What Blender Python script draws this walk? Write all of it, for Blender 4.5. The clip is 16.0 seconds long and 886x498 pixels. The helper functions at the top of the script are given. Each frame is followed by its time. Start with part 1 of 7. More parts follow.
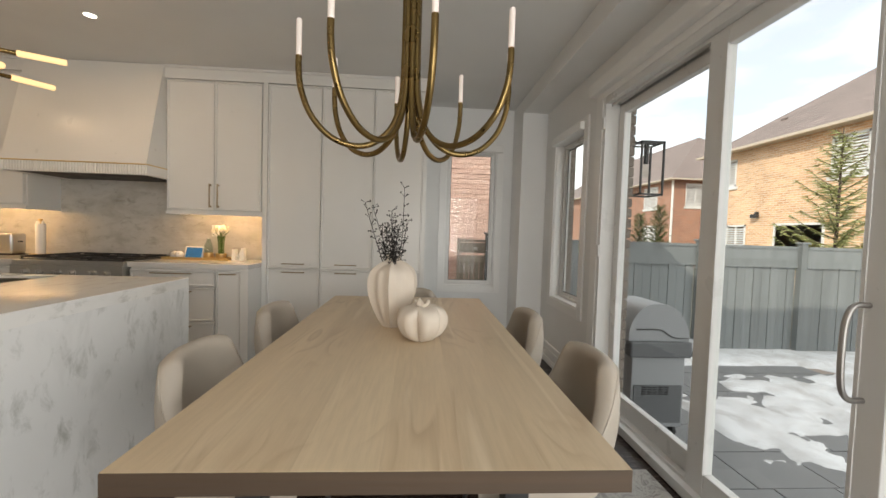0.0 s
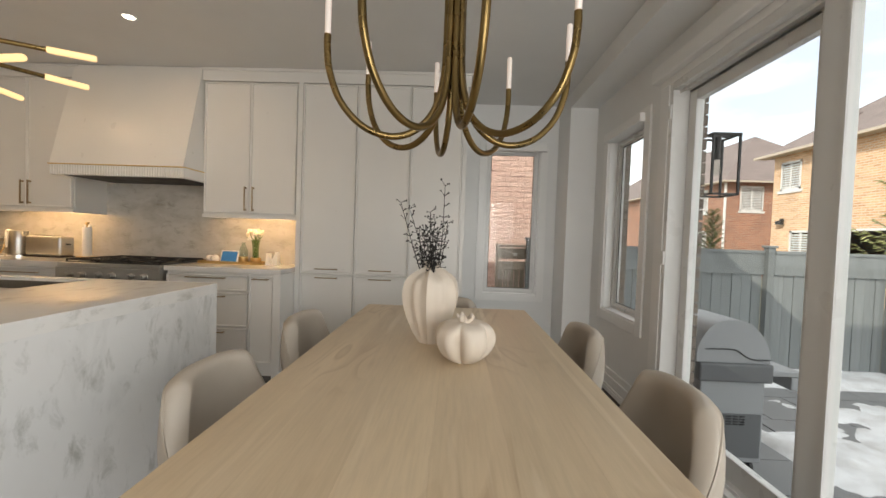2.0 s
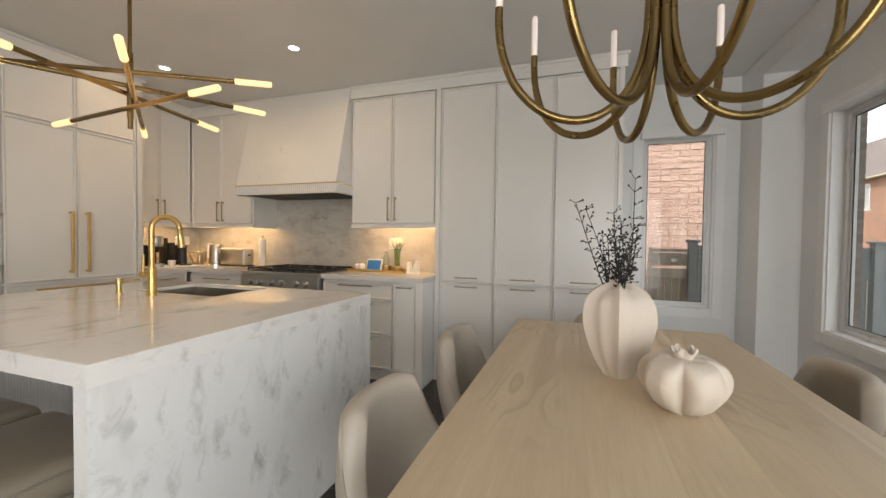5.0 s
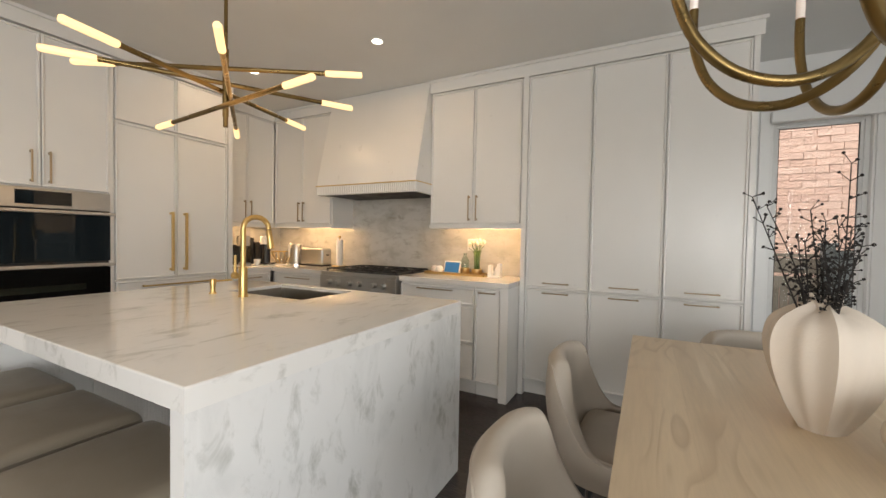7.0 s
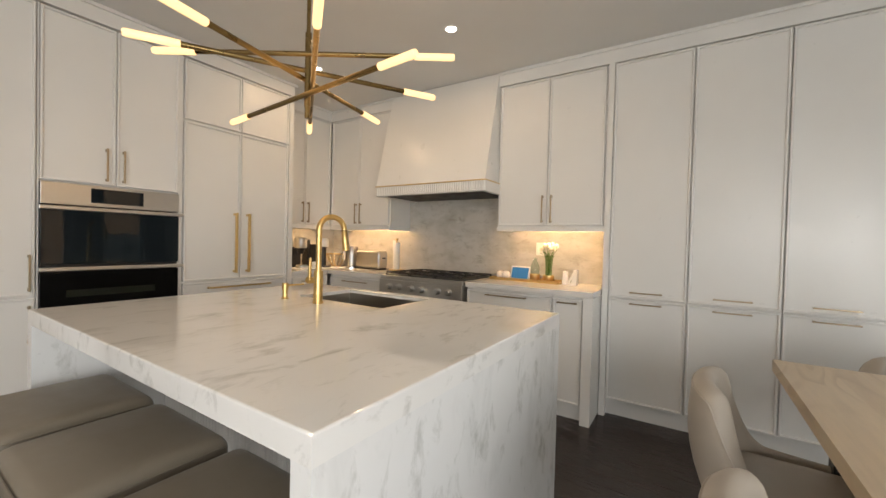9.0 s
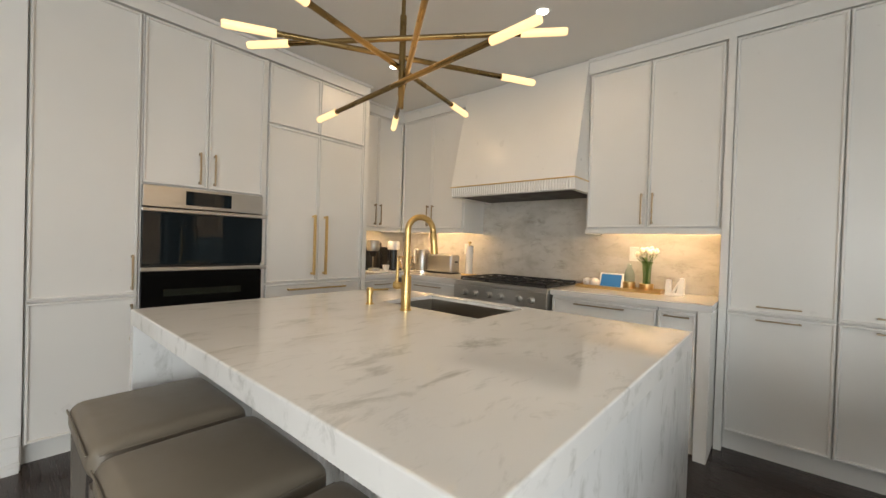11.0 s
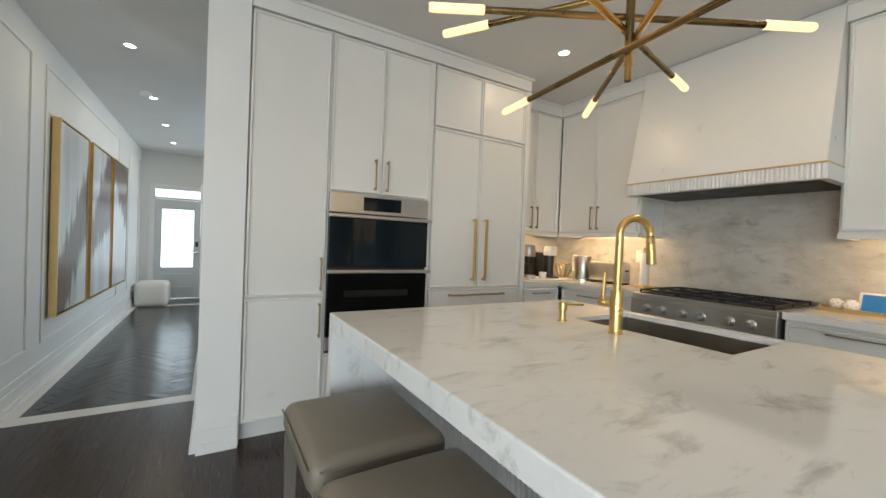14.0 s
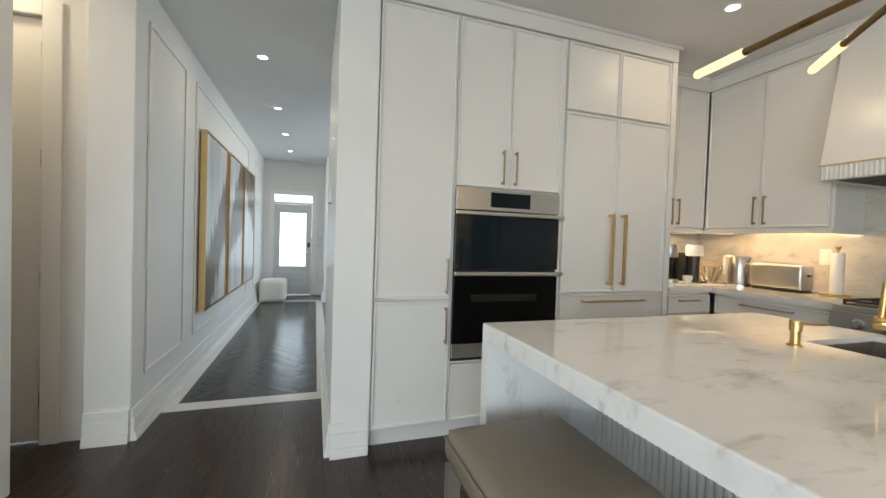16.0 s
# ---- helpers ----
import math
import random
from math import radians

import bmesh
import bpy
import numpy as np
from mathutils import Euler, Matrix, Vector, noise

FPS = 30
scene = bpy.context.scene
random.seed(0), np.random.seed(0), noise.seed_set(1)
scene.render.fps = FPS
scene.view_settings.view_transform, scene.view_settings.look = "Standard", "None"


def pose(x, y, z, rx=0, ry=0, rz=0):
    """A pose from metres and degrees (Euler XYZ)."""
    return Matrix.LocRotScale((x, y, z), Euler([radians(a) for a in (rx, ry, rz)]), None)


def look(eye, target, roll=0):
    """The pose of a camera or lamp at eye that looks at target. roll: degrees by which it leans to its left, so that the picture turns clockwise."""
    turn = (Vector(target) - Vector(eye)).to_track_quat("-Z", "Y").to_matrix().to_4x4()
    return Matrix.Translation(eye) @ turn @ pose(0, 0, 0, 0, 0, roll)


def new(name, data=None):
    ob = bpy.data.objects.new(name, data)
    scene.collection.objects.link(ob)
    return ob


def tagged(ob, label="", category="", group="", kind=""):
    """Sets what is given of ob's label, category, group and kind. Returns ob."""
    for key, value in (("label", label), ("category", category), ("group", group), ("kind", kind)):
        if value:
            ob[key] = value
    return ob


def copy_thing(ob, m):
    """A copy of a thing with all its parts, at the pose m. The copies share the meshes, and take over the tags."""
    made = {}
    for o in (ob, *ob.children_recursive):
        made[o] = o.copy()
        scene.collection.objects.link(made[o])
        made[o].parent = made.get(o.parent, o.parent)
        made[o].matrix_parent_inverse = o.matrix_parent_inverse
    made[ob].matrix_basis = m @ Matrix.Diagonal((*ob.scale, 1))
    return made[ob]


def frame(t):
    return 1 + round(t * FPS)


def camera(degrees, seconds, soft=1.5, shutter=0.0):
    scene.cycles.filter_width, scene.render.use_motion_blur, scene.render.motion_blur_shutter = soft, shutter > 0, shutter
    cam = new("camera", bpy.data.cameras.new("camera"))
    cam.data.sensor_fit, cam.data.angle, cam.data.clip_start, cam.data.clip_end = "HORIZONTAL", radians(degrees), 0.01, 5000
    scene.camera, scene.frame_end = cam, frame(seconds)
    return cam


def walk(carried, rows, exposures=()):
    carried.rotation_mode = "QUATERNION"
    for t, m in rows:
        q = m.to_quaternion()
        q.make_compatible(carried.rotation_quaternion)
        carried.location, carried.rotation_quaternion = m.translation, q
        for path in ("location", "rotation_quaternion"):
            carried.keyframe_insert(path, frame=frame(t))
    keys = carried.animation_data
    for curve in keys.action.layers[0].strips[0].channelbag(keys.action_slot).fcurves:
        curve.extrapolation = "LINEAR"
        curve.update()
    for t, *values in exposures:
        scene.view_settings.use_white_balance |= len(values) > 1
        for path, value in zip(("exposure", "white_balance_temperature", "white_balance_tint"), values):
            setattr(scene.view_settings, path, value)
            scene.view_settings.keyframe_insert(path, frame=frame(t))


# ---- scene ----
cam = camera(97.6, 16.0)
PATH = [
    (0, (-1.836, 1.28, 1.266), (-1.713, 3.274, 1.185), 1.8),
    (0.5, (-1.835, 1.342, 1.258), (-1.737, 3.338, 1.181), 2.0),
    (1, (-1.837, 1.403, 1.249), (-1.769, 3.401, 1.187), 2.1),
    (1.5, (-1.845, 1.466, 1.254), (-1.836, 3.465, 1.189), 2.1),
    (2, (-1.87, 1.528, 1.258), (-1.925, 3.526, 1.198), 2.0),
    (2.5, (-1.904, 1.584, 1.256), (-2.037, 3.579, 1.211), 1.9),
    (3, (-1.938, 1.63, 1.258), (-2.17, 3.616, 1.212), 1.6),
    (3.5, (-1.981, 1.661, 1.259), (-2.317, 3.632, 1.208), 1.4),
    (4, (-2.033, 1.685, 1.256), (-2.47, 3.636, 1.215), 1.1),
    (4.5, (-2.08, 1.713, 1.259), (-2.625, 3.636, 1.213), 0.9),
    (5, (-2.118, 1.745, 1.266), (-2.764, 3.637, 1.217), 0.7),
    (7.5, (-2.478, 1.914, 1.274), (-3.456, 3.658, 1.225), 1.2),
    (8, (-2.571, 1.929, 1.267), (-3.589, 3.649, 1.225), 1.3),
    (8.5, (-2.668, 1.94, 1.265), (-3.716, 3.643, 1.225), 1.4),
    (11, (-3.028, 2.0, 1.251), (-4.338, 3.511, 1.225), 1.8),
    (11.5, (-3.093, 2.018, 1.251), (-4.485, 3.454, 1.227), 2.0),
    (12, (-3.151, 2.024, 1.248), (-4.62, 3.381, 1.226), 2.1),
    (12.5, (-3.199, 2.017, 1.246), (-4.748, 3.281, 1.223), 2.2),
    (13, (-3.252, 2.0, 1.245), (-4.87, 3.176, 1.222), 2.4),
    (13.5, (-3.323, 1.974, 1.247), (-4.996, 3.07, 1.222), 2.3),
    (14, (-3.413, 1.941, 1.25), (-5.134, 2.958, 1.221), 2.3),
    (14.5, (-3.51, 1.902, 1.251), (-5.281, 2.83, 1.22), 2.2),
    (15, (-3.602, 1.856, 1.246), (-5.418, 2.694, 1.21), 2.1),
    (15.5, (-3.684, 1.812, 1.242), (-5.544, 2.549, 1.202), 1.9),
    (16, (-3.763, 1.776, 1.238), (-5.661, 2.404, 1.191), 1.9),
]
EXPOSURES = [(0.0, -0.12, 6950, 10), (5.0, 0.06, 6750, 10), (8.5, 0.22, 6750, 10), (11.0, 0.15, 6500, 7), (12.5, 0.13, 6050, 3), (16.0, 0.28, 5950, 3)]
walk(cam, [(t, look(eye, target, roll)) for t, eye, target, roll in PATH], EXPOSURES)

# world, sun and the large lights
SUN_DIR = Vector((0.62, 0.62, -0.56)).normalized()
world = bpy.data.worlds.new("world")
scene.world = world
world.use_nodes = True
wn = world.node_tree.nodes
sky = wn.new("ShaderNodeTexSky")
sky.sky_type, sky.sun_disc = "NISHITA", False
sky.sun_elevation = math.asin(-SUN_DIR.z)
sky.sun_rotation = math.atan2(-SUN_DIR.x, -SUN_DIR.y)
sky.air_density, sky.dust_density, sky.ozone_density = 1.0, 2.5, 1.0
clouds, cmap, cramp, cmix = (wn.new(k) for k in ("ShaderNodeTexNoise", "ShaderNodeMapping", "ShaderNodeValToRGB", "ShaderNodeMix"))
tc = wn.new("ShaderNodeTexCoord")
cmix.data_type = "RGBA"
wl = world.node_tree.links
wl.new(tc.outputs["Generated"], cmap.inputs[0])
cmap.inputs["Scale"].default_value = (1.0, 1.0, 2.6)
wl.new(cmap.outputs[0], clouds.inputs["Vector"])
clouds.inputs["Scale"].default_value, clouds.inputs["Detail"].default_value = 2.2, 6
wl.new(clouds.outputs[0], cramp.inputs[0])
cramp.color_ramp.elements[0].position, cramp.color_ramp.elements[1].position = 0.30, 0.52
cramp.color_ramp.elements[0].color = (0.45, 0.45, 0.45, 1)
wl.new(cramp.outputs[0], cmix.inputs[0])
wl.new(sky.outputs[0], cmix.inputs["A"])
cmix.inputs["B"].default_value = (9.9, 10.2, 10.5, 1)
wl.new(cmix.outputs["Result"], wn["Background"].inputs[0])
wn["Background"].inputs[1].default_value = 0.185


def lamp(name, kind, energy, color, m, **values):
    data = bpy.data.lights.new(name, kind)
    data.energy, data.color = energy, color
    for key, value in values.items():
        if key == "size":
            data.size = value
        elif key == "size_y":
            data.shape, data.size_y = "RECTANGLE", value
        elif key == "disk":
            data.shape, data.size = "DISK", value
        elif key == "angle":
            data.angle = value
        elif key == "radius":
            data.shadow_soft_size = value
        elif key == "spot":
            data.spot_size, data.spot_blend = radians(value), 0.7
    ob = new(name, data)
    ob.matrix_world = m
    return ob


lamp("sun", "SUN", 3.2, (1.0, 0.93, 0.82), look((0, 0, 20), Vector((0, 0, 20)) + SUN_DIR), angle=radians(0.6))
WARM, NEUTRAL, DAY = (1.0, 0.62, 0.29), (1.0, 0.76, 0.50), (0.93, 0.97, 1.0)
CEIL = 2.72
# unseen fill lamp, standing in for wide windows of the family room behind
lamp("daylight_rear", "AREA", 70, (0.98, 0.985, 0.98), look((-1.2, -2.45, 1.5), (-0.9, 4.5, 1.3)), size=1.5, size_y=1.9)
# lamp added out of view for the glass doors' daylight, then the side window's
lamp("daylight_doors", "AREA", 52, DAY, look((-0.56, 0.3, 1.2), (-3.3, 2.7, 0.55)), size=1.7, size_y=2.0)
lamp("daylight_hall", "AREA", 34, DAY, look((-9.9, 3.6, 1.5), (-9.9, 1.0, 1.0)), size=2.0, size_y=1.8)


# ---- materials ----
def shader(name, color, rough=0.5, metal=0.0, **extra):
    m = bpy.data.materials.new(name)
    m.use_nodes = True
    b = m.node_tree.nodes["Principled BSDF"]
    b.inputs["Base Color"].default_value = (*color, 1)
    b.inputs["Roughness"].default_value, b.inputs["Metallic"].default_value = rough, metal
    for key, value in extra.items():
        b.inputs[key.replace("_", " ")].default_value = value
    return m


def node(m, kind, **inputs):
    n = m.node_tree.nodes.new(kind)
    for key, value in inputs.items():
        n.inputs[key.replace("_", " ")].default_value = value
    return n


def link(m, a, b):
    m.node_tree.links.new(a, b)


def bsdf(m):
    return m.node_tree.nodes["Principled BSDF"]


def coords(m, scale=(1, 1, 1), turn=(0, 0, 0)):
    t, p = node(m, "ShaderNodeTexCoord"), node(m, "ShaderNodeMapping")
    p.inputs["Scale"].default_value, p.inputs["Rotation"].default_value = scale, turn
    link(m, t.outputs["Object"], p.inputs[0])
    return p.outputs[0]


def noise_of(m, vec, scale, detail=4, rough=0.55, dist=0.0):
    n = node(m, "ShaderNodeTexNoise", Scale=scale, Detail=detail, Roughness=rough, Distortion=dist)
    link(m, vec, n.inputs["Vector"])
    return n.outputs[0]


def ramp(m, fac, *stops):
    r = node(m, "ShaderNodeValToRGB")
    link(m, fac, r.inputs[0])
    el = r.color_ramp.elements
    while len(el) < len(stops):
        el.new(0.5)
    for e, (pos, col) in zip(el, stops):
        e.position, e.color = pos, (*col, 1) if len(col) == 3 else col
    return r.outputs[0]


def mix(m, fac, a, b, how="MIX"):
    n = node(m, "ShaderNodeMix")
    n.data_type, n.blend_type = "RGBA", how
    for socket, value in ((n.inputs[0], fac), (n.inputs["A"], a), (n.inputs["B"], b)):
        if isinstance(value, (int, float)):
            socket.default_value = value
        elif isinstance(value, tuple):
            socket.default_value = (*value, 1)
        else:
            link(m, value, socket)
    return n.outputs["Result"]


def bump(m, height, strength=0.2, distance=0.002):
    n = node(m, "ShaderNodeBump", Strength=strength, Distance=distance)
    link(m, height, n.inputs["Height"])
    link(m, n.outputs[0], bsdf(m).inputs["Normal"])


def grey(v):
    return (v, v, v)


def painted(name, color, rough, grain=90.0, strength=0.08):
    m = shader(name, color, rough)
    v = coords(m)
    tone = ramp(m, noise_of(m, v, 1.3, 3), (0.3, tuple(c * 0.965 for c in color)), (0.7, tuple(min(1, c * 1.02) for c in color)))
    link(m, tone, bsdf(m).inputs["Base Color"])
    link(m, ramp(m, noise_of(m, v, 5, 3), (0.3, grey(rough * 0.85)), (0.7, grey(min(1, rough * 1.2)))), bsdf(m).inputs["Roughness"])
    bump(m, noise_of(m, v, grain, 3), strength, 0.001)
    return m


LACQUER = painted("white_lacquer", (0.78, 0.765, 0.735), 0.32, 60, 0.04)
WALL = painted("wall_paint", (0.80, 0.80, 0.79), 0.62, 160, 0.12)
CEILING_PAINT = painted("ceiling_paint", (0.74, 0.735, 0.72), 0.85, 160, 0.1)
TRIM = painted("trim_paint", (0.84, 0.835, 0.82), 0.35, 80, 0.04)
VINYL = painted("white_vinyl", (0.74, 0.735, 0.72), 0.3, 120, 0.03)
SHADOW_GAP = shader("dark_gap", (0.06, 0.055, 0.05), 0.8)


def metal(name, color, rough, stretch=(1, 1, 60), amount=0.12):
    m = shader(name, color, rough, 1.0)
    v = coords(m, stretch)
    n = noise_of(m, v, 8, 4)
    link(m, ramp(m, n, (0.3, grey(rough * (1 - amount))), (0.7, grey(rough * (1 + 2 * amount)))), bsdf(m).inputs["Roughness"])
    link(m, mix(m, noise_of(m, coords(m), 9, 3), color, tuple(c * 0.82 for c in color)), bsdf(m).inputs["Base Color"])
    return m


BRASS = metal("brushed_brass", (0.72, 0.50, 0.20), 0.28)
AGED_BRASS = metal("aged_brass", (0.27, 0.185, 0.075), 0.27, (1, 1, 1), 0.25)
GOLD = metal("satin_gold", (0.74, 0.53, 0.24), 0.30)
PULL = metal("pull_metal", (0.42, 0.33, 0.22), 0.30)
STEEL = metal("stainless_steel", (0.55, 0.54, 0.52), 0.30, (30, 1, 30), 0.05)
SINK_STEEL = metal("sink_steel", (0.42, 0.39, 0.34), 0.36, (30, 1, 1))
CHROME = metal("chrome", (0.75, 0.75, 0.76), 0.12, (1, 1, 1))
IRON = painted("cast_iron", (0.018, 0.018, 0.02), 0.5, 120, 0.4)
BLACK = painted("black_plastic", (0.015, 0.015, 0.016), 0.35, 90, 0.1)
BLACK_METAL = painted("black_metal", (0.03, 0.03, 0.03), 0.45, 90, 0.1)
LOWER_OVEN_GLASS = shader("lower_oven_glass", (0.004, 0.004, 0.004), 0.03, 0.0, IOR=1.2)
OVEN_GLASS = shader("black_oven_glass", (0.005, 0.009, 0.012), 0.02, 0.0, IOR=1.34)


def marble(name, seed, base=(0.80, 0.795, 0.775), rough=0.07, strength=1.0, turn=(0.3, 0.5, 0.7), warm=False):
    m = shader(name, base, rough)
    v = coords(m, (1, 1, 1), turn)
    off = node(m, "ShaderNodeMapping")
    off.inputs["Location"].default_value = (seed * 3.1, seed * 1.7, seed * 2.3)
    link(m, v, off.inputs[0])
    v = off.outputs[0]
    stretch = node(m, "ShaderNodeMapping")
    stretch.inputs["Scale"].default_value = (0.9, 3.4, 1.7)
    link(m, v, stretch.inputs[0])
    smear = noise_of(m, stretch.outputs[0], 3.2, 9, 0.66, 0.5)
    patch = ramp(m, noise_of(m, v, 2.1, 4, 0.55, 0.3), (0.54, grey(0)), (0.66, grey(1)))
    blot = mix(m, 1.0, ramp(m, smear, (0.50, grey(0)), (0.60, grey(0.5)), (0.72, grey(1))), patch, "MULTIPLY")
    faint = ramp(m, noise_of(m, stretch.outputs[0], 1.4, 8, 0.65, 0.4), (0.52, grey(0)), (0.75, grey(0.28)))
    vein = noise_of(m, stretch.outputs[0], 1.9, 10, 0.66, 1.2)
    line = ramp(m, vein, (0.485, grey(0)), (0.499, grey(0.8)), (0.503, grey(0.8)), (0.520, grey(0)))
    veins = mix(m, 1.0, line, patch, "MULTIPLY")
    speck = ramp(m, noise_of(m, v, 17, 2, 0.5), (0.745, grey(0)), (0.79, grey(0.75)))
    body = ramp(m, noise_of(m, v, 1.1, 4), (0.3, tuple(c * 0.94 for c in base)), (0.7, tuple(min(1, c * 1.03) for c in base)))
    tint = (0.40, 0.34, 0.25) if warm else (0.36, 0.365, 0.335)
    dark = (0.34, 0.29, 0.22) if warm else (0.30, 0.295, 0.26)
    c0 = mix(m, mix(m, 1.0, faint, grey(strength), "MULTIPLY"), body, tint)
    c1 = mix(m, mix(m, 1.0, blot, grey(min(1, 0.80 * strength)), "MULTIPLY"), c0, tint)
    c2 = mix(m, mix(m, 1.0, veins, grey(min(1, 0.28 * strength)), "MULTIPLY"), c1, dark)
    c3 = mix(m, mix(m, 1.0, speck, grey(0.7 * strength), "MULTIPLY"), c2, dark)
    link(m, c3, bsdf(m).inputs["Base Color"])
    bsdf(m).inputs["IOR"].default_value = 1.6
    return m


ISLAND_BLOTS = [((-3.29, 3.40, 0.74), (0.35, 0.30, 0.32)), ((-3.29, 2.66, 0.78), (0.10, 0.10, 0.22)), ((-3.29, 2.46, 0.45), (0.10, 0.10, 0.12)), ((-3.28, 3.60, 0.42), (0.2, 0.22, 0.5)), ((-3.28, 2.95, 0.35), (0.12, 0.14, 0.28)), ((-4.62, 3.0, 0.93), (0.3, 0.2, 0.2)), ((-3.75, 2.62, 0.93), (0.35, 0.12, 0.2)), ((-3.50, 3.34, 0.86), (0.20, 0.30, 0.20)), ((-3.72, 3.02, 0.92), (0.16, 0.32, 0.2)), ((-3.62, 2.72, 0.93), (0.15, 0.16, 0.12)),
                ((-4.35, 2.78, 0.93), (0.22, 0.20, 0.2)), ((-3.28, 3.56, 0.50), (0.15, 0.13, 0.34)), ((-3.28, 2.63, 0.88), (0.10, 0.06, 0.09)),
                ((-3.28, 2.46, 0.74), (0.1, 0.08, 0.07)), ((-3.28, 2.77, 0.60), (0.1, 0.12, 0.16)), ((-4.05, 3.35, 0.93), (0.25, 0.2, 0.2))]


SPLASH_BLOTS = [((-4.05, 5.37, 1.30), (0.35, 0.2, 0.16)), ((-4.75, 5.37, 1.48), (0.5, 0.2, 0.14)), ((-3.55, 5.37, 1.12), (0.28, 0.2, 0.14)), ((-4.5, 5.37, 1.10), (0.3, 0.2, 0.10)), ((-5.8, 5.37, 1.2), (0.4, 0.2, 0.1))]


def island_marble(name, base, rough, speck_scale, stretch, clouds_at=ISLAND_BLOTS, tints=((0.50, 0.49, 0.45), (0.36, 0.355, 0.31), (0.30, 0.27, 0.21)), soft_from=0.56, soft_most=0.20, reach=0.20, blot_from=0.625):
    """White marble with soft smudges gathered in clouds, and small dark specks."""
    m = shader(name, base, rough)
    geo = node(m, "ShaderNodeNewGeometry")
    pos = geo.outputs["Position"]
    total = None
    for c, r in clouds_at:
        mp = node(m, "ShaderNodeMapping")
        mp.vector_type = "TEXTURE"
        mp.inputs["Location"].default_value, mp.inputs["Scale"].default_value = c, r
        link(m, pos, mp.inputs[0])
        g = node(m, "ShaderNodeTexGradient")
        g.gradient_type = "SPHERICAL"
        link(m, mp.outputs[0], g.inputs[0])
        a = node(m, "ShaderNodeMath")
        a.operation = "MAXIMUM"
        link(m, g.outputs["Fac"], a.inputs[0])
        if total is not None:
            link(m, total, a.inputs[1])
        total = a.outputs[0]
    turn = node(m, "ShaderNodeMapping")
    turn.inputs["Rotation"].default_value, turn.inputs["Scale"].default_value = (0, 0, radians(30)), stretch
    link(m, pos, turn.inputs[0])
    v = turn.outputs[0]
    fine = noise_of(m, v, 9.0, 9, 0.70, 0.5)
    soft = noise_of(m, v, 3.0, 6, 0.62, 0.4)
    gate = node(m, "ShaderNodeMath")
    gate.operation = "MULTIPLY_ADD"
    gate.inputs[1].default_value = reach
    link(m, total, gate.inputs[0])
    link(m, fine, gate.inputs[2])
    blots = ramp(m, gate.outputs[0], (blot_from, grey(0)), (blot_from + 0.08, grey(0.25)), (blot_from + 0.20, grey(0.60)))
    cloud = ramp(m, soft, (soft_from, grey(0)), (soft_from + 0.22, grey(soft_most)))
    sp = noise_of(m, v, speck_scale, 2, 0.5)
    near = ramp(m, soft, (0.49, grey(0)), (0.58, grey(1)))
    specks = mix(m, 1.0, ramp(m, sp, (0.73, grey(0)), (0.78, grey(0.55))), near, "MULTIPLY")
    body = ramp(m, noise_of(m, pos, 1.5, 4), (0.3, tuple(c * 0.95 for c in base)), (0.7, tuple(min(1, c * 1.03) for c in base)))
    col = mix(m, cloud, body, tints[0])
    col = mix(m, blots, col, tints[1])
    link(m, mix(m, specks, col, tints[2]), bsdf(m).inputs["Base Color"])
    bsdf(m).inputs["IOR"].default_value = 1.6
    return m


MARBLE_TOP = island_marble("marble_island_top", (0.87, 0.86, 0.835), 0.035, 15.0, (1.5, 0.55, 1.0), ISLAND_BLOTS, ((0.46, 0.45, 0.41), (0.32, 0.315, 0.27), (0.28, 0.25, 0.19)), 0.55, 0.30, 0.27, 0.68)
MARBLE_SIDE = island_marble("marble_waterfall", (0.84, 0.84, 0.83), 0.14, 13.0, (1.0, 1.25, 0.70), ISLAND_BLOTS, ((0.44, 0.45, 0.43), (0.33, 0.335, 0.29), (0.27, 0.25, 0.19)), 0.54, 0.36, 0.27, 0.675)
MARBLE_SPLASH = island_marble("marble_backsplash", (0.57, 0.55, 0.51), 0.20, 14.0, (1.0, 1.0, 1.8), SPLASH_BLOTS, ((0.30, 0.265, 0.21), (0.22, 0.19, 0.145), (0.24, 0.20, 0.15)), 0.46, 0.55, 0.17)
QUARTZ = marble("worktop_stone", 5.2, (0.74, 0.72, 0.69), 0.12, 0.3)
HALL_STONE = marble("hall_border_stone", 6.6, (0.72, 0.70, 0.67), 0.15, 0.35)


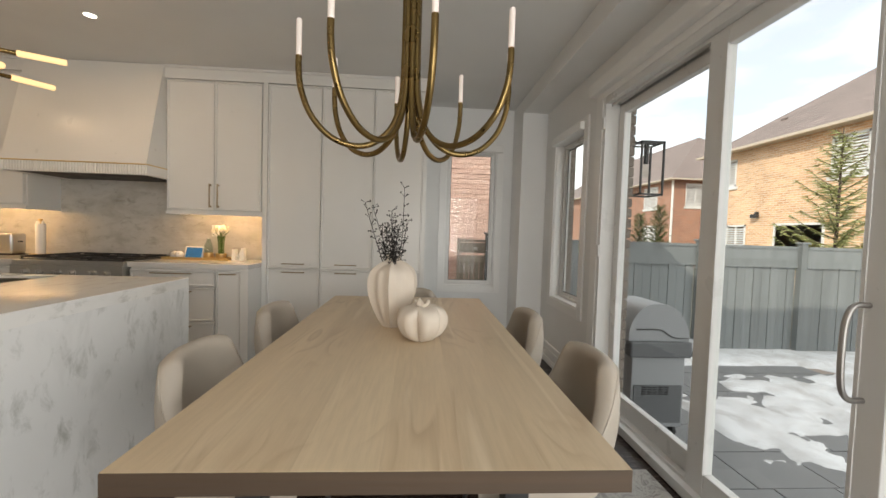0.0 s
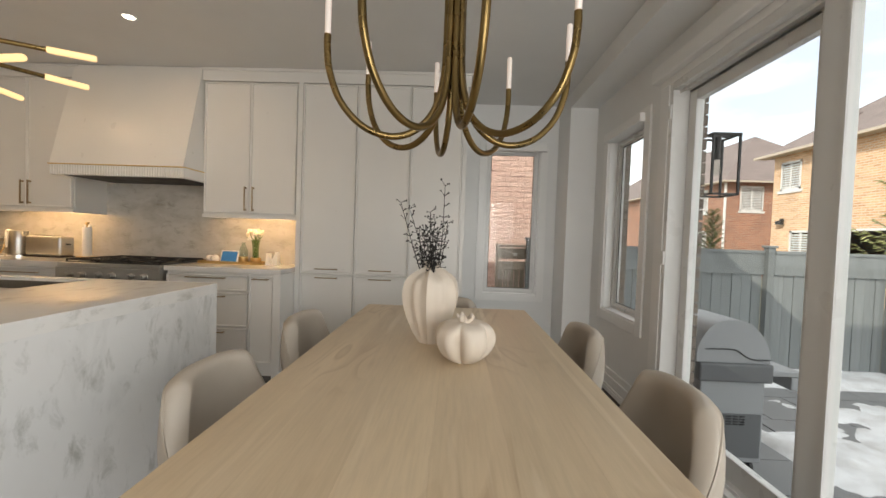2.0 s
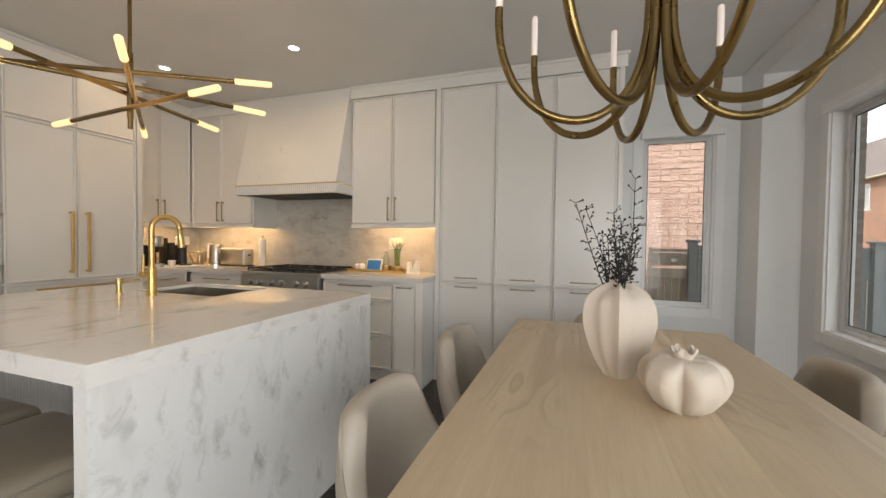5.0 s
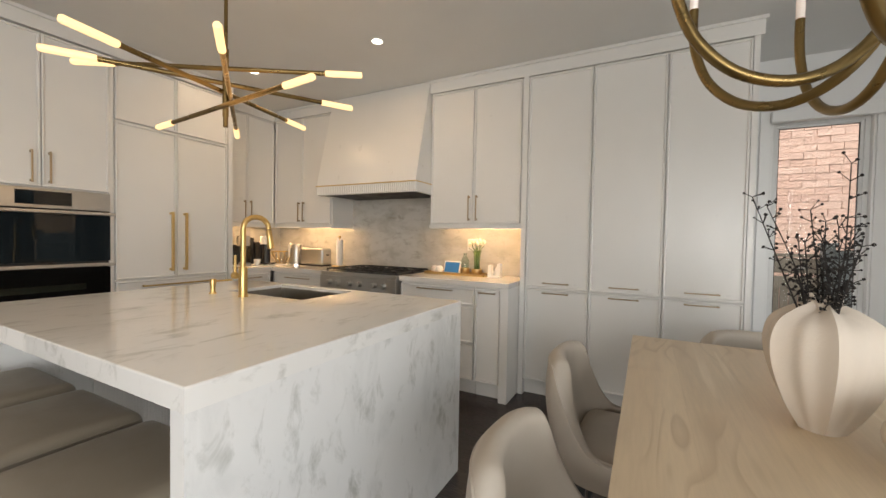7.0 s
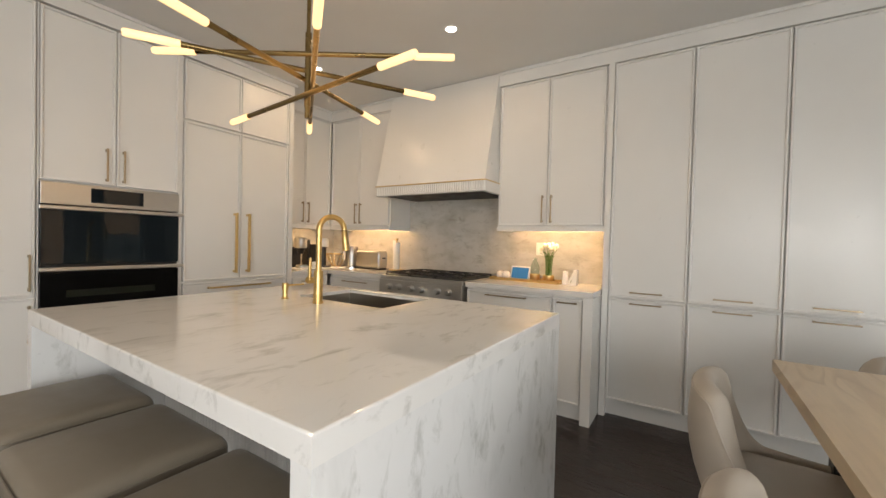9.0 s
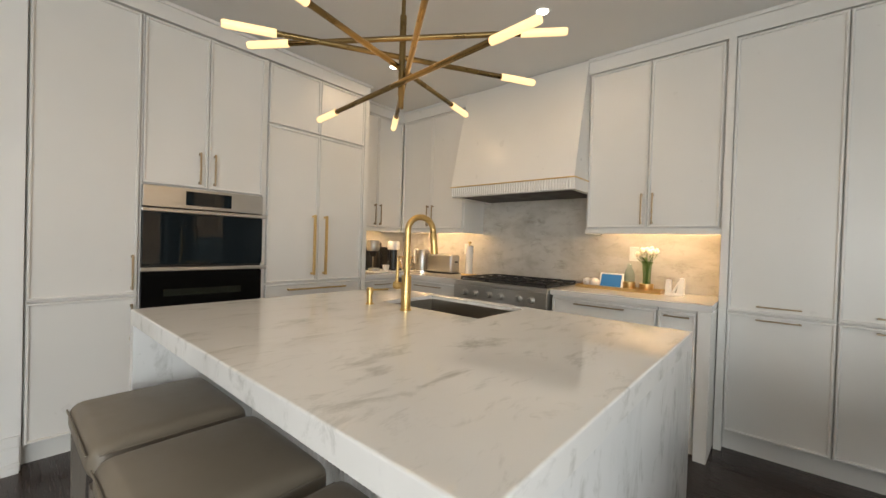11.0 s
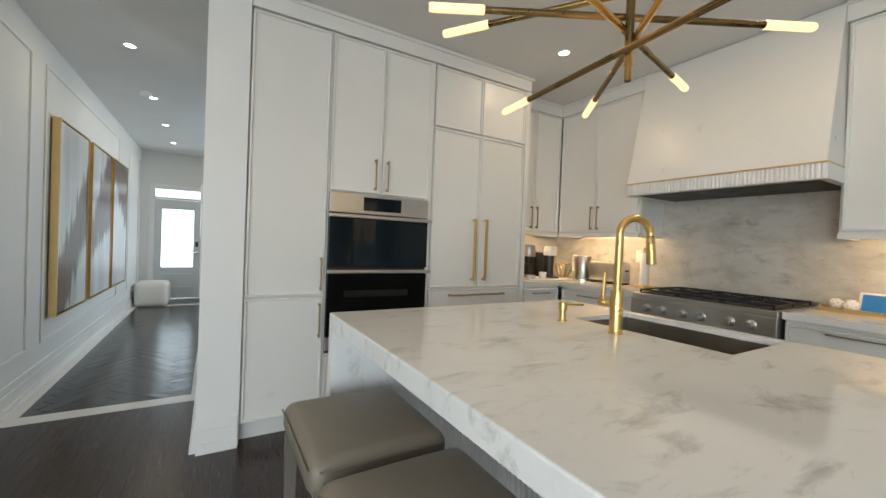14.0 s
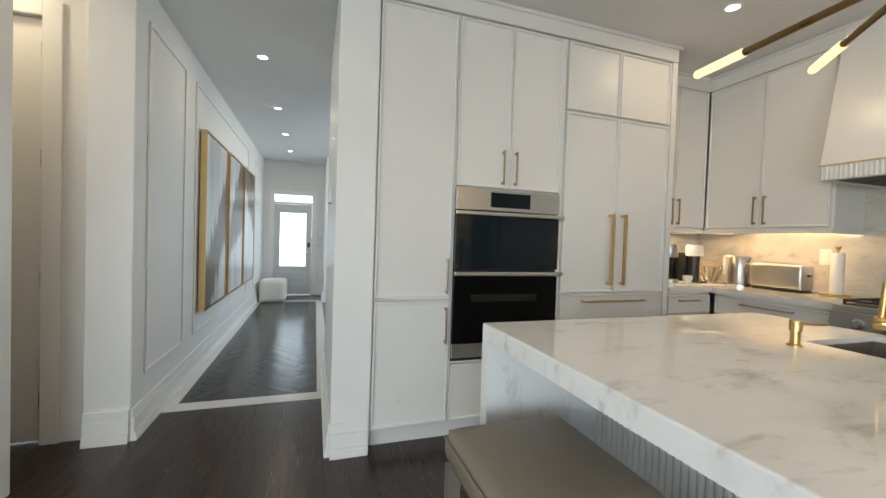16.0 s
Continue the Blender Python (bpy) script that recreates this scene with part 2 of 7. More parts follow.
def wood(name, light, dark, rough, axis=1, ring=1.0, gloss_var=0.2, piece=0.0, relief=0.12):
    m = shader(name, light, rough)
    sc = [9.0, 9.0, 9.0]
    sc[axis] = 0.55
    v = coords(m, tuple(sc))
    if piece:
        info = node(m, "ShaderNodeObjectInfo")
        add = node(m, "ShaderNodeVectorMath")
        add.operation = "ADD"
        sca = node(m, "ShaderNodeVectorMath")
        sca.operation = "SCALE"
        link(m, info.outputs["Random"], sca.inputs["Scale"])
        sca.inputs[0].default_value = (31.0, 17.0, 23.0)
        link(m, v, add.inputs[0])
        link(m, sca.outputs[0], add.inputs[1])
        v = add.outputs[0]
    grain = noise_of(m, v, 1.0 * ring, 8, 0.62, 0.8)
    fine = noise_of(m, v, 9.0, 5, 0.7)
    col = ramp(m, grain, (0.30, dark), (0.52, tuple((a + b) / 2 for a, b in zip(light, dark))), (0.70, light))
    col = mix(m, 0.16, col, ramp(m, fine, (0.35, tuple(c * 0.6 for c in dark)), (0.6, light)))
    if piece:
        tone = ramp(m, info.outputs["Random"], (0.0, grey(1 - piece)), (1.0, grey(1.0)))
        col = mix(m, 1.0, col, tone, "MULTIPLY")
    link(m, col, bsdf(m).inputs["Base Color"])
    link(m, ramp(m, fine, (0.3, grey(rough * (1 - gloss_var))), (0.7, grey(rough * (1 + gloss_var)))), bsdf(m).inputs["Roughness"])
    bump(m, fine, relief, 0.0008)
    return m


OAK = wood("pale_maple", (0.69, 0.56, 0.385), (0.53, 0.41, 0.27), 0.38, 1, 0.42, 0.08, 0.09, 0.03)


def figure_of(m):
    """Cathedral rings and a few long pale streaks over the plank's own grain."""
    old = bsdf(m).inputs["Base Color"].links[0].from_socket
    v = coords(m, (3.2, 0.85, 3.2))
    rings = node(m, "ShaderNodeMath")
    rings.operation = "MULTIPLY"
    rings.inputs[1].default_value = 13.0
    link(m, noise_of(m, v, 1.0, 2, 0.45, 0.6), rings.inputs[0])
    cut = node(m, "ShaderNodeMath")
    cut.operation = "FRACT"
    link(m, rings.outputs[0], cut.inputs[0])
    line = ramp(m, cut.outputs[0], (0.0, grey(0.5)), (0.10, grey(0)), (0.62, grey(0)), (0.97, grey(0.62)))
    where = ramp(m, noise_of(m, coords(m, (1.7, 0.9, 1)), 1.6, 2), (0.47, grey(0)), (0.60, grey(1)))
    col = mix(m, mix(m, 1.0, line, where, "MULTIPLY"), old, (0.40, 0.285, 0.175))
    pale = ramp(m, noise_of(m, coords(m, (14.0, 0.5, 1)), 1.0, 3, 0.5, 0.5), (0.60, grey(0)), (0.68, grey(0.5)))
    col = mix(m, pale, col, (0.76, 0.65, 0.49))
    rosy = ramp(m, noise_of(m, coords(m, (4.0, 0.7, 1)), 1.3, 4, 0.6, 0.5), (0.45, grey(0)), (0.68, grey(0.45)))
    link(m, mix(m, rosy, col, (0.56, 0.43, 0.285)), bsdf(m).inputs["Base Color"])


figure_of(OAK)
# end grain, darkened much further for the shade on the table's near edge
OAK_END_SHADE = wood("shaded_maple_end_grain", (0.085, 0.055, 0.033), (0.055, 0.035, 0.022), 0.7, 0)
FLOOR_WOOD = wood("espresso_floor", (0.040, 0.024, 0.019), (0.020, 0.012, 0.010), 0.27, 0, 1.0, 0.04, 0.14, 0.008)
HALL_WOOD = wood("espresso_herringbone", (0.034, 0.030, 0.030), (0.020, 0.017, 0.017), 0.20, 0, 1.0, 0.25, 0.35)
LEG_WOOD = wood("weathered_leg_wood", (0.22, 0.19, 0.155), (0.14, 0.12, 0.10), 0.5, 2)


def leather(name, color):
    m = shader(name, color, 0.42)
    v = coords(m)
    link(m, ramp(m, noise_of(m, v, 2.6, 4), (0.3, tuple(c * 0.9 for c in color)), (0.7, tuple(c * 1.06 for c in color))), bsdf(m).inputs["Base Color"])
    link(m, ramp(m, noise_of(m, v, 6, 3), (0.3, grey(0.34)), (0.7, grey(0.5))), bsdf(m).inputs["Roughness"])
    vor = node(m, "ShaderNodeTexVoronoi", Scale=420.0)
    link(m, v, vor.inputs["Vector"])
    crease = noise_of(m, v, 7, 3, 0.5, 1.0)
    bump(m, mix(m, 0.75, vor.outputs["Distance"], crease), 0.25, 0.002)
    return m


TAUPE = leather("taupe_leather", (0.43, 0.378, 0.315))
STOOL_LEATHER = leather("stool_leather", (0.23, 0.195, 0.15))
POUF = painted("cream_boucle", (0.72, 0.69, 0.63), 0.9, 60, 0.7)
CERAMIC = painted("bisque_ceramic", (0.66, 0.58, 0.49), 0.62, 130, 0.55)
CERAMIC_WHITE = painted("white_ceramic", (0.82, 0.80, 0.77), 0.3, 60, 0.05)
TWIG = painted("dark_twig", (0.018, 0.015, 0.014), 0.8, 60, 0.3)


def glowing(name, color, strength, base=(0.9, 0.85, 0.78)):
    m = shader(name, base, 0.35)
    b = bsdf(m)
    b.inputs["Emission Color"].default_value, b.inputs["Emission Strength"].default_value = (*color, 1), strength
    return m


def glass(name, color=(1, 1, 1), rough=0.0):
    m = bpy.data.materials.new(name)
    m.use_nodes = True
    t = m.node_tree
    t.nodes.remove(t.nodes["Principled BSDF"])
    clear, gloss, fres, mx = t.nodes.new("ShaderNodeBsdfTransparent"), t.nodes.new("ShaderNodeBsdfGlossy"), t.nodes.new("ShaderNodeLayerWeight"), t.nodes.new("ShaderNodeMixShader")
    clear.inputs[0].default_value = (*color, 1)
    gloss.inputs["Roughness"].default_value = rough
    power, scale = t.nodes.new("ShaderNodeMath"), t.nodes.new("ShaderNodeMath")
    power.operation, scale.operation = "POWER", "MULTIPLY_ADD"
    power.inputs[1].default_value, scale.inputs[1].default_value, scale.inputs[2].default_value = 4.0, 0.5, 0.012
    t.links.new(fres.outputs["Facing"], power.inputs[0])
    t.links.new(power.outputs[0], scale.inputs[0])
    t.links.new(scale.outputs[0], mx.inputs[0])
    t.links.new(clear.outputs[0], mx.inputs[1])
    t.links.new(gloss.outputs[0], mx.inputs[2])
    t.links.new(mx.outputs[0], t.nodes["Material Output"].inputs[0])
    return m


GLASS = glass("window_glass", (0.97, 0.985, 0.985), 0.0)
VESSEL_GLASS = glass("vessel_glass", (0.90, 0.94, 0.92), 0.02)
GREEN_GLASS = glass("green_water_glass", (0.80, 0.87, 0.74), 0.02)
BULB_LIT = glowing("lit_frosted_tube", (1.0, 0.66, 0.30), 1.3, (0.55, 0.42, 0.28))
BULB_DIM = glowing("pale_frosted_tube", (1.0, 0.78, 0.66), 0.22, (0.86, 0.80, 0.76))
DOWNLIGHT = glowing("downlight_disc", (1.0, 0.90, 0.74), 9.0)
LED = glowing("led_strip", (1.0, 0.70, 0.36), 6.0)


def brick_shader(name, colors, rough=0.85, scale=1.0):
    m = shader(name, colors[0], rough)
    info = node(m, "ShaderNodeObjectInfo")
    geo = node(m, "ShaderNodeNewGeometry")
    a = node(m, "ShaderNodeMath")
    a.operation = "ADD"
    f = node(m, "ShaderNodeMath")
    f.operation = "FRACT"
    link(m, info.outputs["Random"], a.inputs[0])
    link(m, geo.outputs["Random Per Island"], a.inputs[1])
    link(m, a.outputs[0], f.inputs[0])
    n = len(colors)
    base = ramp(m, f.outputs[0], *[(i / max(1, n - 1), c) for i, c in enumerate(colors)])
    lay = node(m, "ShaderNodeMapping")
    lay.inputs["Scale"].default_value = (1, 1, 2.2)
    link(m, geo.outputs["Position"], lay.inputs[0])
    v = lay.outputs[0]
    wear = ramp(m, noise_of(m, v, 14 * scale, 6, 0.7), (0.3, grey(0.80)), (0.7, grey(1.08)))
    link(m, mix(m, 1.0, base, wear, "MULTIPLY"), bsdf(m).inputs["Base Color"])
    bump(m, noise_of(m, v, 16 * scale, 6, 0.72), 1.0, 0.022)
    return m


PINK_BRICK = brick_shader("pink_brick", ((0.66, 0.45, 0.37), (0.71, 0.50, 0.42), (0.62, 0.41, 0.34), (0.69, 0.48, 0.40)))
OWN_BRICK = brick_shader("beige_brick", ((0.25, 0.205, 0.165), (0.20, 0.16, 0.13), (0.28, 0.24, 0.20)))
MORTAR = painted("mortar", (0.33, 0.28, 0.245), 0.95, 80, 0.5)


def brick_wall(name, a, b, mortar, length=0.25, height=0.08):
    """Far brickwork: courses in the material at true size."""
    m = shader(name, a, 0.9)
    t, sep, comb, add = node(m, "ShaderNodeTexCoord"), node(m, "ShaderNodeSeparateXYZ"), node(m, "ShaderNodeCombineXYZ"), node(m, "ShaderNodeMath")
    link(m, t.outputs["Object"], sep.inputs[0])
    add.operation = "ADD"
    link(m, sep.outputs[0], add.inputs[0])
    link(m, sep.outputs[1], add.inputs[1])
    link(m, add.outputs[0], comb.inputs[0])
    link(m, sep.outputs[2], comb.inputs[1])
    br = node(m, "ShaderNodeTexBrick", Color1=(*a, 1), Color2=(*b, 1), Mortar=(*mortar, 1), Scale=1.0, Mortar_Size=0.011, Brick_Width=length, Row_Height=height, Bias=-0.1)
    link(m, comb.outputs[0], br.inputs["Vector"])
    v = coords(m)
    tone = ramp(m, noise_of(m, v, 1.2, 5, 0.6), (0.3, grey(0.85)), (0.7, grey(1.1)))
    link(m, mix(m, 1.0, br.outputs[0], tone, "MULTIPLY"), bsdf(m).inputs["Base Color"])
    bump(m, br.outputs[1], -0.5, 0.01)
    return m


ORANGE_BRICK = brick_wall("orange_brick_facade", (0.84, 0.54, 0.32), (0.62, 0.34, 0.18), (0.78, 0.66, 0.52))
RED_BRICK = brick_wall("red_brick_facade", (0.45, 0.21, 0.13), (0.28, 0.13, 0.09), (0.50, 0.38, 0.30), 0.30, 0.10)
SHINGLE = brick_wall("roof_shingle", (0.27, 0.215, 0.20), (0.20, 0.16, 0.15), (0.12, 0.10, 0.09), 0.30, 0.14)
FENCE_GREY = wood("grey_fence_stain", (0.25, 0.272, 0.275), (0.18, 0.198, 0.20), 0.7, 2, 1.0, 0.1, 0.18)
GRILL_STEEL = painted("grill_grey_steel", (0.28, 0.29, 0.30), 0.4, 60, 0.1)
GRILL_DARK = painted("grill_dark_panel", (0.11, 0.115, 0.12), 0.5, 60, 0.1)
BARK = painted("bark", (0.12, 0.09, 0.07), 0.95, 30, 0.8)
NEEDLE = painted("spruce_needles", (0.40, 0.42, 0.19), 0.8, 30, 0.3)
CEDAR = painted("cedar_foliage", (0.10, 0.13, 0.04), 0.85, 30, 0.5)


def snow_shader():
    m = shader("snow", (0.86, 0.88, 0.91), 0.6)
    v = coords(m)
    n = noise_of(m, v, 6, 8, 0.65)
    link(m, ramp(m, noise_of(m, v, 3, 6, 0.6), (0.35, (0.50, 0.50, 0.50)), (0.58, (0.74, 0.76, 0.78))), bsdf(m).inputs["Base Color"])
    bump(m, n, 0.6, 0.04)
    return m


SNOW = snow_shader()
PAVER = painted("slate_paver", (0.20, 0.205, 0.21), 0.7, 26, 0.6)
SOIL = painted("winter_lawn", (0.16, 0.15, 0.10), 0.95, 12, 0.9)


# ---- building blocks ----
ROOTS = {}


def thing(name, at, label, category, group="", kind=""):
    ob = new(name)
    ob.empty_display_size = 0.1
    ob.location = at
    ROOTS[ob.name] = Vector(at)
    return tagged(ob, label, category, group, kind)


def root_of(ob):
    while ob.parent:
        ob = ob.parent
    return ROOTS.get(ob.name, Vector((0, 0, 0)))


def part(name, bm, material, parent=None, label="", smooth=0.0, kind=""):
    if parent is not None:
        bmesh.ops.translate(bm, vec=-root_of(parent), verts=bm.verts)
    bmesh.ops.recalc_face_normals(bm, faces=bm.faces)
    me = bpy.data.meshes.new(name)
    bm.to_mesh(me)
    bm.free()
    me.materials.append(material)
    if smooth:
        me.polygons.foreach_set("use_smooth", [True] * len(me.polygons))
        me.set_sharp_from_angle(angle=radians(smooth))
    ob = new(name, me)
    ob.parent = parent
    return tagged(ob, label, "", "", kind)


def solo(name, bm, material, at, label, category, group="", kind="", smooth=0.0):
    bmesh.ops.translate(bm, vec=-Vector(at), verts=bm.verts)
    ob = part(name, bm, material, None, label, smooth, kind)
    ob.location = at
    ROOTS[ob.name] = Vector(at)
    return tagged(ob, label, category, group, kind)


def structure(name, bm, material, smooth=0.0):
    ob = part(name, bm, material, None, "", smooth, "structure")
    ROOTS[ob.name] = Vector((0, 0, 0))
    return ob


def box(bm, x0, x1, y0, y1, z0, z1, bevel=0.0, seg=2):
    vs = [bm.verts.new((x, y, z)) for x in (x0, x1) for y in (y0, y1) for z in (z0, z1)]
    fs = [bm.faces.new([vs[i] for i in f]) for f in ((0, 1, 3, 2), (4, 6, 7, 5), (0, 4, 5, 1), (2, 3, 7, 6), (0, 2, 6, 4), (1, 5, 7, 3))]
    if bevel:
        bmesh.ops.recalc_face_normals(bm, faces=fs)
        edges = list({e for f in fs for e in f.edges})
        bmesh.ops.bevel(bm, geom=edges, offset=bevel, segments=seg, affect="EDGES", profile=0.5)
    return bm


def boxes(*items, bevel=0.0):
    bm = bmesh.new()
    for it in items:
        box(bm, *it, bevel=bevel)
    return bm


def ring_slab(bm, outer, inner, z0, z1, round_top=0.0):
    """A flat slab with a rectangular hole, in one piece: (x0, x1, y0, y1) twice."""
    def loop(r, z):
        return [bm.verts.new(p) for p in ((r[0], r[2], z), (r[1], r[2], z), (r[1], r[3], z), (r[0], r[3], z))]
    a, b, c, d = loop(outer, z0), loop(outer, z1), loop(inner, z1), loop(inner, z0)
    for p, q in ((a, b), (b, c), (c, d), (d, a)):
        for i in range(4):
            bm.faces.new((p[i], p[(i + 1) % 4], q[(i + 1) % 4], q[i]))
    if round_top:
        edges = [e for e in bm.edges if all(v in b for v in e.verts)]
        bmesh.ops.bevel(bm, geom=edges, offset=round_top, segments=3, affect="EDGES", profile=0.5)
    return bm


def hexa(bm, pts):
    """A block from 8 corners: four below, then the four above them."""
    vs = [bm.verts.new(p) for p in pts]
    for f in ((0, 3, 2, 1), (4, 5, 6, 7), (0, 1, 5, 4), (1, 2, 6, 5), (2, 3, 7, 6), (3, 0, 4, 7)):
        bm.faces.new([vs[i] for i in f])
    return bm


def lathe(bm, profile, at=(0, 0, 0), seg=28, shape=None):
    """Turned from (radius, height) pairs round a vertical axis; a profile that ends where it began is a closed ring."""
    rings = []
    closed = profile[0] == profile[-1]
    for r, z in profile:
        ring = []
        for k in range(seg):
            a = 2 * math.pi * k / seg
            f = shape(a, z) if shape else 1.0
            ring.append(bm.verts.new((at[0] + r * f * math.cos(a), at[1] + r * f * math.sin(a), at[2] + z)))
        rings.append(ring)
    for a, b in zip(rings, rings[1:]):
        for k in range(seg):
            bm.faces.new((a[k], a[(k + 1) % seg], b[(k + 1) % seg], b[k]))
    if profile[0][0] > 1e-5 and not closed:
        bm.faces.new(rings[0][::-1])
    if profile[-1][0] > 1e-5 and not closed:
        bm.faces.new(rings[-1])
    bmesh.ops.remove_doubles(bm, verts=[v for r in rings for v in r], dist=1e-5)
    return bm


def tube(bm, path, radius, seg=10, caps=True):
    """A round bar along a path; radius may be one number or one per point."""
    pts = [Vector(p) for p in path]
    radii = radius if isinstance(radius, (list, tuple)) else [radius] * len(pts)
    rings, side = [], None
    for i, p in enumerate(pts):
        way = (pts[min(i + 1, len(pts) - 1)] - pts[max(i - 1, 0)]).normalized()
        if side is None:
            side = way.cross(Vector((0, 0, 1)) if abs(way.z) < 0.9 else Vector((1, 0, 0))).normalized()
        side = (side - way * side.dot(way)).normalized()
        up = way.cross(side)
        rings.append([bm.verts.new(p + (side * math.cos(2 * math.pi * k / seg) + up * math.sin(2 * math.pi * k / seg)) * radii[i]) for k in range(seg)])
    for a, b in zip(rings, rings[1:]):
        for k in range(seg):
            bm.faces.new((a[k], a[(k + 1) % seg], b[(k + 1) % seg], b[k]))
    if caps:
        bm.faces.new(rings[0][::-1])
        bm.faces.new(rings[-1])
    return bm


def curve_points(points, steps=6):
    """A smooth line through the points."""
    p = [Vector(q) for q in points]
    p = [p[0] * 2 - p[1], *p, p[-1] * 2 - p[-2]]
    out = []
    for i in range(1, len(p) - 2):
        for s in range(steps):
            t = s / steps
            a, b, c, d = p[i - 1], p[i], p[i + 1], p[i + 2]
            out.append(0.5 * (2 * b + (c - a) * t + (2 * a - 5 * b + 4 * c - d) * t * t + (3 * b - a - 3 * c + d) * t ** 3))
    return [*out, p[-2]]


class Plane:
    """Joinery on a wall: u runs along it, w stands out of it."""

    def __init__(self, axis, at):
        self.axis, self.at = axis, at

    def box(self, bm, u0, u1, z0, z1, w0, w1, bevel=0.0):
        if self.axis == "y":
            return box(bm, u0, u1, self.at - w1, self.at - w0, z0, z1, bevel)
        return box(bm, self.at + w0, self.at + w1, u0, u1, z0, z1, bevel)

    def point(self, u, z, w):
        return (u, self.at - w, z) if self.axis == "y" else (self.at + w, u, z)


def door_leaf(pl, u0, u1, z0, z1, parent, name="door", gap=0.0028, rim=0.015, label=""):
    bm = bmesh.new()
    u0, u1, z0, z1 = u0 + gap, u1 - gap, z0 + gap, z1 - gap
    loops = []
    for inset, w in ((0.0, -0.018), (0.0, 0.010), (0.003, 0.013), (rim - 0.005, 0.013), (rim - 0.001, 0.009), (rim, 0.0)):
        loops.append([bm.verts.new(pl.point(u, z, w)) for u, z in ((u0 + inset, z0 + inset), (u1 - inset, z0 + inset), (u1 - inset, z1 - inset), (u0 + inset, z1 - inset))])
    for p, q in zip(loops, loops[1:]):
        for i in range(4):
            bm.faces.new((p[i], p[(i + 1) % 4], q[(i + 1) % 4], q[i]))
    bm.faces.new(loops[0][::-1])
    bm.faces.new(loops[-1])
    return part(name, bm, LACQUER, parent, label)


def pull(pl, u, z, length, upright, parent, material=None, thick=0.011, out=0.034, base=0.0):
    material = material or PULL
    bm = bmesh.new()
    h, t = length / 2, thick / 2
    if upright:
        pl.box(bm, u - t, u + t, z - h, z + h, base + out - thick, base + out, 0.0015)
        for s in (-1, 1):
            pl.box(bm, u - t, u + t, z + s * (h - 0.012) - 0.008, z + s * (h - 0.012) + 0.008, base, base + out - thick + 0.001)
    else:
        pl.box(bm, u - h, u + h, z - t, z + t, base + out - thick, base + out, 0.0015)
        for s in (-1, 1):
            pl.box(bm, u + s * (h - 0.012) - 0.008, u + s * (h - 0.012) + 0.008, z - t, z + t, base, base + out - thick + 0.001)
    return part("handle", bm, material, parent, "slim bar handle in brushed metal")


# ---- the rooms ----
T = 0.16
structure("floor", boxes((-13.0, -0.36, -2.8, 5.98, -0.12, -0.012)), painted("subfloor", (0.03, 0.022, 0.018), 0.4))
# unseen upper storey block, added and cut short to shape the patio's shade
structure("wall_upper_storey", boxes((-13.0, -0.19, -2.9, 1.0, 2.92, 5.6)), WALL)
structure("ceiling", boxes((-13.0, 0.0, -2.8, 6.1, CEIL, CEIL + 0.15)), CEILING_PAINT)
structure("bulkhead", boxes((-0.77, -0.50, -2.6, 5.40, 2.57, CEIL), bevel=0.002), WALL)


def wall_with_holes(name, axis, face, back, a0, a1, holes, material=WALL, z1=CEIL):
    """A wall along an axis, from face to back in thickness, with rectangular openings (a, b, low, high)."""
    bm = bmesh.new()

    def put(a, b, lo, hi):
        if b - a > 1e-4 and hi - lo > 1e-4:
            if axis == "x":
                box(bm, a, b, min(face, back), max(face, back), lo, hi)
            else:
                box(bm, min(face, back), max(face, back), a, b, lo, hi)
    at = a0
    for a, b, lo, hi in sorted(holes):
        put(at, a, 0, z1)
        put(a, b, 0, lo)
        put(a, b, hi, z1)
        at = b
    put(at, a1, 0, z1)
    return structure(name, bm, material)


W1 = (-1.545, -0.955, 0.655, 2.25)
W2 = (4.415, 5.08, 0.667, 2.165)
SLIDE = (1.50, 4.09, 0.035, 2.29)
wall_with_holes("wall_north", "x", 5.81, 5.98, -1.83, -0.77, [W1])
structure("wall_pier", boxes((-0.77, -0.36, 5.40, 5.98, 0, CEIL), bevel=0.003), WALL)
# unseen second door opening, made up to hold the fill lamp
SLIDE_ADDED = (-1.45, 1.25, 0.035, 2.29)
wall_with_holes("wall_east", "y", -0.50, -0.36, -2.6, 5.40, [W2, SLIDE, SLIDE_ADDED])
# plain frame for that added opening
structure("window_rear_doors", boxes((-0.45, -0.40, -1.45, 1.25, 0.035, 0.14), (-0.45, -0.40, -1.45, 1.25, 2.18, 2.29), (-0.45, -0.40, -1.45, -1.35, 0.14, 2.18), (-0.45, -0.40, 1.15, 1.25, 0.14, 2.18), (-0.45, -0.40, -0.15, -0.05, 0.14, 2.18)), VINYL)
structure("wall_range", boxes((-6.80, -1.83, 5.392, 5.55, 0, CEIL)), WALL)
structure("wall_pantry_side", boxes((-1.83, -1.81, 5.56, 5.81, 0, CEIL)), WALL)
structure("wall_kitchen_west", boxes((-6.80, -6.635, 2.10, 5.392, 0, CEIL)), WALL)
structure("wall_post", boxes((-7.40, -5.98, 1.88, 2.097, 0, CEIL), bevel=0.003), TRIM)
wall_with_holes("wall_hall_north", "x", 1.95, 2.10, -12.25, -11.32, [])
wall_with_holes("wall_hall_south", "x", 0.78, 0.62, -12.25, -6.455, [])
structure("wall_hall_pilaster", boxes((-6.60, -6.45, 0.556, 0.778, 0, CEIL), bevel=0.003), TRIM)
DOOR_H = (0.99, 1.71, 0.0, 2.05)
wall_with_holes("wall_hall_end", "y", -12.25, -12.42, 0.62, 4.0, [DOOR_H])
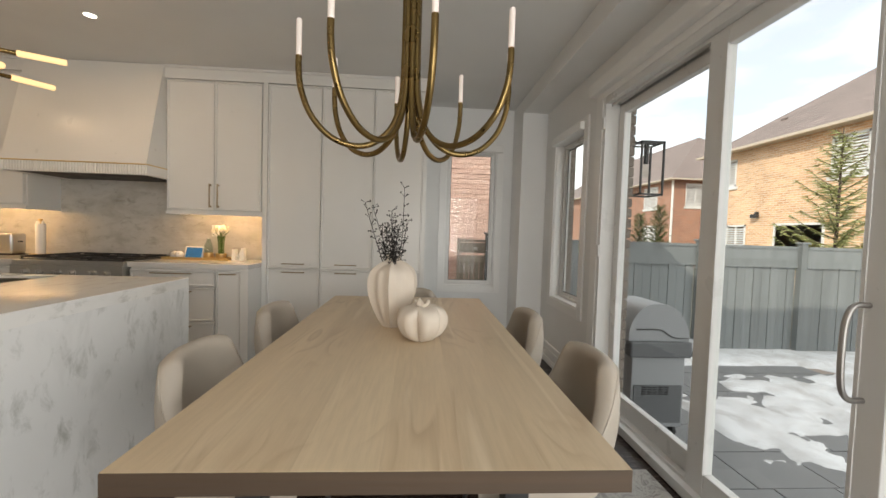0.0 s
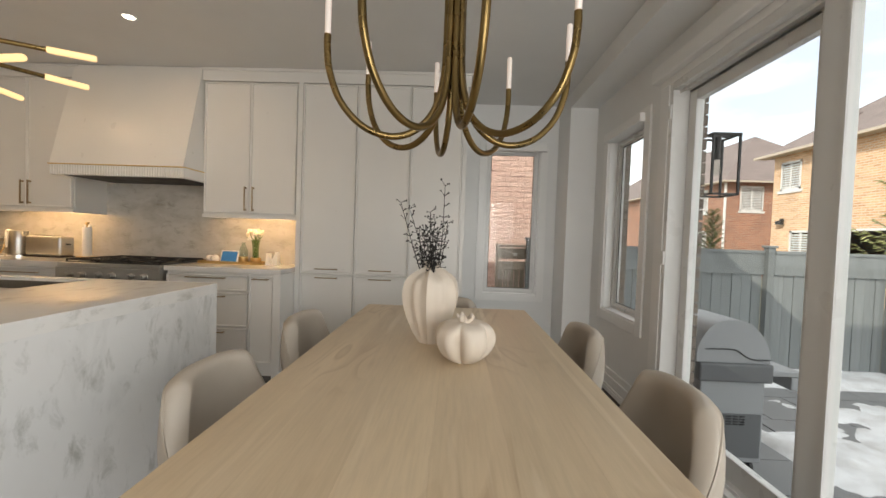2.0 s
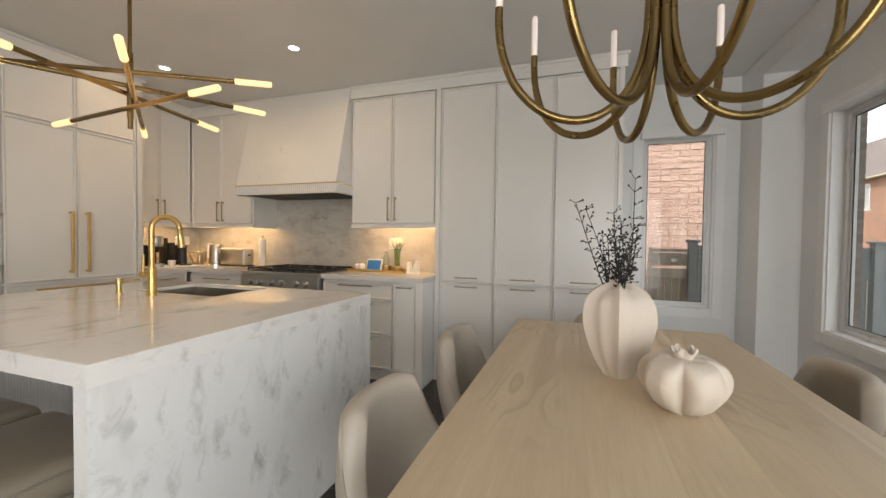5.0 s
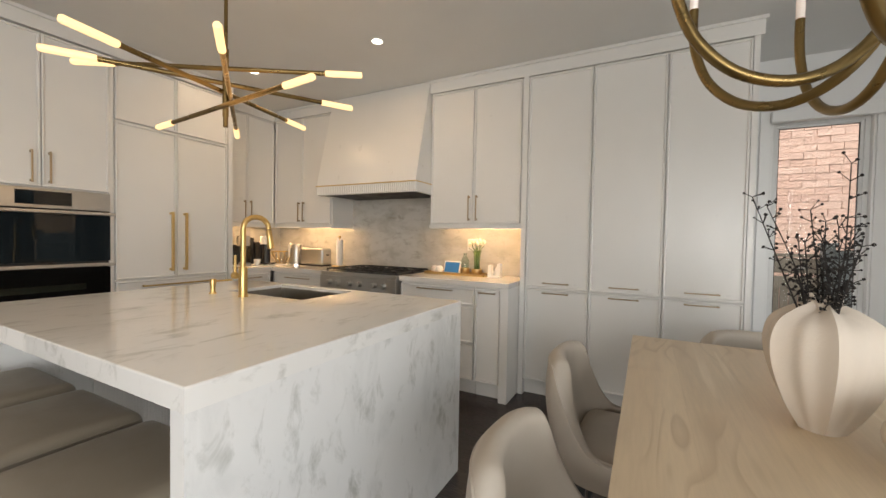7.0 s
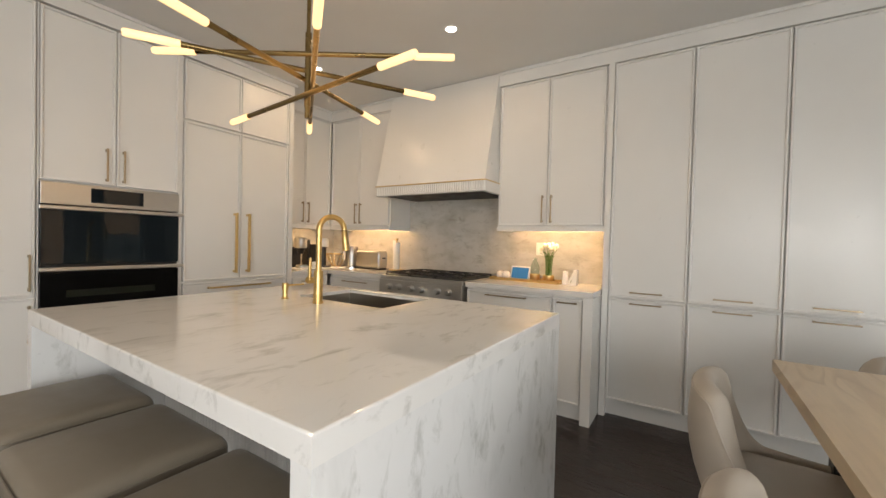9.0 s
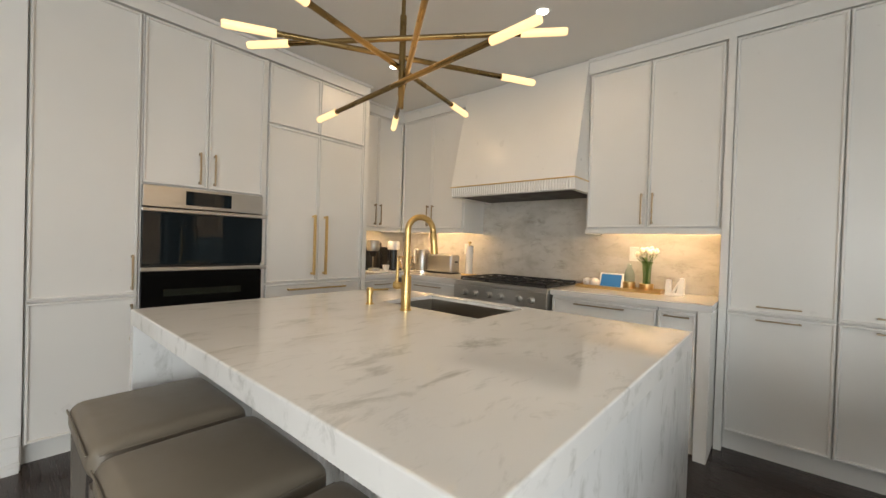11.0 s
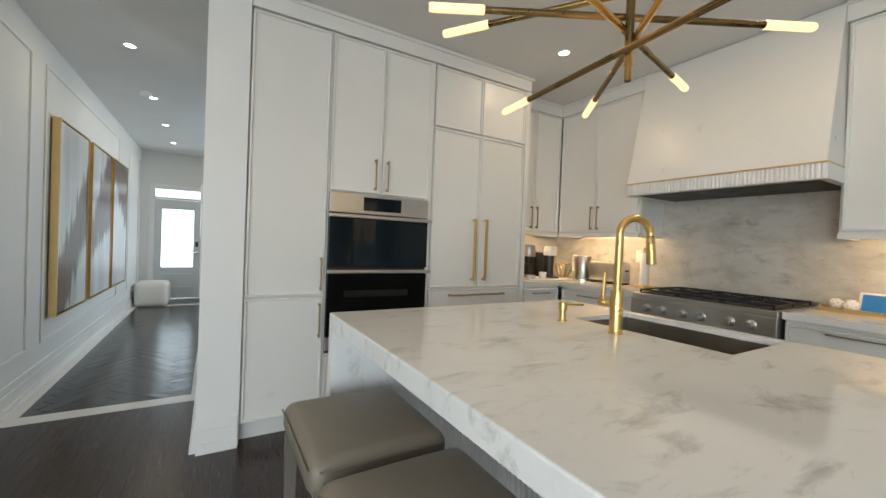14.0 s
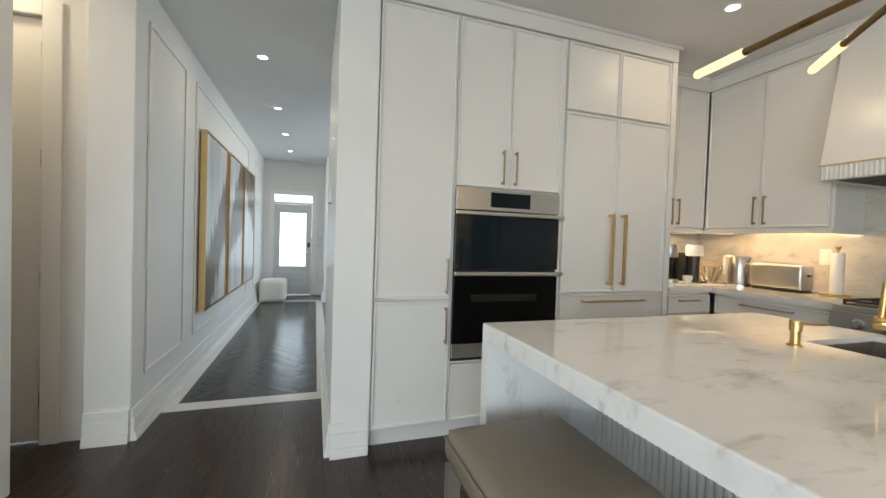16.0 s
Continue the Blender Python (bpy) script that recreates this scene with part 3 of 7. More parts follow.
wall_with_holes("wall_closet", "y", -6.54, -6.70, -2.6, 0.556, [(-0.47, 0.322, 0.0, 2.40)])
structure("wall_side_room", boxes((-12.42, -6.80, 3.90, 4.05, 0, CEIL)), WALL)
structure("wall_rear", boxes((-6.70, -0.36, -2.75, -2.6, 0, CEIL)), WALL)
structure("wall_stub", boxes((-6.05, -5.90, -2.6, 0.47, 0, CEIL), bevel=0.004), TRIM)

# baseboards: a tall flat board with a stepped foot
def baseboard(name, runs):
    bm = bmesh.new()
    for axis, at, out, a, b in runs:
        for z0, z1, t in ((0, 0.035, 0.030), (0.035, 0.055, 0.025), (0.055, 0.135, 0.018), (0.135, 0.190, 0.012)):
            lo, hi = (at, at + out * t) if out > 0 else (at + out * t, at)
            if axis == "x":
                box(bm, a, b, lo, hi, z0, z1, 0.002)
            else:
                box(bm, lo, hi, a, b, z0, z1, 0.002)
    return structure(name, bm, TRIM)


baseboard("baseboard_east", [("y", -0.50, -1, 4.26, 5.40), ("x", 5.40, -1, -0.77, -0.50), ("y", -0.77, -1, 5.37, 5.81), ("x", 5.81, -1, -1.80, -0.77)])
baseboard("baseboard_post", [("y", -5.98, 1, 1.882, 2.09), ("x", 1.88, -1, -7.40, -5.982)])
baseboard("baseboard_hall", [("x", 0.78, 1, -12.25, -6.452), ("y", -6.45, 1, 0.556, 0.775), ("x", 1.95, -1, -12.25, -11.32), ("y", -12.25, 1, 0.81, 0.90), ("y", -12.25, 1, 1.80, 1.92), ("y", -11.32, 1, 1.92, 2.1)])

# wainscot mouldings of the hall wall
def moulding_rect(bm, x0, x1, z0, z1, y, w=0.022, t=0.012):
    for a in ((x0, x1, z0, z0 + w), (x0, x1, z1 - w, z1), (x0, x0 + w, z0 + w, z1 - w), (x1 - w, x1, z0 + w, z1 - w)):
        box(bm, a[0], a[1], y, y + t, a[2], a[3], 0.003)


bm = bmesh.new()
for x0, x1 in ((-7.35, -6.63), (-10.35, -7.62), (-12.0, -11.1)):
    moulding_rect(bm, x0, x1, 0.34, 2.52, 0.78)
structure("trim_hall_panels", bm, TRIM)

# crown of the west tower and of the range wall
bm = bmesh.new()
box(bm, -6.63, -5.985, 2.10, 4.30, 2.605, 2.70, 0.002)
box(bm, -6.63, -5.968, 2.10, 4.318, 2.695, 2.718, 0.002)
structure("trim_crown_west", bm, LACQUER)
bm = bmesh.new()
box(bm, -6.63, -6.29, 4.318, 5.39, 2.60, 2.70, 0.002)
box(bm, -6.63, -6.275, 4.318, 5.39, 2.695, 2.718, 0.002)
box(bm, -6.29, -5.345, 5.015, 5.39, 2.60, 2.70, 0.002)
box(bm, -6.29, -5.345, 5.0, 5.39, 2.695, 2.716, 0.002)
box(bm, -4.19, -1.765, 5.015, 5.55, 2.602, 2.70, 0.002)
box(bm, -4.19, -1.750, 5.0, 5.55, 2.695, 2.718, 0.002)
structure("trim_crown_range", bm, LACQUER)


# ---- windows and glass doors ----
def casing(name, pl, u0, u1, z0, z1, wd, t=0.018, foot=True):
    bm = bmesh.new()
    items = [(u0 - wd, u0, z0 - (wd if foot else 0), z1 + wd), (u1, u1 + wd, z0 - (wd if foot else 0), z1 + wd), (u0, u1, z1, z1 + wd)]
    if foot:
        items.append((u0, u1, z0 - wd, z0))
    for a in items:
        pl.box(bm, a[0], a[1], a[2], a[3], 0.0, t, 0.003)
    return structure(name, bm, TRIM)


def fixed_window(name, pl, u0, u1, z0, z1, depth, frame=0.045):
    """A vinyl window set back in its opening, with lined reveals and a sill."""
    th = thing(name, pl.point((u0 + u1) / 2, z0, 0), "", "", kind="structure")
    bm = bmesh.new()
    for a in ((u0, u0 + 0.012, z0, z1), (u1 - 0.012, u1, z0, z1), (u0, u1, z1 - 0.012, z1)):
        pl.box(bm, a[0], a[1], a[2], a[3], -depth, 0.002, 0.001)
    part("reveal", bm, TRIM, th)
    bm = bmesh.new()
    pl.box(bm, u0 + 0.012, u1 - 0.012, z0, z0 + 0.014, -depth, 0.012, 0.002)
    part("window_sill", bm, TRIM, th)
    bm = bmesh.new()
    a0, a1, b0, b1 = u0 + 0.012, u1 - 0.012, z0 + 0.014, z1 - 0.012
    for f, w0, w1 in ((frame, -depth - 0.02, -depth + 0.03), (frame + 0.018, -depth - 0.02, -depth + 0.014)):
        for a in ((a0, a0 + f, b0, b1), (a1 - f, a1, b0, b1), (a0 + f, a1 - f, b0, b0 + f), (a0 + f, a1 - f, b1 - f, b1)):
            pl.box(bm, a[0], a[1], a[2], a[3], w0, w1, 0.003)
    part("window_frame", bm, VINYL, th)
    f = frame + 0.018
    bm = bmesh.new()
    pl.box(bm, a0 + f, a1 - f, b0 + f, b1 - f, -depth - 0.004, -depth + 0.002)
    pane = part("pane", bm, GLASS, th)
    pane.visible_shadow = False
    bm = bmesh.new()
    for a in ((a0 + f, a0 + f + 0.006, b0 + f, b1 - f), (a1 - f - 0.006, a1 - f, b0 + f, b1 - f), (a0 + f, a1 - f, b0 + f, b0 + f + 0.006), (a0 + f, a1 - f, b1 - f - 0.006, b1 - f)):
        pl.box(bm, a[0], a[1], a[2], a[3], -depth + 0.002, -depth + 0.006)
    part("gasket", bm, BLACK, th)
    return th


NORTH, EAST = Plane("y", 5.81), Plane("x", -0.50)


class EastPlane(Plane):
    """The east wall: w stands out of it into the room, which is towards -x."""

    def box(self, bm, u0, u1, z0, z1, w0, w1, bevel=0.0):
        return box(bm, self.at - w1, self.at - w0, u0, u1, z0, z1, bevel)

    def point(self, u, z, w):
        return (self.at - w, u, z)


EAST = EastPlane("x", -0.50)
fixed_window("window_1", NORTH, *W1, 0.075, 0.03)
casing("trim_window_1", NORTH, *W1, 0.075)
fixed_window("window_2", EAST, *W2, 0.10, 0.03)
casing("trim_window_2", EAST, *W2, 0.085)
# roller shade cassettes over the windows
solo("shade_cassette", boxes((-1.56, -0.90, 5.735, 5.79, 2.215, 2.30), bevel=0.008), TRIM, (-1.23, 5.79, 2.215), "white roller shade cassette over the narrow window", "window shade", "shade cassettes")
solo("shade_cassette", boxes((-0.57, -0.502, 1.45, 4.235, 2.335, 2.43), bevel=0.010), TRIM, (-0.53, 3.0, 2.335), "long white roller shade cassette over the glass doors", "window shade", "shade cassettes")

solo("shade_cassette", boxes((-0.555, -0.502, 4.405, 5.09, 2.15, 2.215), bevel=0.006), TRIM, (-0.50, 4.75, 2.15), "white roller shade cassette over the side window", "window shade", "shade cassettes")

door = thing("door_patio", (-0.43, 2.9, 0.035), "", "", kind="structure")
y0, y1, z0, z1 = SLIDE
for piece, a in (("jamb", (y0, y0 + 0.04, z0 + 0.025, z1 - 0.05)), ("jamb", (y1 - 0.04, y1, z0 + 0.025, z1 - 0.05)), ("head", (y0, y1, z1 - 0.05, z1)), ("threshold", (y0, y1, z0 - 0.03, z0 + 0.025))):
    part(piece, box(bmesh.new(), -0.515, -0.355, *a, 0.003), VINYL, door)
for w in (-0.475, -0.415):
    for za, zb in ((z0 + 0.026, z0 + 0.045), (z1 - 0.07, z1 - 0.051)):
        part("track", box(bmesh.new(), w, w + 0.006, y0 + 0.04, y1 - 0.04, za, zb), VINYL, door)
for a in ((4.09, 4.195, 0.0, 2.29), (1.39, 4.195, 2.29, 2.335), (1.39, 1.50, 0.0, 2.29)):
    part("casing", EAST.box(bmesh.new(), *a, 0.0, 0.02, 0.003), TRIM, door)


def glass_leaf(ya, yb, x, parent, stile=0.075, near=0.075):
    leaf = part("door_leaf", boxes((x, x + 0.045, ya, ya + near, 0.075, 2.235), (x, x + 0.045, yb - stile, yb, 0.075, 2.235),
                                  (x, x + 0.045, ya + near, yb - stile, 0.075, 0.175), (x, x + 0.045, ya + near, yb - stile, 2.155, 2.235), bevel=0.004), VINYL, parent)
    pane = part("pane", boxes((x + 0.018, x + 0.026, ya + near, yb - stile, 0.175, 2.155)), GLASS, leaf)
    pane.visible_shadow = False
    rail = boxes((x - 0.004, x + 0.0, ya + near - 0.012, ya + near, 0.17, 2.16), (x - 0.004, x, yb - stile, yb - stile + 0.012, 0.17, 2.16))
    part("bead", rail, VINYL, leaf)
    return leaf


glass_leaf(3.06, 4.045, -0.415, door, 0.080, 0.105)
leaf = glass_leaf(2.30, 3.09, -0.478, door, 0.115, 0.085)
glass_leaf(1.54, 2.345, -0.415, door)
bm = tube(bmesh.new(), curve_points([(-0.485, 2.355, 0.80), (-0.535, 2.355, 0.805), (-0.56, 2.355, 0.86), (-0.56, 2.355, 1.02), (-0.535, 2.355, 1.085), (-0.485, 2.355, 1.09)], 5), 0.009)
part("handle", bm, metal("dull_nickel", (0.42, 0.40, 0.38), 0.4), leaf, "curved nickel pull handle")
for za in (2.06, 1.13, 0.2):
    part("latch", boxes((-0.525, -0.50, 4.055, 4.085, za, za + 0.09), bevel=0.004), VINYL, door, "white vinyl security latch")


# ---- kitchen joinery ----
RANGE, WEST = Plane("y", 5.03), Plane("x", -6.0)
BASE = Plane("y", 4.77)
LOW, TOP, TOE = 0.885, 2.60, 0.12


def carcass(pl, u0, u1, z0, z1, depth, parent, toe=False):
    bm = bmesh.new()
    pl.box(bm, u0, u1, z0, z1, -depth, -0.0185)
    for a in ((u0, u0 + 0.016), (u1 - 0.016, u1)):
        pl.box(bm, a[0], a[1], z0, z1, -0.019, -0.016, 0.001)
    if toe:
        pl.box(bm, u0, u1, 0.0, z0, -depth, -0.055)
    return part("body", bm, LACQUER, parent)


# tall pantry units
for u0, u1 in ((-3.268, -2.775), (-2.775, -2.287), (-2.287, -1.818)):
    unit = thing("pantry_cabinet", ((u0 + u1) / 2, 5.03, 0), "tall white lacquered pantry cabinet with a thin raised door rim", "cabinet", "tall pantry cabinets")
    carcass(RANGE, u0, u1, TOE, TOP, 0.35, unit, True)
    up = door_leaf(RANGE, u0 + 0.001, u1 - 0.001, LOW + 0.003, TOP - 0.004, unit)
    lo = door_leaf(RANGE, u0 + 0.001, u1 - 0.001, TOE + 0.01, LOW - 0.002, unit)
    pull(RANGE, (u0 + u1) / 2, 0.932, 0.205, False, up, thick=0.009)
    pull(RANGE, (u0 + u1) / 2, 0.852, 0.205, False, lo, thick=0.009)
structure("trim_pantry_end", boxes((-1.818, -1.785, 5.02, 5.81, 0, 2.602), (-3.310, -3.268, 5.012, 5.39, 0, 2.602), bevel=0.001), LACQUER)

# upper cabinet right of the hood
def upper_unit(pl, u0, u1, depth, label, split=True, group="upper cabinets", h0=1.635, h1=1.45):
    unit = thing("upper_cabinet", pl.point((u0 + u1) / 2, 1.40, 0), label, "cabinet", group)
    carcass(pl, u0, u1, 1.40, TOP, depth, unit)
    bm = bmesh.new()
    pl.box(bm, u0, u1, 1.368, 1.40, -0.02, 0.004, 0.001)
    for a, b in ((u0, u0 + 0.018), (u1 - 0.018, u1)):
        pl.box(bm, a, b, 1.368, 1.40, -depth, -0.02, 0.001)
    part("light_rail", bm, LACQUER, unit)
    mid = (u0 + u1) / 2
    z = (1.435 + 1.655) / 2
    a = door_leaf(pl, u0 + 0.012, mid, 1.41, TOP - 0.005, unit)
    pull(pl, mid - 0.036, z, 0.22, True, a, thick=0.010)
    b = door_leaf(pl, mid, u1 - 0.012, 1.41, TOP - 0.005, unit)
    pull(pl, mid + 0.036, z, 0.22, True, b, thick=0.010)
    return unit


upper_unit(RANGE, -4.185, -3.31, 0.355, "white lacquered upper cabinet with two rimmed doors between hood and pantry")
upper_unit(RANGE, -6.29, -5.40, 0.355, "white lacquered upper cabinet with two rimmed doors beside the hood")
WEST_UP = Plane("x", -6.30)
upper_unit(WEST_UP, 4.32, 5.03, 0.33, "white lacquered corner upper cabinet above the coffee machines")

# under-cabinet lighting
for k, (x0, x1, y0, y1) in enumerate(((-4.12, -3.36, 5.056, 5.070), (-6.25, -5.45, 5.056, 5.070), (-6.338, -6.324, 4.36, 5.0))):
    ob = solo("led_strip", boxes((x0, x1, y0, y1, 1.388, 1.399)), LED, ((x0 + x1) / 2, (y0 + y1) / 2, 1.399), "slim warm strip light under the upper cabinet", "light", "cabinet strip lights")
for cx, cy, sx, sy, e in ((-3.74, 5.075, 0.74, 0.02, 2.5), (-5.85, 5.075, 0.80, 0.02, 2.7), (-6.345, 4.68, 0.02, 0.62, 2.4)):
    lamp("strip_lamp", "AREA", e, WARM, look((cx, cy, 1.386), (cx, cy + (0.30 if sx > sy else 0.0), 0.9)), size=sx, size_y=sy)

# hood
hood = thing("range_hood", (-4.76, 5.39, 1.69), "tapered white range hood with fluted band and thin brass line", "range hood")
HX0, HX1, HY = -5.34, -4.165, 4.745
part("canopy", hexa(bmesh.new(), [(HX0 + 0.005, HY + 0.005, 1.775), (HX1 - 0.005, HY + 0.005, 1.775), (HX1 - 0.005, 5.39, 1.775), (HX0 + 0.005, 5.39, 1.775),
                                  (-5.375, 5.012, 2.715), (-4.192, 5.012, 2.715), (-4.192, 5.39, 2.715), (-5.375, 5.39, 2.715)]), LACQUER, hood)
part("brass_line", boxes((HX0 - 0.002, HX1 + 0.002, HY - 0.002, 5.38, 1.767, 1.776)), GOLD, hood, "thin brass line")
bm = bmesh.new()
for a in ((HX0, HX1, HY + 0.006, HY + 0.05), (HX0, HX0 + 0.04, HY + 0.05, 5.38), (HX1 - 0.04, HX1, HY + 0.05, 5.38)):
    box(bm, a[0], a[1], a[2], a[3], 1.682, 1.767)
n = 52
for i in range(n):
    x = HX0 + 0.006 + (HX1 - HX0 - 0.012) * (i + 0.5) / n
    tube(bm, [(x, HY + 0.006, 1.684), (x, HY + 0.006, 1.765)], 0.0098, 8, False)
part("fluted_band", bm, LACQUER, hood, "finely fluted white band")
part("underside", boxes((HX0 + 0.04, HX1 - 0.04, HY + 0.05, 5.38, 1.70, 1.712)), LACQUER, hood)
bm = boxes((-5.29, -4.21, HY + 0.052, 5.33, 1.686, 1.70), bevel=0.003)
part("filter_insert", bm, painted("dark_hood_filter", (0.018, 0.016, 0.015), 0.55), hood, "dark steel filter insert")

# worktops and splashback
solo("worktop", boxes((-4.325, -3.315, 4.745, 5.372, 0.895, 0.937), bevel=0.002), QUARTZ, (-3.82, 5.05, 0.895), "pale stone worktop between the range and the pantry", "worktop", "worktops")
bm = boxes((-6.62, -5.232, 4.745, 5.372, 0.895, 0.937), (-6.62, -5.985, 4.305, 4.745, 0.895, 0.937))
solo("worktop", bm, QUARTZ, (-5.9, 5.05, 0.895), "pale stone worktop turning the corner under the uppers", "worktop", "worktops")
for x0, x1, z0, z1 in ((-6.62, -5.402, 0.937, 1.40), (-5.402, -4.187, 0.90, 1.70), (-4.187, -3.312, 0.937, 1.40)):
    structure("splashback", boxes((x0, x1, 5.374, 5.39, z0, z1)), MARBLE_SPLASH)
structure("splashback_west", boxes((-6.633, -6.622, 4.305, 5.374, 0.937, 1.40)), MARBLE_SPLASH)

# base cabinets right of the range
unit = thing("base_cabinet", (-3.97, 4.77, 0), "white base cabinet with a stack of three rimmed drawers", "cabinet", "base cabinets")
carcass(BASE, -4.32, -3.605, 0.115, 0.893, 0.60, unit, True)
for z0, z1, hz in ((0.735, 0.875, 0.848), (0.43, 0.725, 0.69), (0.125, 0.42, 0.385)):
    d = door_leaf(BASE, -4.315, -3.607, z0, z1, unit, "drawer_front")
    pull(BASE, -3.97, hz, 0.34, False, d, thick=0.009)
unit = thing("base_cabinet", (-3.49, 4.77, 0), "narrow white base cabinet with one rimmed pull-out door", "cabinet", "base cabinets")
carcass(BASE, -3.60, -3.385, 0.115, 0.893, 0.60, unit, True)
d = door_leaf(BASE, -3.60, -3.39, 0.125, 0.875, unit)
pull(BASE, -3.495, 0.848, 0.14, False, d, thick=0.009)
structure("trim_base_end", boxes((-3.383, -3.316, 4.745, 5.38, 0, 0.894), bevel=0.0015), LACQUER)
# base cabinets left of the range and on the west wall
unit = thing("base_cabinet", (-5.6, 4.77, 0), "white base cabinet with one wide rimmed drawer over doors", "cabinet", "base cabinets")
carcass(BASE, -5.985, -5.235, 0.115, 0.893, 0.60, unit, True)
d = door_leaf(BASE, -5.97, -5.24, 0.735, 0.875, unit, "drawer_front")
pull(BASE, -5.605, 0.835, 0.34, False, d, thick=0.009)
for a, b in ((-5.97, -5.605), (-5.605, -5.24)):
    door_leaf(BASE, a, b, 0.125, 0.725, unit)
unit = thing("base_cabinet", (-6.0, 4.52, 0), "white base cabinet with a narrow rimmed drawer next to the refrigerator", "cabinet", "base cabinets")
carcass(WEST, 4.305, 4.75, 0.115, 0.893, 0.60, unit, True)
d = door_leaf(WEST, 4.31, 4.74, 0.735, 0.875, unit, "drawer_front")
pull(WEST, 4.52, 0.835, 0.20, False, d, thick=0.009)
door_leaf(WEST, 4.31, 4.74, 0.125, 0.725, unit)

# west tower
unit = thing("tall_cabinet", (-6.0, 2.34, 0), "tall white lacquered cupboard with an upper and a lower door", "cabinet")
carcass(WEST, 2.10, 2.575, 0.11, TOP, 0.62, unit, True)
up = door_leaf(WEST, 2.104, 2.571, 0.88, TOP - 0.006, unit)
lo = door_leaf(WEST, 2.104, 2.571, 0.12, 0.872, unit)
pull(WEST, 2.543, 1.02, 0.215, True, up, thick=0.010)
pull(WEST, 2.543, 0.717, 0.225, True, lo, thick=0.010)
unit = thing("oven_cabinet", (-6.0, 2.95, 0), "white oven tower with two rimmed doors above and a drawer below", "cabinet")
bm = bmesh.new()
WEST.box(bm, 2.575, 3.335, 1.565, TOP, -0.62, -0.0185)
WEST.box(bm, 2.575, 3.335, 0.11, 0.485, -0.62, -0.0185)
WEST.box(bm, 2.575, 2.583, 0.11, TOP, -0.62, 0.0)
WEST.box(bm, 3.318, 3.345, 0.11, TOP, -0.62, 0.0)
WEST.box(bm, 2.575, 3.345, 0.0, 0.11, -0.62, -0.055)
part("body", bm, LACQUER, unit)
for a, b, hy in ((2.583, 2.945, 2.895), (2.945, 3.318, 2.985)):
    d = door_leaf(WEST, a, b, 1.572, TOP - 0.006, unit)
    pull(WEST, hy, 1.705, 0.215, True, d, thick=0.010)
d = door_leaf(WEST, 2.583, 3.318, 0.12, 0.475, unit, "drawer_front")
pull(WEST, 2.95, 0.43, 0.30, False, d, thick=0.009)

oven = thing("double_oven", (-6.0, 2.95, 0.485), "built-in double oven with steel trim and black glass doors", "oven")
bm = bmesh.new()
WEST.box(bm, 2.588, 3.314, 0.49, 1.56, -0.5, -0.002)
part("body", bm, BLACK, oven)
bm = bmesh.new()
WEST.box(bm, 2.586, 3.316, 1.430, 1.562, -0.002, 0.020, 0.002)
part("control_panel", bm, STEEL, oven, "brushed steel control panel")
bm = bmesh.new()
WEST.box(bm, 2.815, 3.095, 1.452, 1.545, 0.0195, 0.0215)
part("display", bm, OVEN_GLASS, oven, "dark glass display")
bm = bmesh.new()
WEST.box(bm, 2.586, 3.316, 1.065, 1.424, -0.002, 0.022, 0.002)
up = part("oven_door", bm, OVEN_GLASS, oven, "black glass oven door")
bm = bmesh.new()
WEST.box(bm, 2.586, 3.316, 0.60, 1.018, -0.002, 0.022, 0.002)
lo = part("oven_door", bm, LOWER_OVEN_GLASS, oven, "black glass oven door with a window")
bm = bmesh.new()
WEST.box(bm, 2.70, 3.17, 0.86, 0.905, 0.0222, 0.0228)
part("oven_window", bm, shader("oven_window", (0.008, 0.010, 0.006), 0.15), lo)
for z, d in ((1.408, up), (1.038, lo)):
    bm = bmesh.new()
    WEST.box(bm, 2.572, 3.33, z - 0.012, z + 0.012, 0.052, 0.070, 0.004)
    for y in (2.615, 3.285):
        WEST.box(bm, y - 0.012, y + 0.012, z - 0.009, z + 0.009, 0.02, 0.055)
    part("handle", bm, STEEL, d, "wide steel oven handle")
bm = bmesh.new()
WEST.box(bm, 2.586, 3.316, 0.512, 0.597, -0.002, 0.020, 0.002)
part("lower_trim", bm, STEEL, oven, "brushed steel lower trim")
bm = bmesh.new()
WEST.box(bm, 2.60, 3.30, 0.492, 0.508, -0.002, 0.006)
part("vent", bm, BLACK, oven)

fridge = thing("panelled_refrigerator", (-6.0, 3.79, 0), "built-in refrigerator behind white panels with long brass handles", "refrigerator")
bm = bmesh.new()
WEST.box(bm, 3.345, 4.285, 0.11, TOP, -0.62, -0.0185)
WEST.box(bm, 4.252, 4.30, 0.0, TOP, -0.62, 0.012)
WEST.box(bm, 3.345, 4.252, 0.0, 0.11, -0.62, -0.055)
part("body", bm, LACQUER, fridge)
for a, b, hy in ((3.352, 3.79, 3.745), (3.79, 4.245, 3.855)):
    door_leaf(WEST, a, b, 2.138, TOP - 0.006, fridge)
    d = door_leaf(WEST, a, b, 0.905, 2.128, fridge)
    pull(WEST, hy, 1.208, 0.50, True, d, GOLD, 0.018, 0.048)
d = door_leaf(WEST, 3.352, 4.245, 0.50, 0.895, fridge, "drawer_front")
pull(WEST, 3.80, 0.847, 0.54, False, d, GOLD, 0.013, 0.042)
door_leaf(WEST, 3.352, 4.245, 0.12, 0.49, fridge, "drawer_front")

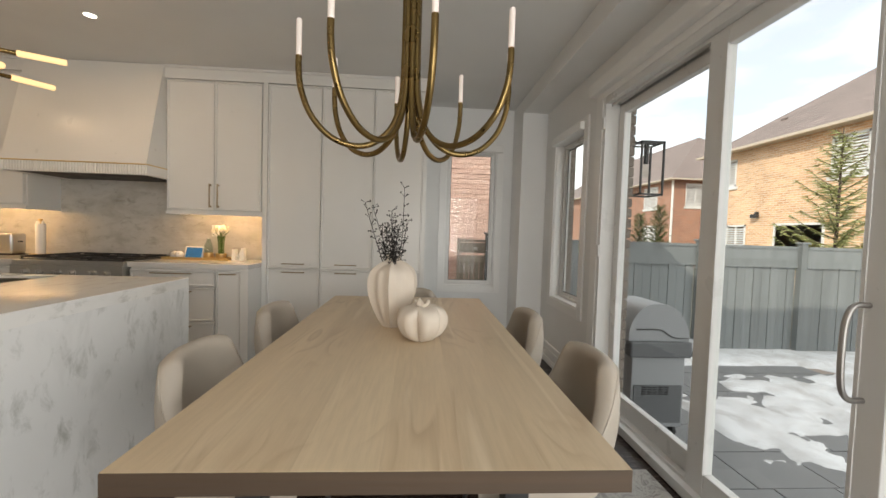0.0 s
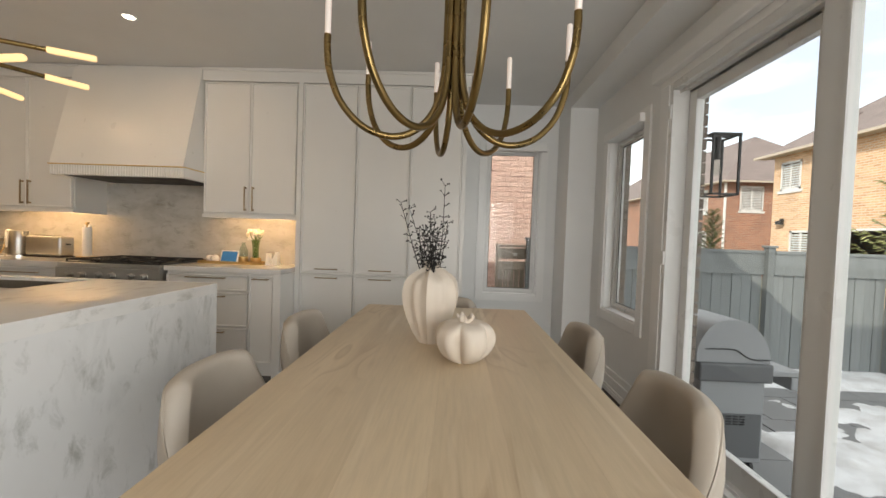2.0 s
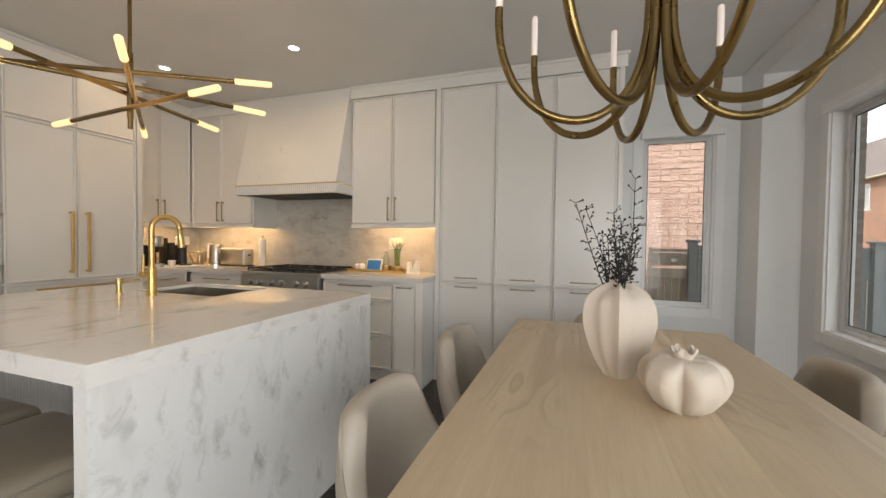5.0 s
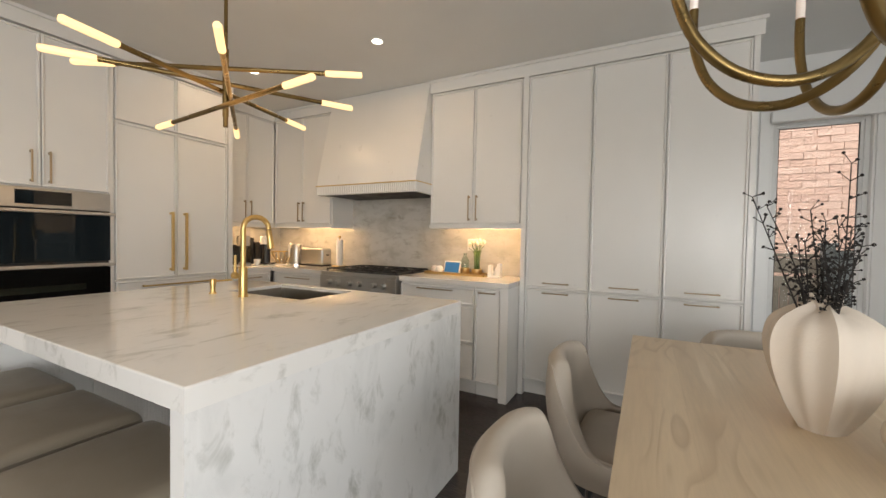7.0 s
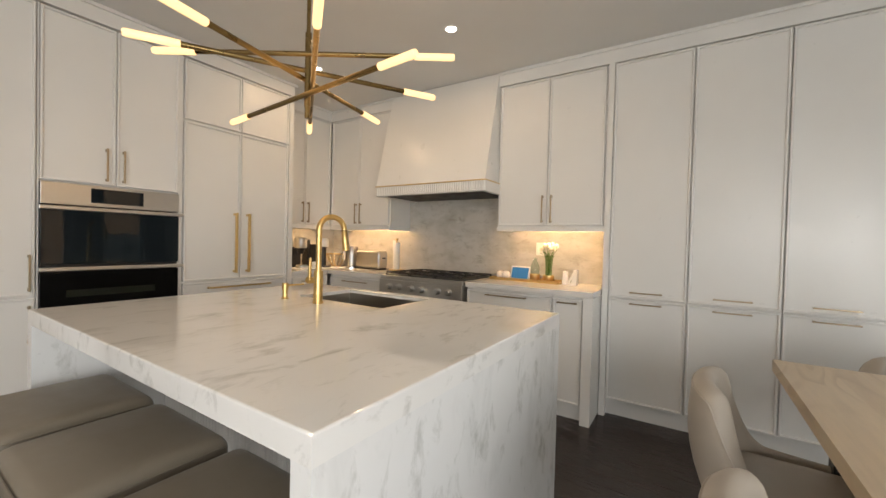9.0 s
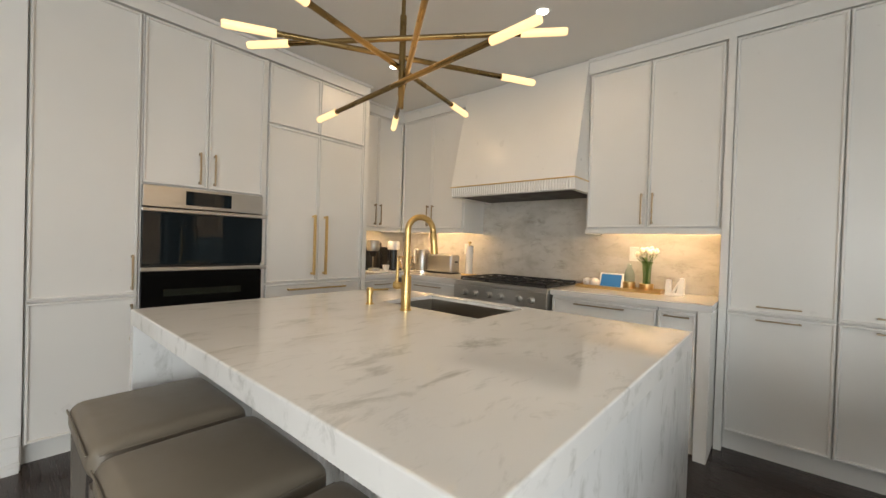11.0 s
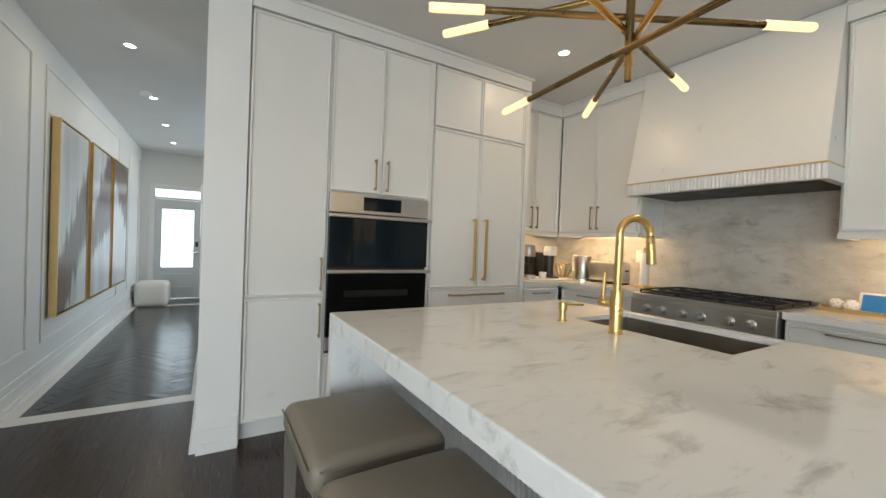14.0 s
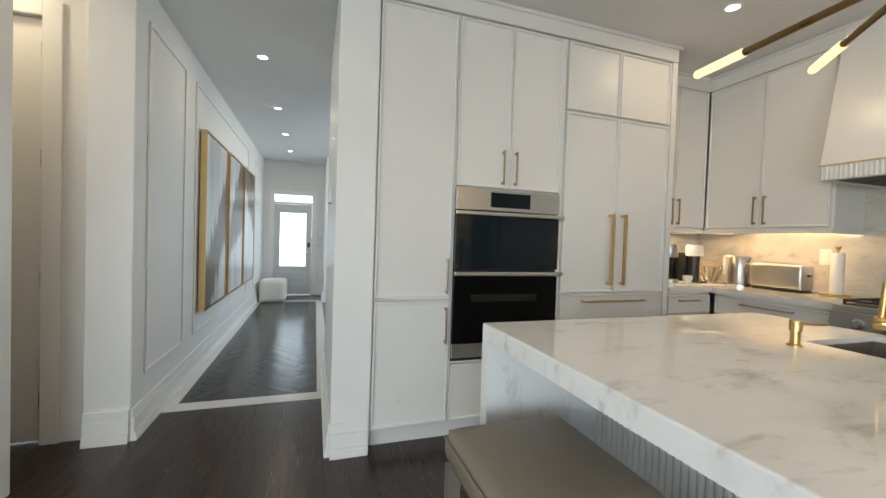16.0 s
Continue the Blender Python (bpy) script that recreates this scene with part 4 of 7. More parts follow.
# range
rng = thing("gas_range", (-4.78, 4.72, 0), "professional stainless steel gas range with black grates", "range")
RX0, RX1 = -5.225, -4.33
part("body", boxes((RX0 + 0.003, RX1 - 0.003, 4.745, 5.36, 0.10, 0.90)), STEEL, rng)
part("cooktop", boxes((RX0, RX1, 4.715, 5.365, 0.90, 0.936), bevel=0.006), STEEL, rng)
part("control_panel", boxes((RX0, RX1, 4.70, 4.745, 0.765, 0.90), bevel=0.004), STEEL, rng)
part("backguard", boxes((RX0, RX1, 5.345, 5.37, 0.936, 0.962), bevel=0.003), STEEL, rng)
d = part("oven_door", boxes((RX0 + 0.01, RX1 - 0.01, 4.72, 4.745, 0.19, 0.75), bevel=0.004), STEEL, rng)
part("handle", tube(bmesh.new(), [(RX0 + 0.05, 4.66, 0.71), (RX1 - 0.05, 4.66, 0.71)], 0.014, 12), STEEL, d)
part("toe_panel", boxes((RX0 + 0.01, RX1 - 0.01, 4.74, 4.76, 0.02, 0.18)), BLACK_METAL, rng)
part("burner_pan", boxes((RX0 + 0.03, RX1 - 0.03, 4.755, 5.335, 0.9365, 0.941)), IRON, rng)
for x in (-5.095, -4.985, -4.845, -4.73, -4.565, -4.455):
    bm = lathe(bmesh.new(), [(0.0, 0), (0.031, 0), (0.031, 0.007), (0.024, 0.010), (0.023, 0.038), (0.020, 0.042), (0, 0.042)], (0, 0, 0), 20)
    box(bm, -0.004, 0.004, -0.019, 0.019, 0.036, 0.044, 0.001)
    bmesh.ops.transform(bm, matrix=Matrix.Translation((x, 4.70, 0.838)) @ Matrix.Rotation(radians(90), 4, "X"), verts=bm.verts)
    part("knob", bm, STEEL, rng, "round steel control knob", 40)
for i in range(3):
    gx = RX0 + 0.03 + i * 0.279
    bm = bmesh.new()
    for y in (4.765, 5.04, 5.055, 5.325):
        box(bm, gx, gx + 0.272, y - 0.005, y + 0.005, 0.955, 0.967, 0.0015)
    for x in (gx + 0.005, gx + 0.267):
        box(bm, x - 0.005, x + 0.005, 4.76, 5.33, 0.955, 0.967, 0.0015)
    for cy in (4.905, 5.19):
        for k in range(4):
            a = k * math.pi / 2
            cx = gx + 0.136
            ca, sa = math.cos(a), math.sin(a)
            p0, p1 = (cx + 0.035 * ca, cy + 0.035 * sa, 0.964), (cx + 0.13 * ca, cy + 0.13 * sa, 0.964)
            tube(bm, [p0, p1], 0.0055, 6)
    for x in (gx + 0.006, gx + 0.266):
        for y in (4.766, 5.045, 5.324):
            box(bm, x - 0.005, x + 0.005, y - 0.005, y + 0.005, 0.941, 0.956)
    part("grate", bm, IRON, rng, "black cast iron grate")
    for cy in (4.905, 5.19):
        part("burner", lathe(bmesh.new(), [(0, 0), (0.048, 0), (0.046, 0.010), (0.030, 0.012), (0.030, 0.017), (0, 0.018)], (gx + 0.136, cy, 0.941), 20), IRON, rng, "", 40)

# ---- island ----
IX0, IX1, IY0, IY1, IZ = -5.065, -3.275, 2.372, 3.80, 0.938
island = thing("kitchen_island", (-4.17, 3.1, 0), "kitchen island with a fluted white base under thick marble", "kitchen island")
SX0, SX1, SY0, SY1 = -4.61, -3.985, 3.345, 3.735
part("body", boxes((IX0 + 0.055, SX0 - 0.02, 2.86, IY1 - 0.03, 0.10, IZ - 0.021), (SX1 + 0.02, IX1 - 0.055, 2.86, IY1 - 0.03, 0.10, IZ - 0.065),
                    (SX0 - 0.02, SX1 + 0.02, 2.86, SY0 - 0.02, 0.10, IZ - 0.021), (SX0 - 0.02, SX1 + 0.02, SY1 + 0.01, IY1 - 0.03, 0.10, IZ - 0.021), (SX0 - 0.02, SX1 + 0.02, SY0 - 0.02, SY1 + 0.01, 0.10, 0.68),
                    (IX0 + 0.055, IX1 - 0.055, 2.92, IY1 - 0.08, 0, 0.10)), LACQUER, island)
n = 64
for i in range(n):
    x = IX0 + 0.058 + (IX1 - IX0 - 0.116) * (i + 0.5) / n
    part("flute", tube(bmesh.new(), [(x, 2.862, 0.02), (x, 2.862, IZ - 0.067)], 0.0135, 8, False), LACQUER, island, "", 60)
part("marble_edge", ring_slab(bmesh.new(), (IX0, IX1, IY0, IY1), (IX0 + 0.055, IX1 - 0.055, IY0 + 0.055, IY1 - 0.055), IZ - 0.060, IZ - 0.02), MARBLE_TOP, island)
part("marble_top", ring_slab(bmesh.new(), (IX0, IX1, IY0, IY1), (SX0, SX1, SY0, SY1), IZ - 0.02, IZ, 0.005), MARBLE_TOP, island, "thick polished white marble top with grey veins")
part("waterfall_end", boxes((IX1 - 0.055, IX1, IY0, IY1, 0, IZ - 0.0601)), MARBLE_SIDE, island, "white marble waterfall end with grey-green veins")
part("waterfall_end", boxes((IX0, IX0 + 0.055, IY0, IY1, 0, IZ - 0.0601)), MARBLE_SIDE, island, "white marble waterfall end with grey-green veins")

sink = thing("undermount_sink", (-4.30, 3.54, 0.70), "rectangular stainless steel undermount sink", "sink")
bm = bmesh.new()
for a in ((SX0 - 0.008, SX0 - 0.001, SY0 - 0.008, SY1 + 0.008), (SX1 + 0.001, SX1 + 0.008, SY0 - 0.008, SY1 + 0.008)):
    box(bm, a[0], a[1], a[2], a[3], 0.69, IZ - 0.0201)
for a in ((SY0 - 0.008, SY0 - 0.001), (SY1 + 0.001, SY1 + 0.008)):
    box(bm, SX0 - 0.001, SX1 + 0.001, a[0], a[1], 0.69, IZ - 0.0201)
box(bm, SX0 - 0.001, SX1 + 0.001, SY0 - 0.001, SY1 + 0.001, 0.69, 0.697)
part("basin", bm, SINK_STEEL, sink)
part("drain", lathe(bmesh.new(), [(0, 0.001), (0.035, 0.001), (0.04, 0.004), (0.045, 0.001)], (-4.30, 3.58, 0.697), 20), CHROME, sink, "", 40)

# tap with a gooseneck
FX, FY = -4.33, 3.25
tap = thing("kitchen_tap", (FX, FY, IZ), "tall brushed brass gooseneck kitchen tap", "tap")
part("base", lathe(bmesh.new(), [(0.0, 0), (0.0265, 0), (0.0265, 0.007), (0.0225, 0.009), (0.0225, 0.160), (0.0215, 0.163), (0.0150, 0.163), (0, 0.163)], (FX, FY, IZ), 28), BRASS, tap, "", 35)
R = 0.064
neck = [(FX, FY, IZ + 0.16), (FX, FY, IZ + 0.30)]
for k in range(0, 17):
    a = math.pi * k / 16 * 0.95
    neck.append((FX + 0.02 * (1 - math.cos(a)), FY + R - R * math.cos(a), IZ + 0.372 + R * math.sin(a)))
e = Vector(neck[-1])
wayd = Vector((0.02, 0.12, -1)).normalized()
neck.append(tuple(e + wayd * 0.012))
part("neck", tube(bmesh.new(), neck, 0.0142, 18), BRASS, tap, "", 40)
e = e + wayd * 0.014
part("spray_head", tube(bmesh.new(), [e, e + wayd * 0.001, e + wayd * 0.06, e + wayd * 0.104, e + wayd * 0.106], [0.0142, 0.0150, 0.0168, 0.0182, 0.0165], 18), BRASS, tap, "", 40)
part("joint_ring", tube(bmesh.new(), [e - wayd * 0.003, e - wayd * 0.0005], 0.0146, 18), BLACK, tap, "", 40)
vz = IZ + 0.113
valve = part("valve", tube(bmesh.new(), [(FX - 0.015, FY, vz), (FX - 0.042, FY - 0.008, vz)], 0.0155, 18), BRASS, tap, "", 40)
part("valve_cap", tube(bmesh.new(), [(FX - 0.042, FY - 0.008, vz), (FX - 0.044, FY - 0.009, vz), (FX - 0.063, FY - 0.014, vz), (FX - 0.065, FY - 0.0145, vz)], [0.0165, 0.0182, 0.0182, 0.0165], 20), BRASS, valve, "", 40)
bm = tube(bmesh.new(), [(FX - 0.052, FY - 0.012, vz + 0.012), (FX - 0.046, FY - 0.014, vz + 0.112)], [0.0085, 0.0065], 10)
part("lever", bm, BRASS, tap, "", 40)
DX, DY = -4.575, 3.235
soap = thing("soap_dispenser", (DX, DY, IZ), "small brushed brass soap dispenser beside the tap", "soap dispenser")
part("body", lathe(bmesh.new(), [(0, 0), (0.0205, 0), (0.0205, 0.005), (0.0135, 0.008), (0.0125, 0.045), (0.0165, 0.047), (0.0165, 0.080), (0.0150, 0.083), (0, 0.083)], (DX, DY, IZ), 24), BRASS, soap, "", 35)
part("spout", tube(bmesh.new(), [(DX, DY, IZ + 0.070), (DX + 0.030, DY + 0.095, IZ + 0.071)], 0.0048, 8), BRASS, soap, "", 40)


# ---- stools ----
def soft_slab(bm, x0, x1, y0, y1, z0, z1, puff=0.015, n=10, r=0.035):
    """A cushion with rounded sides and a slightly crowned top."""
    box(bm, x0, x1, y0, y1, z0, z1, r, 4)
    cx, cy = (x0 + x1) / 2, (y0 + y1) / 2
    bmesh.ops.subdivide_edges(bm, edges=[e for e in bm.edges if e.calc_length() > 0.15], cuts=n, use_grid_fill=True)
    for v in bm.verts:
        if v.co.z > (z0 + z1) / 2:
            fx, fy = 1 - ((v.co.x - cx) / (x1 - x0) * 2) ** 2, 1 - ((v.co.y - cy) / (y1 - y0) * 2) ** 2
            v.co.z += puff * max(0, fx) * max(0, fy)
    return bm


def make_stool():
    st = thing("counter_stool", (0, 0, 0), "backless counter stool with a square padded taupe leather seat", "stool", "stools at the island")
    part("seat", soft_slab(bmesh.new(), -0.235, 0.235, -0.215, 0.215, 0.548, 0.655, 0.014, 10, 0.042), STOOL_LEATHER, st, "", 50)
    bm = tube(bmesh.new(), [(-0.212, -0.2165, 0.632), (0.212, -0.2165, 0.632)], 0.003, 6)
    tube(bm, [(-0.2365, -0.19, 0.632), (-0.2365, 0.19, 0.632)], 0.003, 6)
    tube(bm, [(0.2365, -0.19, 0.632), (0.2365, 0.19, 0.632)], 0.003, 6)
    part("piping", bm, STOOL_LEATHER, st)
    part("seat_frame", boxes((-0.215, 0.215, -0.195, 0.195, 0.54, 0.566), bevel=0.003), LEG_WOOD, st)
    for sx in (-1, 1):
        for sy in (-1, 1):
            x, y = sx * 0.205, sy * 0.185
            part("leg", hexa(bmesh.new(), [(x - 0.014, y - 0.014, 0), (x + 0.014, y - 0.014, 0), (x + 0.014, y + 0.014, 0), (x - 0.014, y + 0.014, 0),
                                           (x - 0.02, y - 0.02, 0.54), (x + 0.02, y - 0.02, 0.54), (x + 0.02, y + 0.02, 0.54), (x - 0.02, y + 0.02, 0.54)]), LEG_WOOD, st)
        part("stretcher", boxes((sx * 0.205 - 0.01, sx * 0.205 + 0.01, -0.17, 0.17, 0.19, 0.215)), LEG_WOOD, st)
    part("stretcher", boxes((-0.19, 0.19, -0.195, -0.175, 0.19, 0.215)), LEG_WOOD, st)
    return st


stool = make_stool()
stool.location = (-4.67, 2.385, 0)
for x in (-4.15, -3.63):
    copy_thing(stool, pose(x, 2.385, 0))


# ---- dining area ----
TZ = 0.782
table = thing("dining_table", (-1.91, 3.11, 0), "long pale maple plank dining table in the middle of the room", "table")
edges = [-2.442, -2.27, -2.08, -1.905, -1.73, -1.545, -1.375]
for a, b in zip(edges, edges[1:]):
    part("plank", boxes((a + 0.0001, b - 0.0001, 2.05, 4.17, TZ - 0.048, TZ)), OAK, table)
# thin added strip that carries the painted shade of the near end
part("edge_strip", boxes((edges[0] + 0.0005, edges[-1] - 0.0005, 2.047, 2.0498, TZ - 0.0475, TZ - 0.001)), OAK_END_SHADE, table, "end-grain edge with shade painted in dark brown")
part("apron", boxes((-2.30, -1.52, 2.35, 2.38, TZ - 0.12, TZ - 0.049), (-2.30, -1.52, 3.84, 3.87, TZ - 0.12, TZ - 0.049), (-2.30, -2.27, 2.38, 3.84, TZ - 0.12, TZ - 0.049), (-1.55, -1.52, 2.38, 3.84, TZ - 0.12, TZ - 0.049)), BLACK_METAL, table)
for x in (-2.28, -1.54):
    for y in (2.365, 3.855):
        part("leg", boxes((x - 0.035, x + 0.035, y - 0.035, y + 0.035, 0, TZ - 0.049), bevel=0.004), BLACK_METAL, table)


def smooth_step(t):
    t = max(0.0, min(1.0, t))
    return t * t * (3 - 2 * t)


def make_chair():
    """Faces +y; the origin is on the floor under the seat."""
    ch = thing("dining_chair", (0, 0, 0), "taupe leather dining chair with a curved wraparound back", "chair", "chairs round the table")
    part("seat", soft_slab(bmesh.new(), -0.235, 0.235, -0.20, 0.25, 0.42, 0.492, 0.018, 10, 0.035), TAUPE, ch, "", 50)
    # padded shell: nearly flat behind, its top rounded and sweeping down into the arms
    bm = bmesh.new()
    nu = 56
    low = 0.395
    levels = [0.0, 0.02, 0.10, 0.22, 0.34, 0.46, 0.58, 0.70, 0.80, 0.88, 0.93, 0.96, 0.98, 0.992, 1.0]
    nv = len(levels) - 1
    grid = {}
    for side in (0, 1):
        for i in range(nu + 1):
            s = -1 + 2 * i / nu
            e = abs(s)
            ang = s * 1.75
            top = 0.822 - 0.018 * (e / 0.42) ** 3 * (1 if e < 0.42 else 0) - (0.018 + 0.275 * smooth_step((e - 0.40) / 0.40) ** 0.85 if e >= 0.42 else 0) - 0.045 * max(0.0, (e - 0.62) / 0.38)
            thick = 0.068 - 0.034 * smooth_step((e - 0.45) / 0.40)
            for j, v in enumerate(levels):
                z = low + (top - low) * v
                h = (z - low) / 0.43
                lean = 0.040 * math.sin(math.pi * min(1.0, h)) - 0.020 * (1 - h) + 0.036 * h
                rx, ry = 0.270 - 0.040 * h * h, 0.235 + lean
                drop = max(0.0, 1 - (top - z) / (thick * 0.55))
                k = thick * math.sqrt(max(0.0, 1 - drop * drop)) * (1.0 - 0.12 * (1 - h))
                k = max(k, 0.006)
                off = -k / 2 if side else k / 2
                sa, ca = math.sin(ang), math.cos(ang)
                x = (rx + off) * math.copysign(abs(sa) ** 0.80, sa)
                y = -(ry + off) * math.copysign(abs(ca) ** 0.66, ca)
                if e > 0.84:
                    y += (e - 0.84) * 1.0
                grid[side, i, j] = bm.verts.new((x, y, z))
    for side in (0, 1):
        for i in range(nu):
            for j in range(nv):
                bm.faces.new((grid[side, i, j], grid[side, i + 1, j], grid[side, i + 1, j + 1], grid[side, i, j + 1]))
    for i in range(nu):
        for j in (0, nv):
            bm.faces.new((grid[0, i, j], grid[0, i + 1, j], grid[1, i + 1, j], grid[1, i, j]))
    for j in range(nv):
        for i in (0, nu):
            bm.faces.new((grid[0, i, j], grid[0, i, j + 1], grid[1, i, j + 1], grid[1, i, j]))
    seam = [tuple(grid[0, i, nv - 4].co * 1.0) for i in range(nu + 1)]
    part("backrest", bm, TAUPE, ch, "", 80)
    part("piping", tube(bmesh.new(), seam, 0.0034, 6), TAUPE, ch, "", 60)
    part("seat_frame", boxes((-0.20, 0.20, -0.17, 0.20, 0.39, 0.421), bevel=0.005), BLACK_METAL, ch)
    for sx in (-1, 1):
        for sy in (-1, 1):
            part("leg", tube(bmesh.new(), [(sx * 0.17, 0.015 + sy * 0.15, 0.40), (sx * 0.21, 0.015 + sy * 0.20, 0.0)], [0.016, 0.010], 10), BLACK_METAL, ch, "", 50)
    return ch


chair = make_chair()
chair.matrix_basis = pose(-2.43, 3.60, 0, 0, 0, -93)
copy_thing(chair, pose(-2.42, 2.785, 0, 0, 0, -93))
copy_thing(chair, pose(-1.42, 3.55, 0, 0, 0, 92))
copy_thing(chair, pose(-1.39, 2.77, 0, 0, 0, 91))
copy_thing(chair, pose(-1.90, 4.14, 0, 0, 0, 180))


# vases
def lobed(count, depth, turn=0.0):
    def f(a, z):
        u = abs(math.sin((a + turn) * count / 2))
        return 1.06 - depth * (u ** 0.62 - 0.30 * u ** 6)
    return f


def petalled(count, depth, turn=0.0):
    """Full round lobes parted by narrow deep valleys."""
    def f(a, z):
        u = abs(math.sin((a + turn) * count / 2))
        fade = min(1.0, max(0.20, (0.178 - z) / 0.085))
        return 1.05 - fade * (depth * (1 - u) ** 2.1 + 0.035 * max(0.0, u - 0.9) * 10)
    return f


def gourd(name, at, profile, count, depth, turn, lip, label, tilt=0.0, shape=lobed):
    bm = bmesh.new()
    n, wall = 144, 0.006
    f = shape(count, depth, turn)
    top = profile[-1][1]
    profile = profile[:2] + [(max(0.001, p.x), p.y) for p in curve_points([(r, z, 0) for r, z in profile[2:]], 5)]
    rings = []
    outer = [(p, 0) for p in profile]
    inner = [((max(0.004, r - wall), z), 1) for r, z in reversed(profile[2:])]
    for (r, z), _ in outer + inner:
        ring = []
        for k in range(n):
            a = 2 * math.pi * k / n
            peak = (z / top) ** 10 * lip * abs(math.cos((a + turn) * count / 2)) ** 3
            fr = f(a, z) if z > 0.004 else 1.0
            ring.append(bm.verts.new((r * fr * math.cos(a), r * fr * math.sin(a), z + peak)))
        rings.append(ring)
    for a, b in zip(rings, rings[1:]):
        for k in range(n):
            bm.faces.new((a[k], a[(k + 1) % n], b[(k + 1) % n], b[k]))
    bm.faces.new(rings[0][::-1])
    bm.faces.new(rings[-1])
    if tilt:
        bmesh.ops.rotate(bm, cent=(0, 0, 0), matrix=Matrix.Rotation(tilt, 3, "Z"), verts=bm.verts)
    bmesh.ops.translate(bm, vec=at, verts=bm.verts)
    return solo(name, bm, CERAMIC, at, label, "vase", "", "", 42)


V1, V2 = (-1.965, 3.275, TZ), (-1.815, 3.03, TZ)
gourd("vase", V1, [(0.0, 0.004), (0.045, 0.0), (0.052, 0.004), (0.082, 0.055), (0.111, 0.12), (0.130, 0.19), (0.130, 0.245), (0.112, 0.287), (0.072, 0.312), (0.042, 0.322), (0.034, 0.328), (0.040, 0.340)], 6, 0.25, 0.62, 0.026, "tall bisque ceramic vase with deep pumpkin lobes")
gourd("vase", V2, [(0.0, 0.004), (0.050, 0.0), (0.058, 0.004), (0.090, 0.030), (0.112, 0.070), (0.114, 0.105), (0.098, 0.135), (0.066, 0.150), (0.036, 0.150), (0.026, 0.152), (0.034, 0.168)], 5, 0.40, 0.55, 0.016, "low squat bisque ceramic vase with pumpkin lobes", 0.0, petalled)
spray = thing("dried_branches", (V1[0], V1[1], V1[2] + 0.20), "spray of dark dried berry branches standing in the tall vase", "branches")
rnd = random.Random(5)
for b in range(13):
    bm = bmesh.new()
    a = rnd.uniform(0, 2 * math.pi)
    reach, high = rnd.uniform(0.03, 0.14), rnd.uniform(0.28, 0.40)
    if b == 0:
        a, reach, high = 0.4, 0.05, 0.50
    if b == 1:
        a, reach, high = 2.9, 0.16, 0.42
    base = Vector((V1[0] + 0.012 * math.cos(a), V1[1] + 0.012 * math.sin(a), V1[2] + 0.20))
    tip = Vector((V1[0] + reach * math.cos(a), V1[1] + reach * math.sin(a), V1[2] + 0.21 + high))
    mid = base.lerp(tip, 0.5) + Vector((rnd.uniform(-0.015, 0.015), rnd.uniform(-0.015, 0.015), 0.03))
    line = curve_points([base, base.lerp(mid, 0.6), mid, tip], 5)
    tube(bm, line, [0.0030 - 0.0018 * i / len(line) for i in range(len(line))], 5)
    buds = bmesh.new()
    for i in range(5, len(line)):
        p = Vector(line[i])
        for s in range(3):
            q = p + Vector((rnd.uniform(-0.026, 0.026), rnd.uniform(-0.026, 0.026), rnd.uniform(0.0, 0.028)))
            tube(bm, [p, q], 0.0011, 4)
            bmesh.ops.create_icosphere(buds, subdivisions=1, radius=rnd.uniform(0.0030, 0.0048), matrix=Matrix.Translation(q))
    br = part("branch", bm, TWIG, spray)
    part("foliage", buds, TWIG, br, "", 0, "stuff")

# dining chandelier
CX, CY = -1.895, 3.035
ch = thing("dining_chandelier", (CX, CY, CEIL), "aged brass chandelier with eight swooping arms over the table", "chandelier")
part("canopy", lathe(bmesh.new(), [(0, 0), (0.07, 0), (0.07, -0.012), (0.062, -0.020), (0, -0.020)], (CX, CY, CEIL), 32), AGED_BRASS, ch, "", 35)
for k in range(8):
    a = radians(11 + 45 * k)
    ca, sa = math.cos(a), math.sin(a)
    prof = [(0.030, CEIL - 0.02), (0.030, 2.3), (0.031, 2.0), (0.040, 1.86), (0.075, 1.745), (0.145, 1.668), (0.235, 1.642), (0.335, 1.672), (0.415, 1.752), (0.457, 1.855), (0.468, 1.94), (0.468, 1.992)]
    pts = curve_points([(CX + r * ca, CY + r * sa, z if z > 2.5 else z - 0.012) for r, z in prof], 5)
    arm = part("arm", tube(bmesh.new(), pts, 0.0128, 12), AGED_BRASS, ch, "", 50)
    part("light_tube", tube(bmesh.new(), [(CX + 0.468 * ca, CY + 0.468 * sa, z) for z in (1.980, 1.981, 2.123, 2.129)], [0.0105, 0.0112, 0.0112, 0.009], 14), BULB_DIM, ch, "frosted pale tube bulb", 50)

# island chandelier
KX, KY = -4.197, 3.062
ch = thing("island_chandelier", (KX, KY, CEIL), "brass chandelier of five crossing rods with lit frosted tube ends", "chandelier")
part("canopy", lathe(bmesh.new(), [(0, 0), (0.065, 0), (0.065, -0.015), (0.058, -0.022), (0, -0.022)], (KX, KY, CEIL), 32), AGED_BRASS, ch, "", 35)
part("stem", tube(bmesh.new(), [(KX, KY, CEIL - 0.02), (KX, KY, 1.80)], 0.0085, 12), AGED_BRASS, ch, "", 50)
part("sleeve", tube(bmesh.new(), [(KX, KY, 2.16), (KX, KY, 1.84)], 0.0135, 14), AGED_BRASS, ch, "", 50)
part("finial", tube(bmesh.new(), [(KX, KY, 1.845), (KX, KY, 1.79)], 0.011, 14), AGED_BRASS, ch, "", 50)
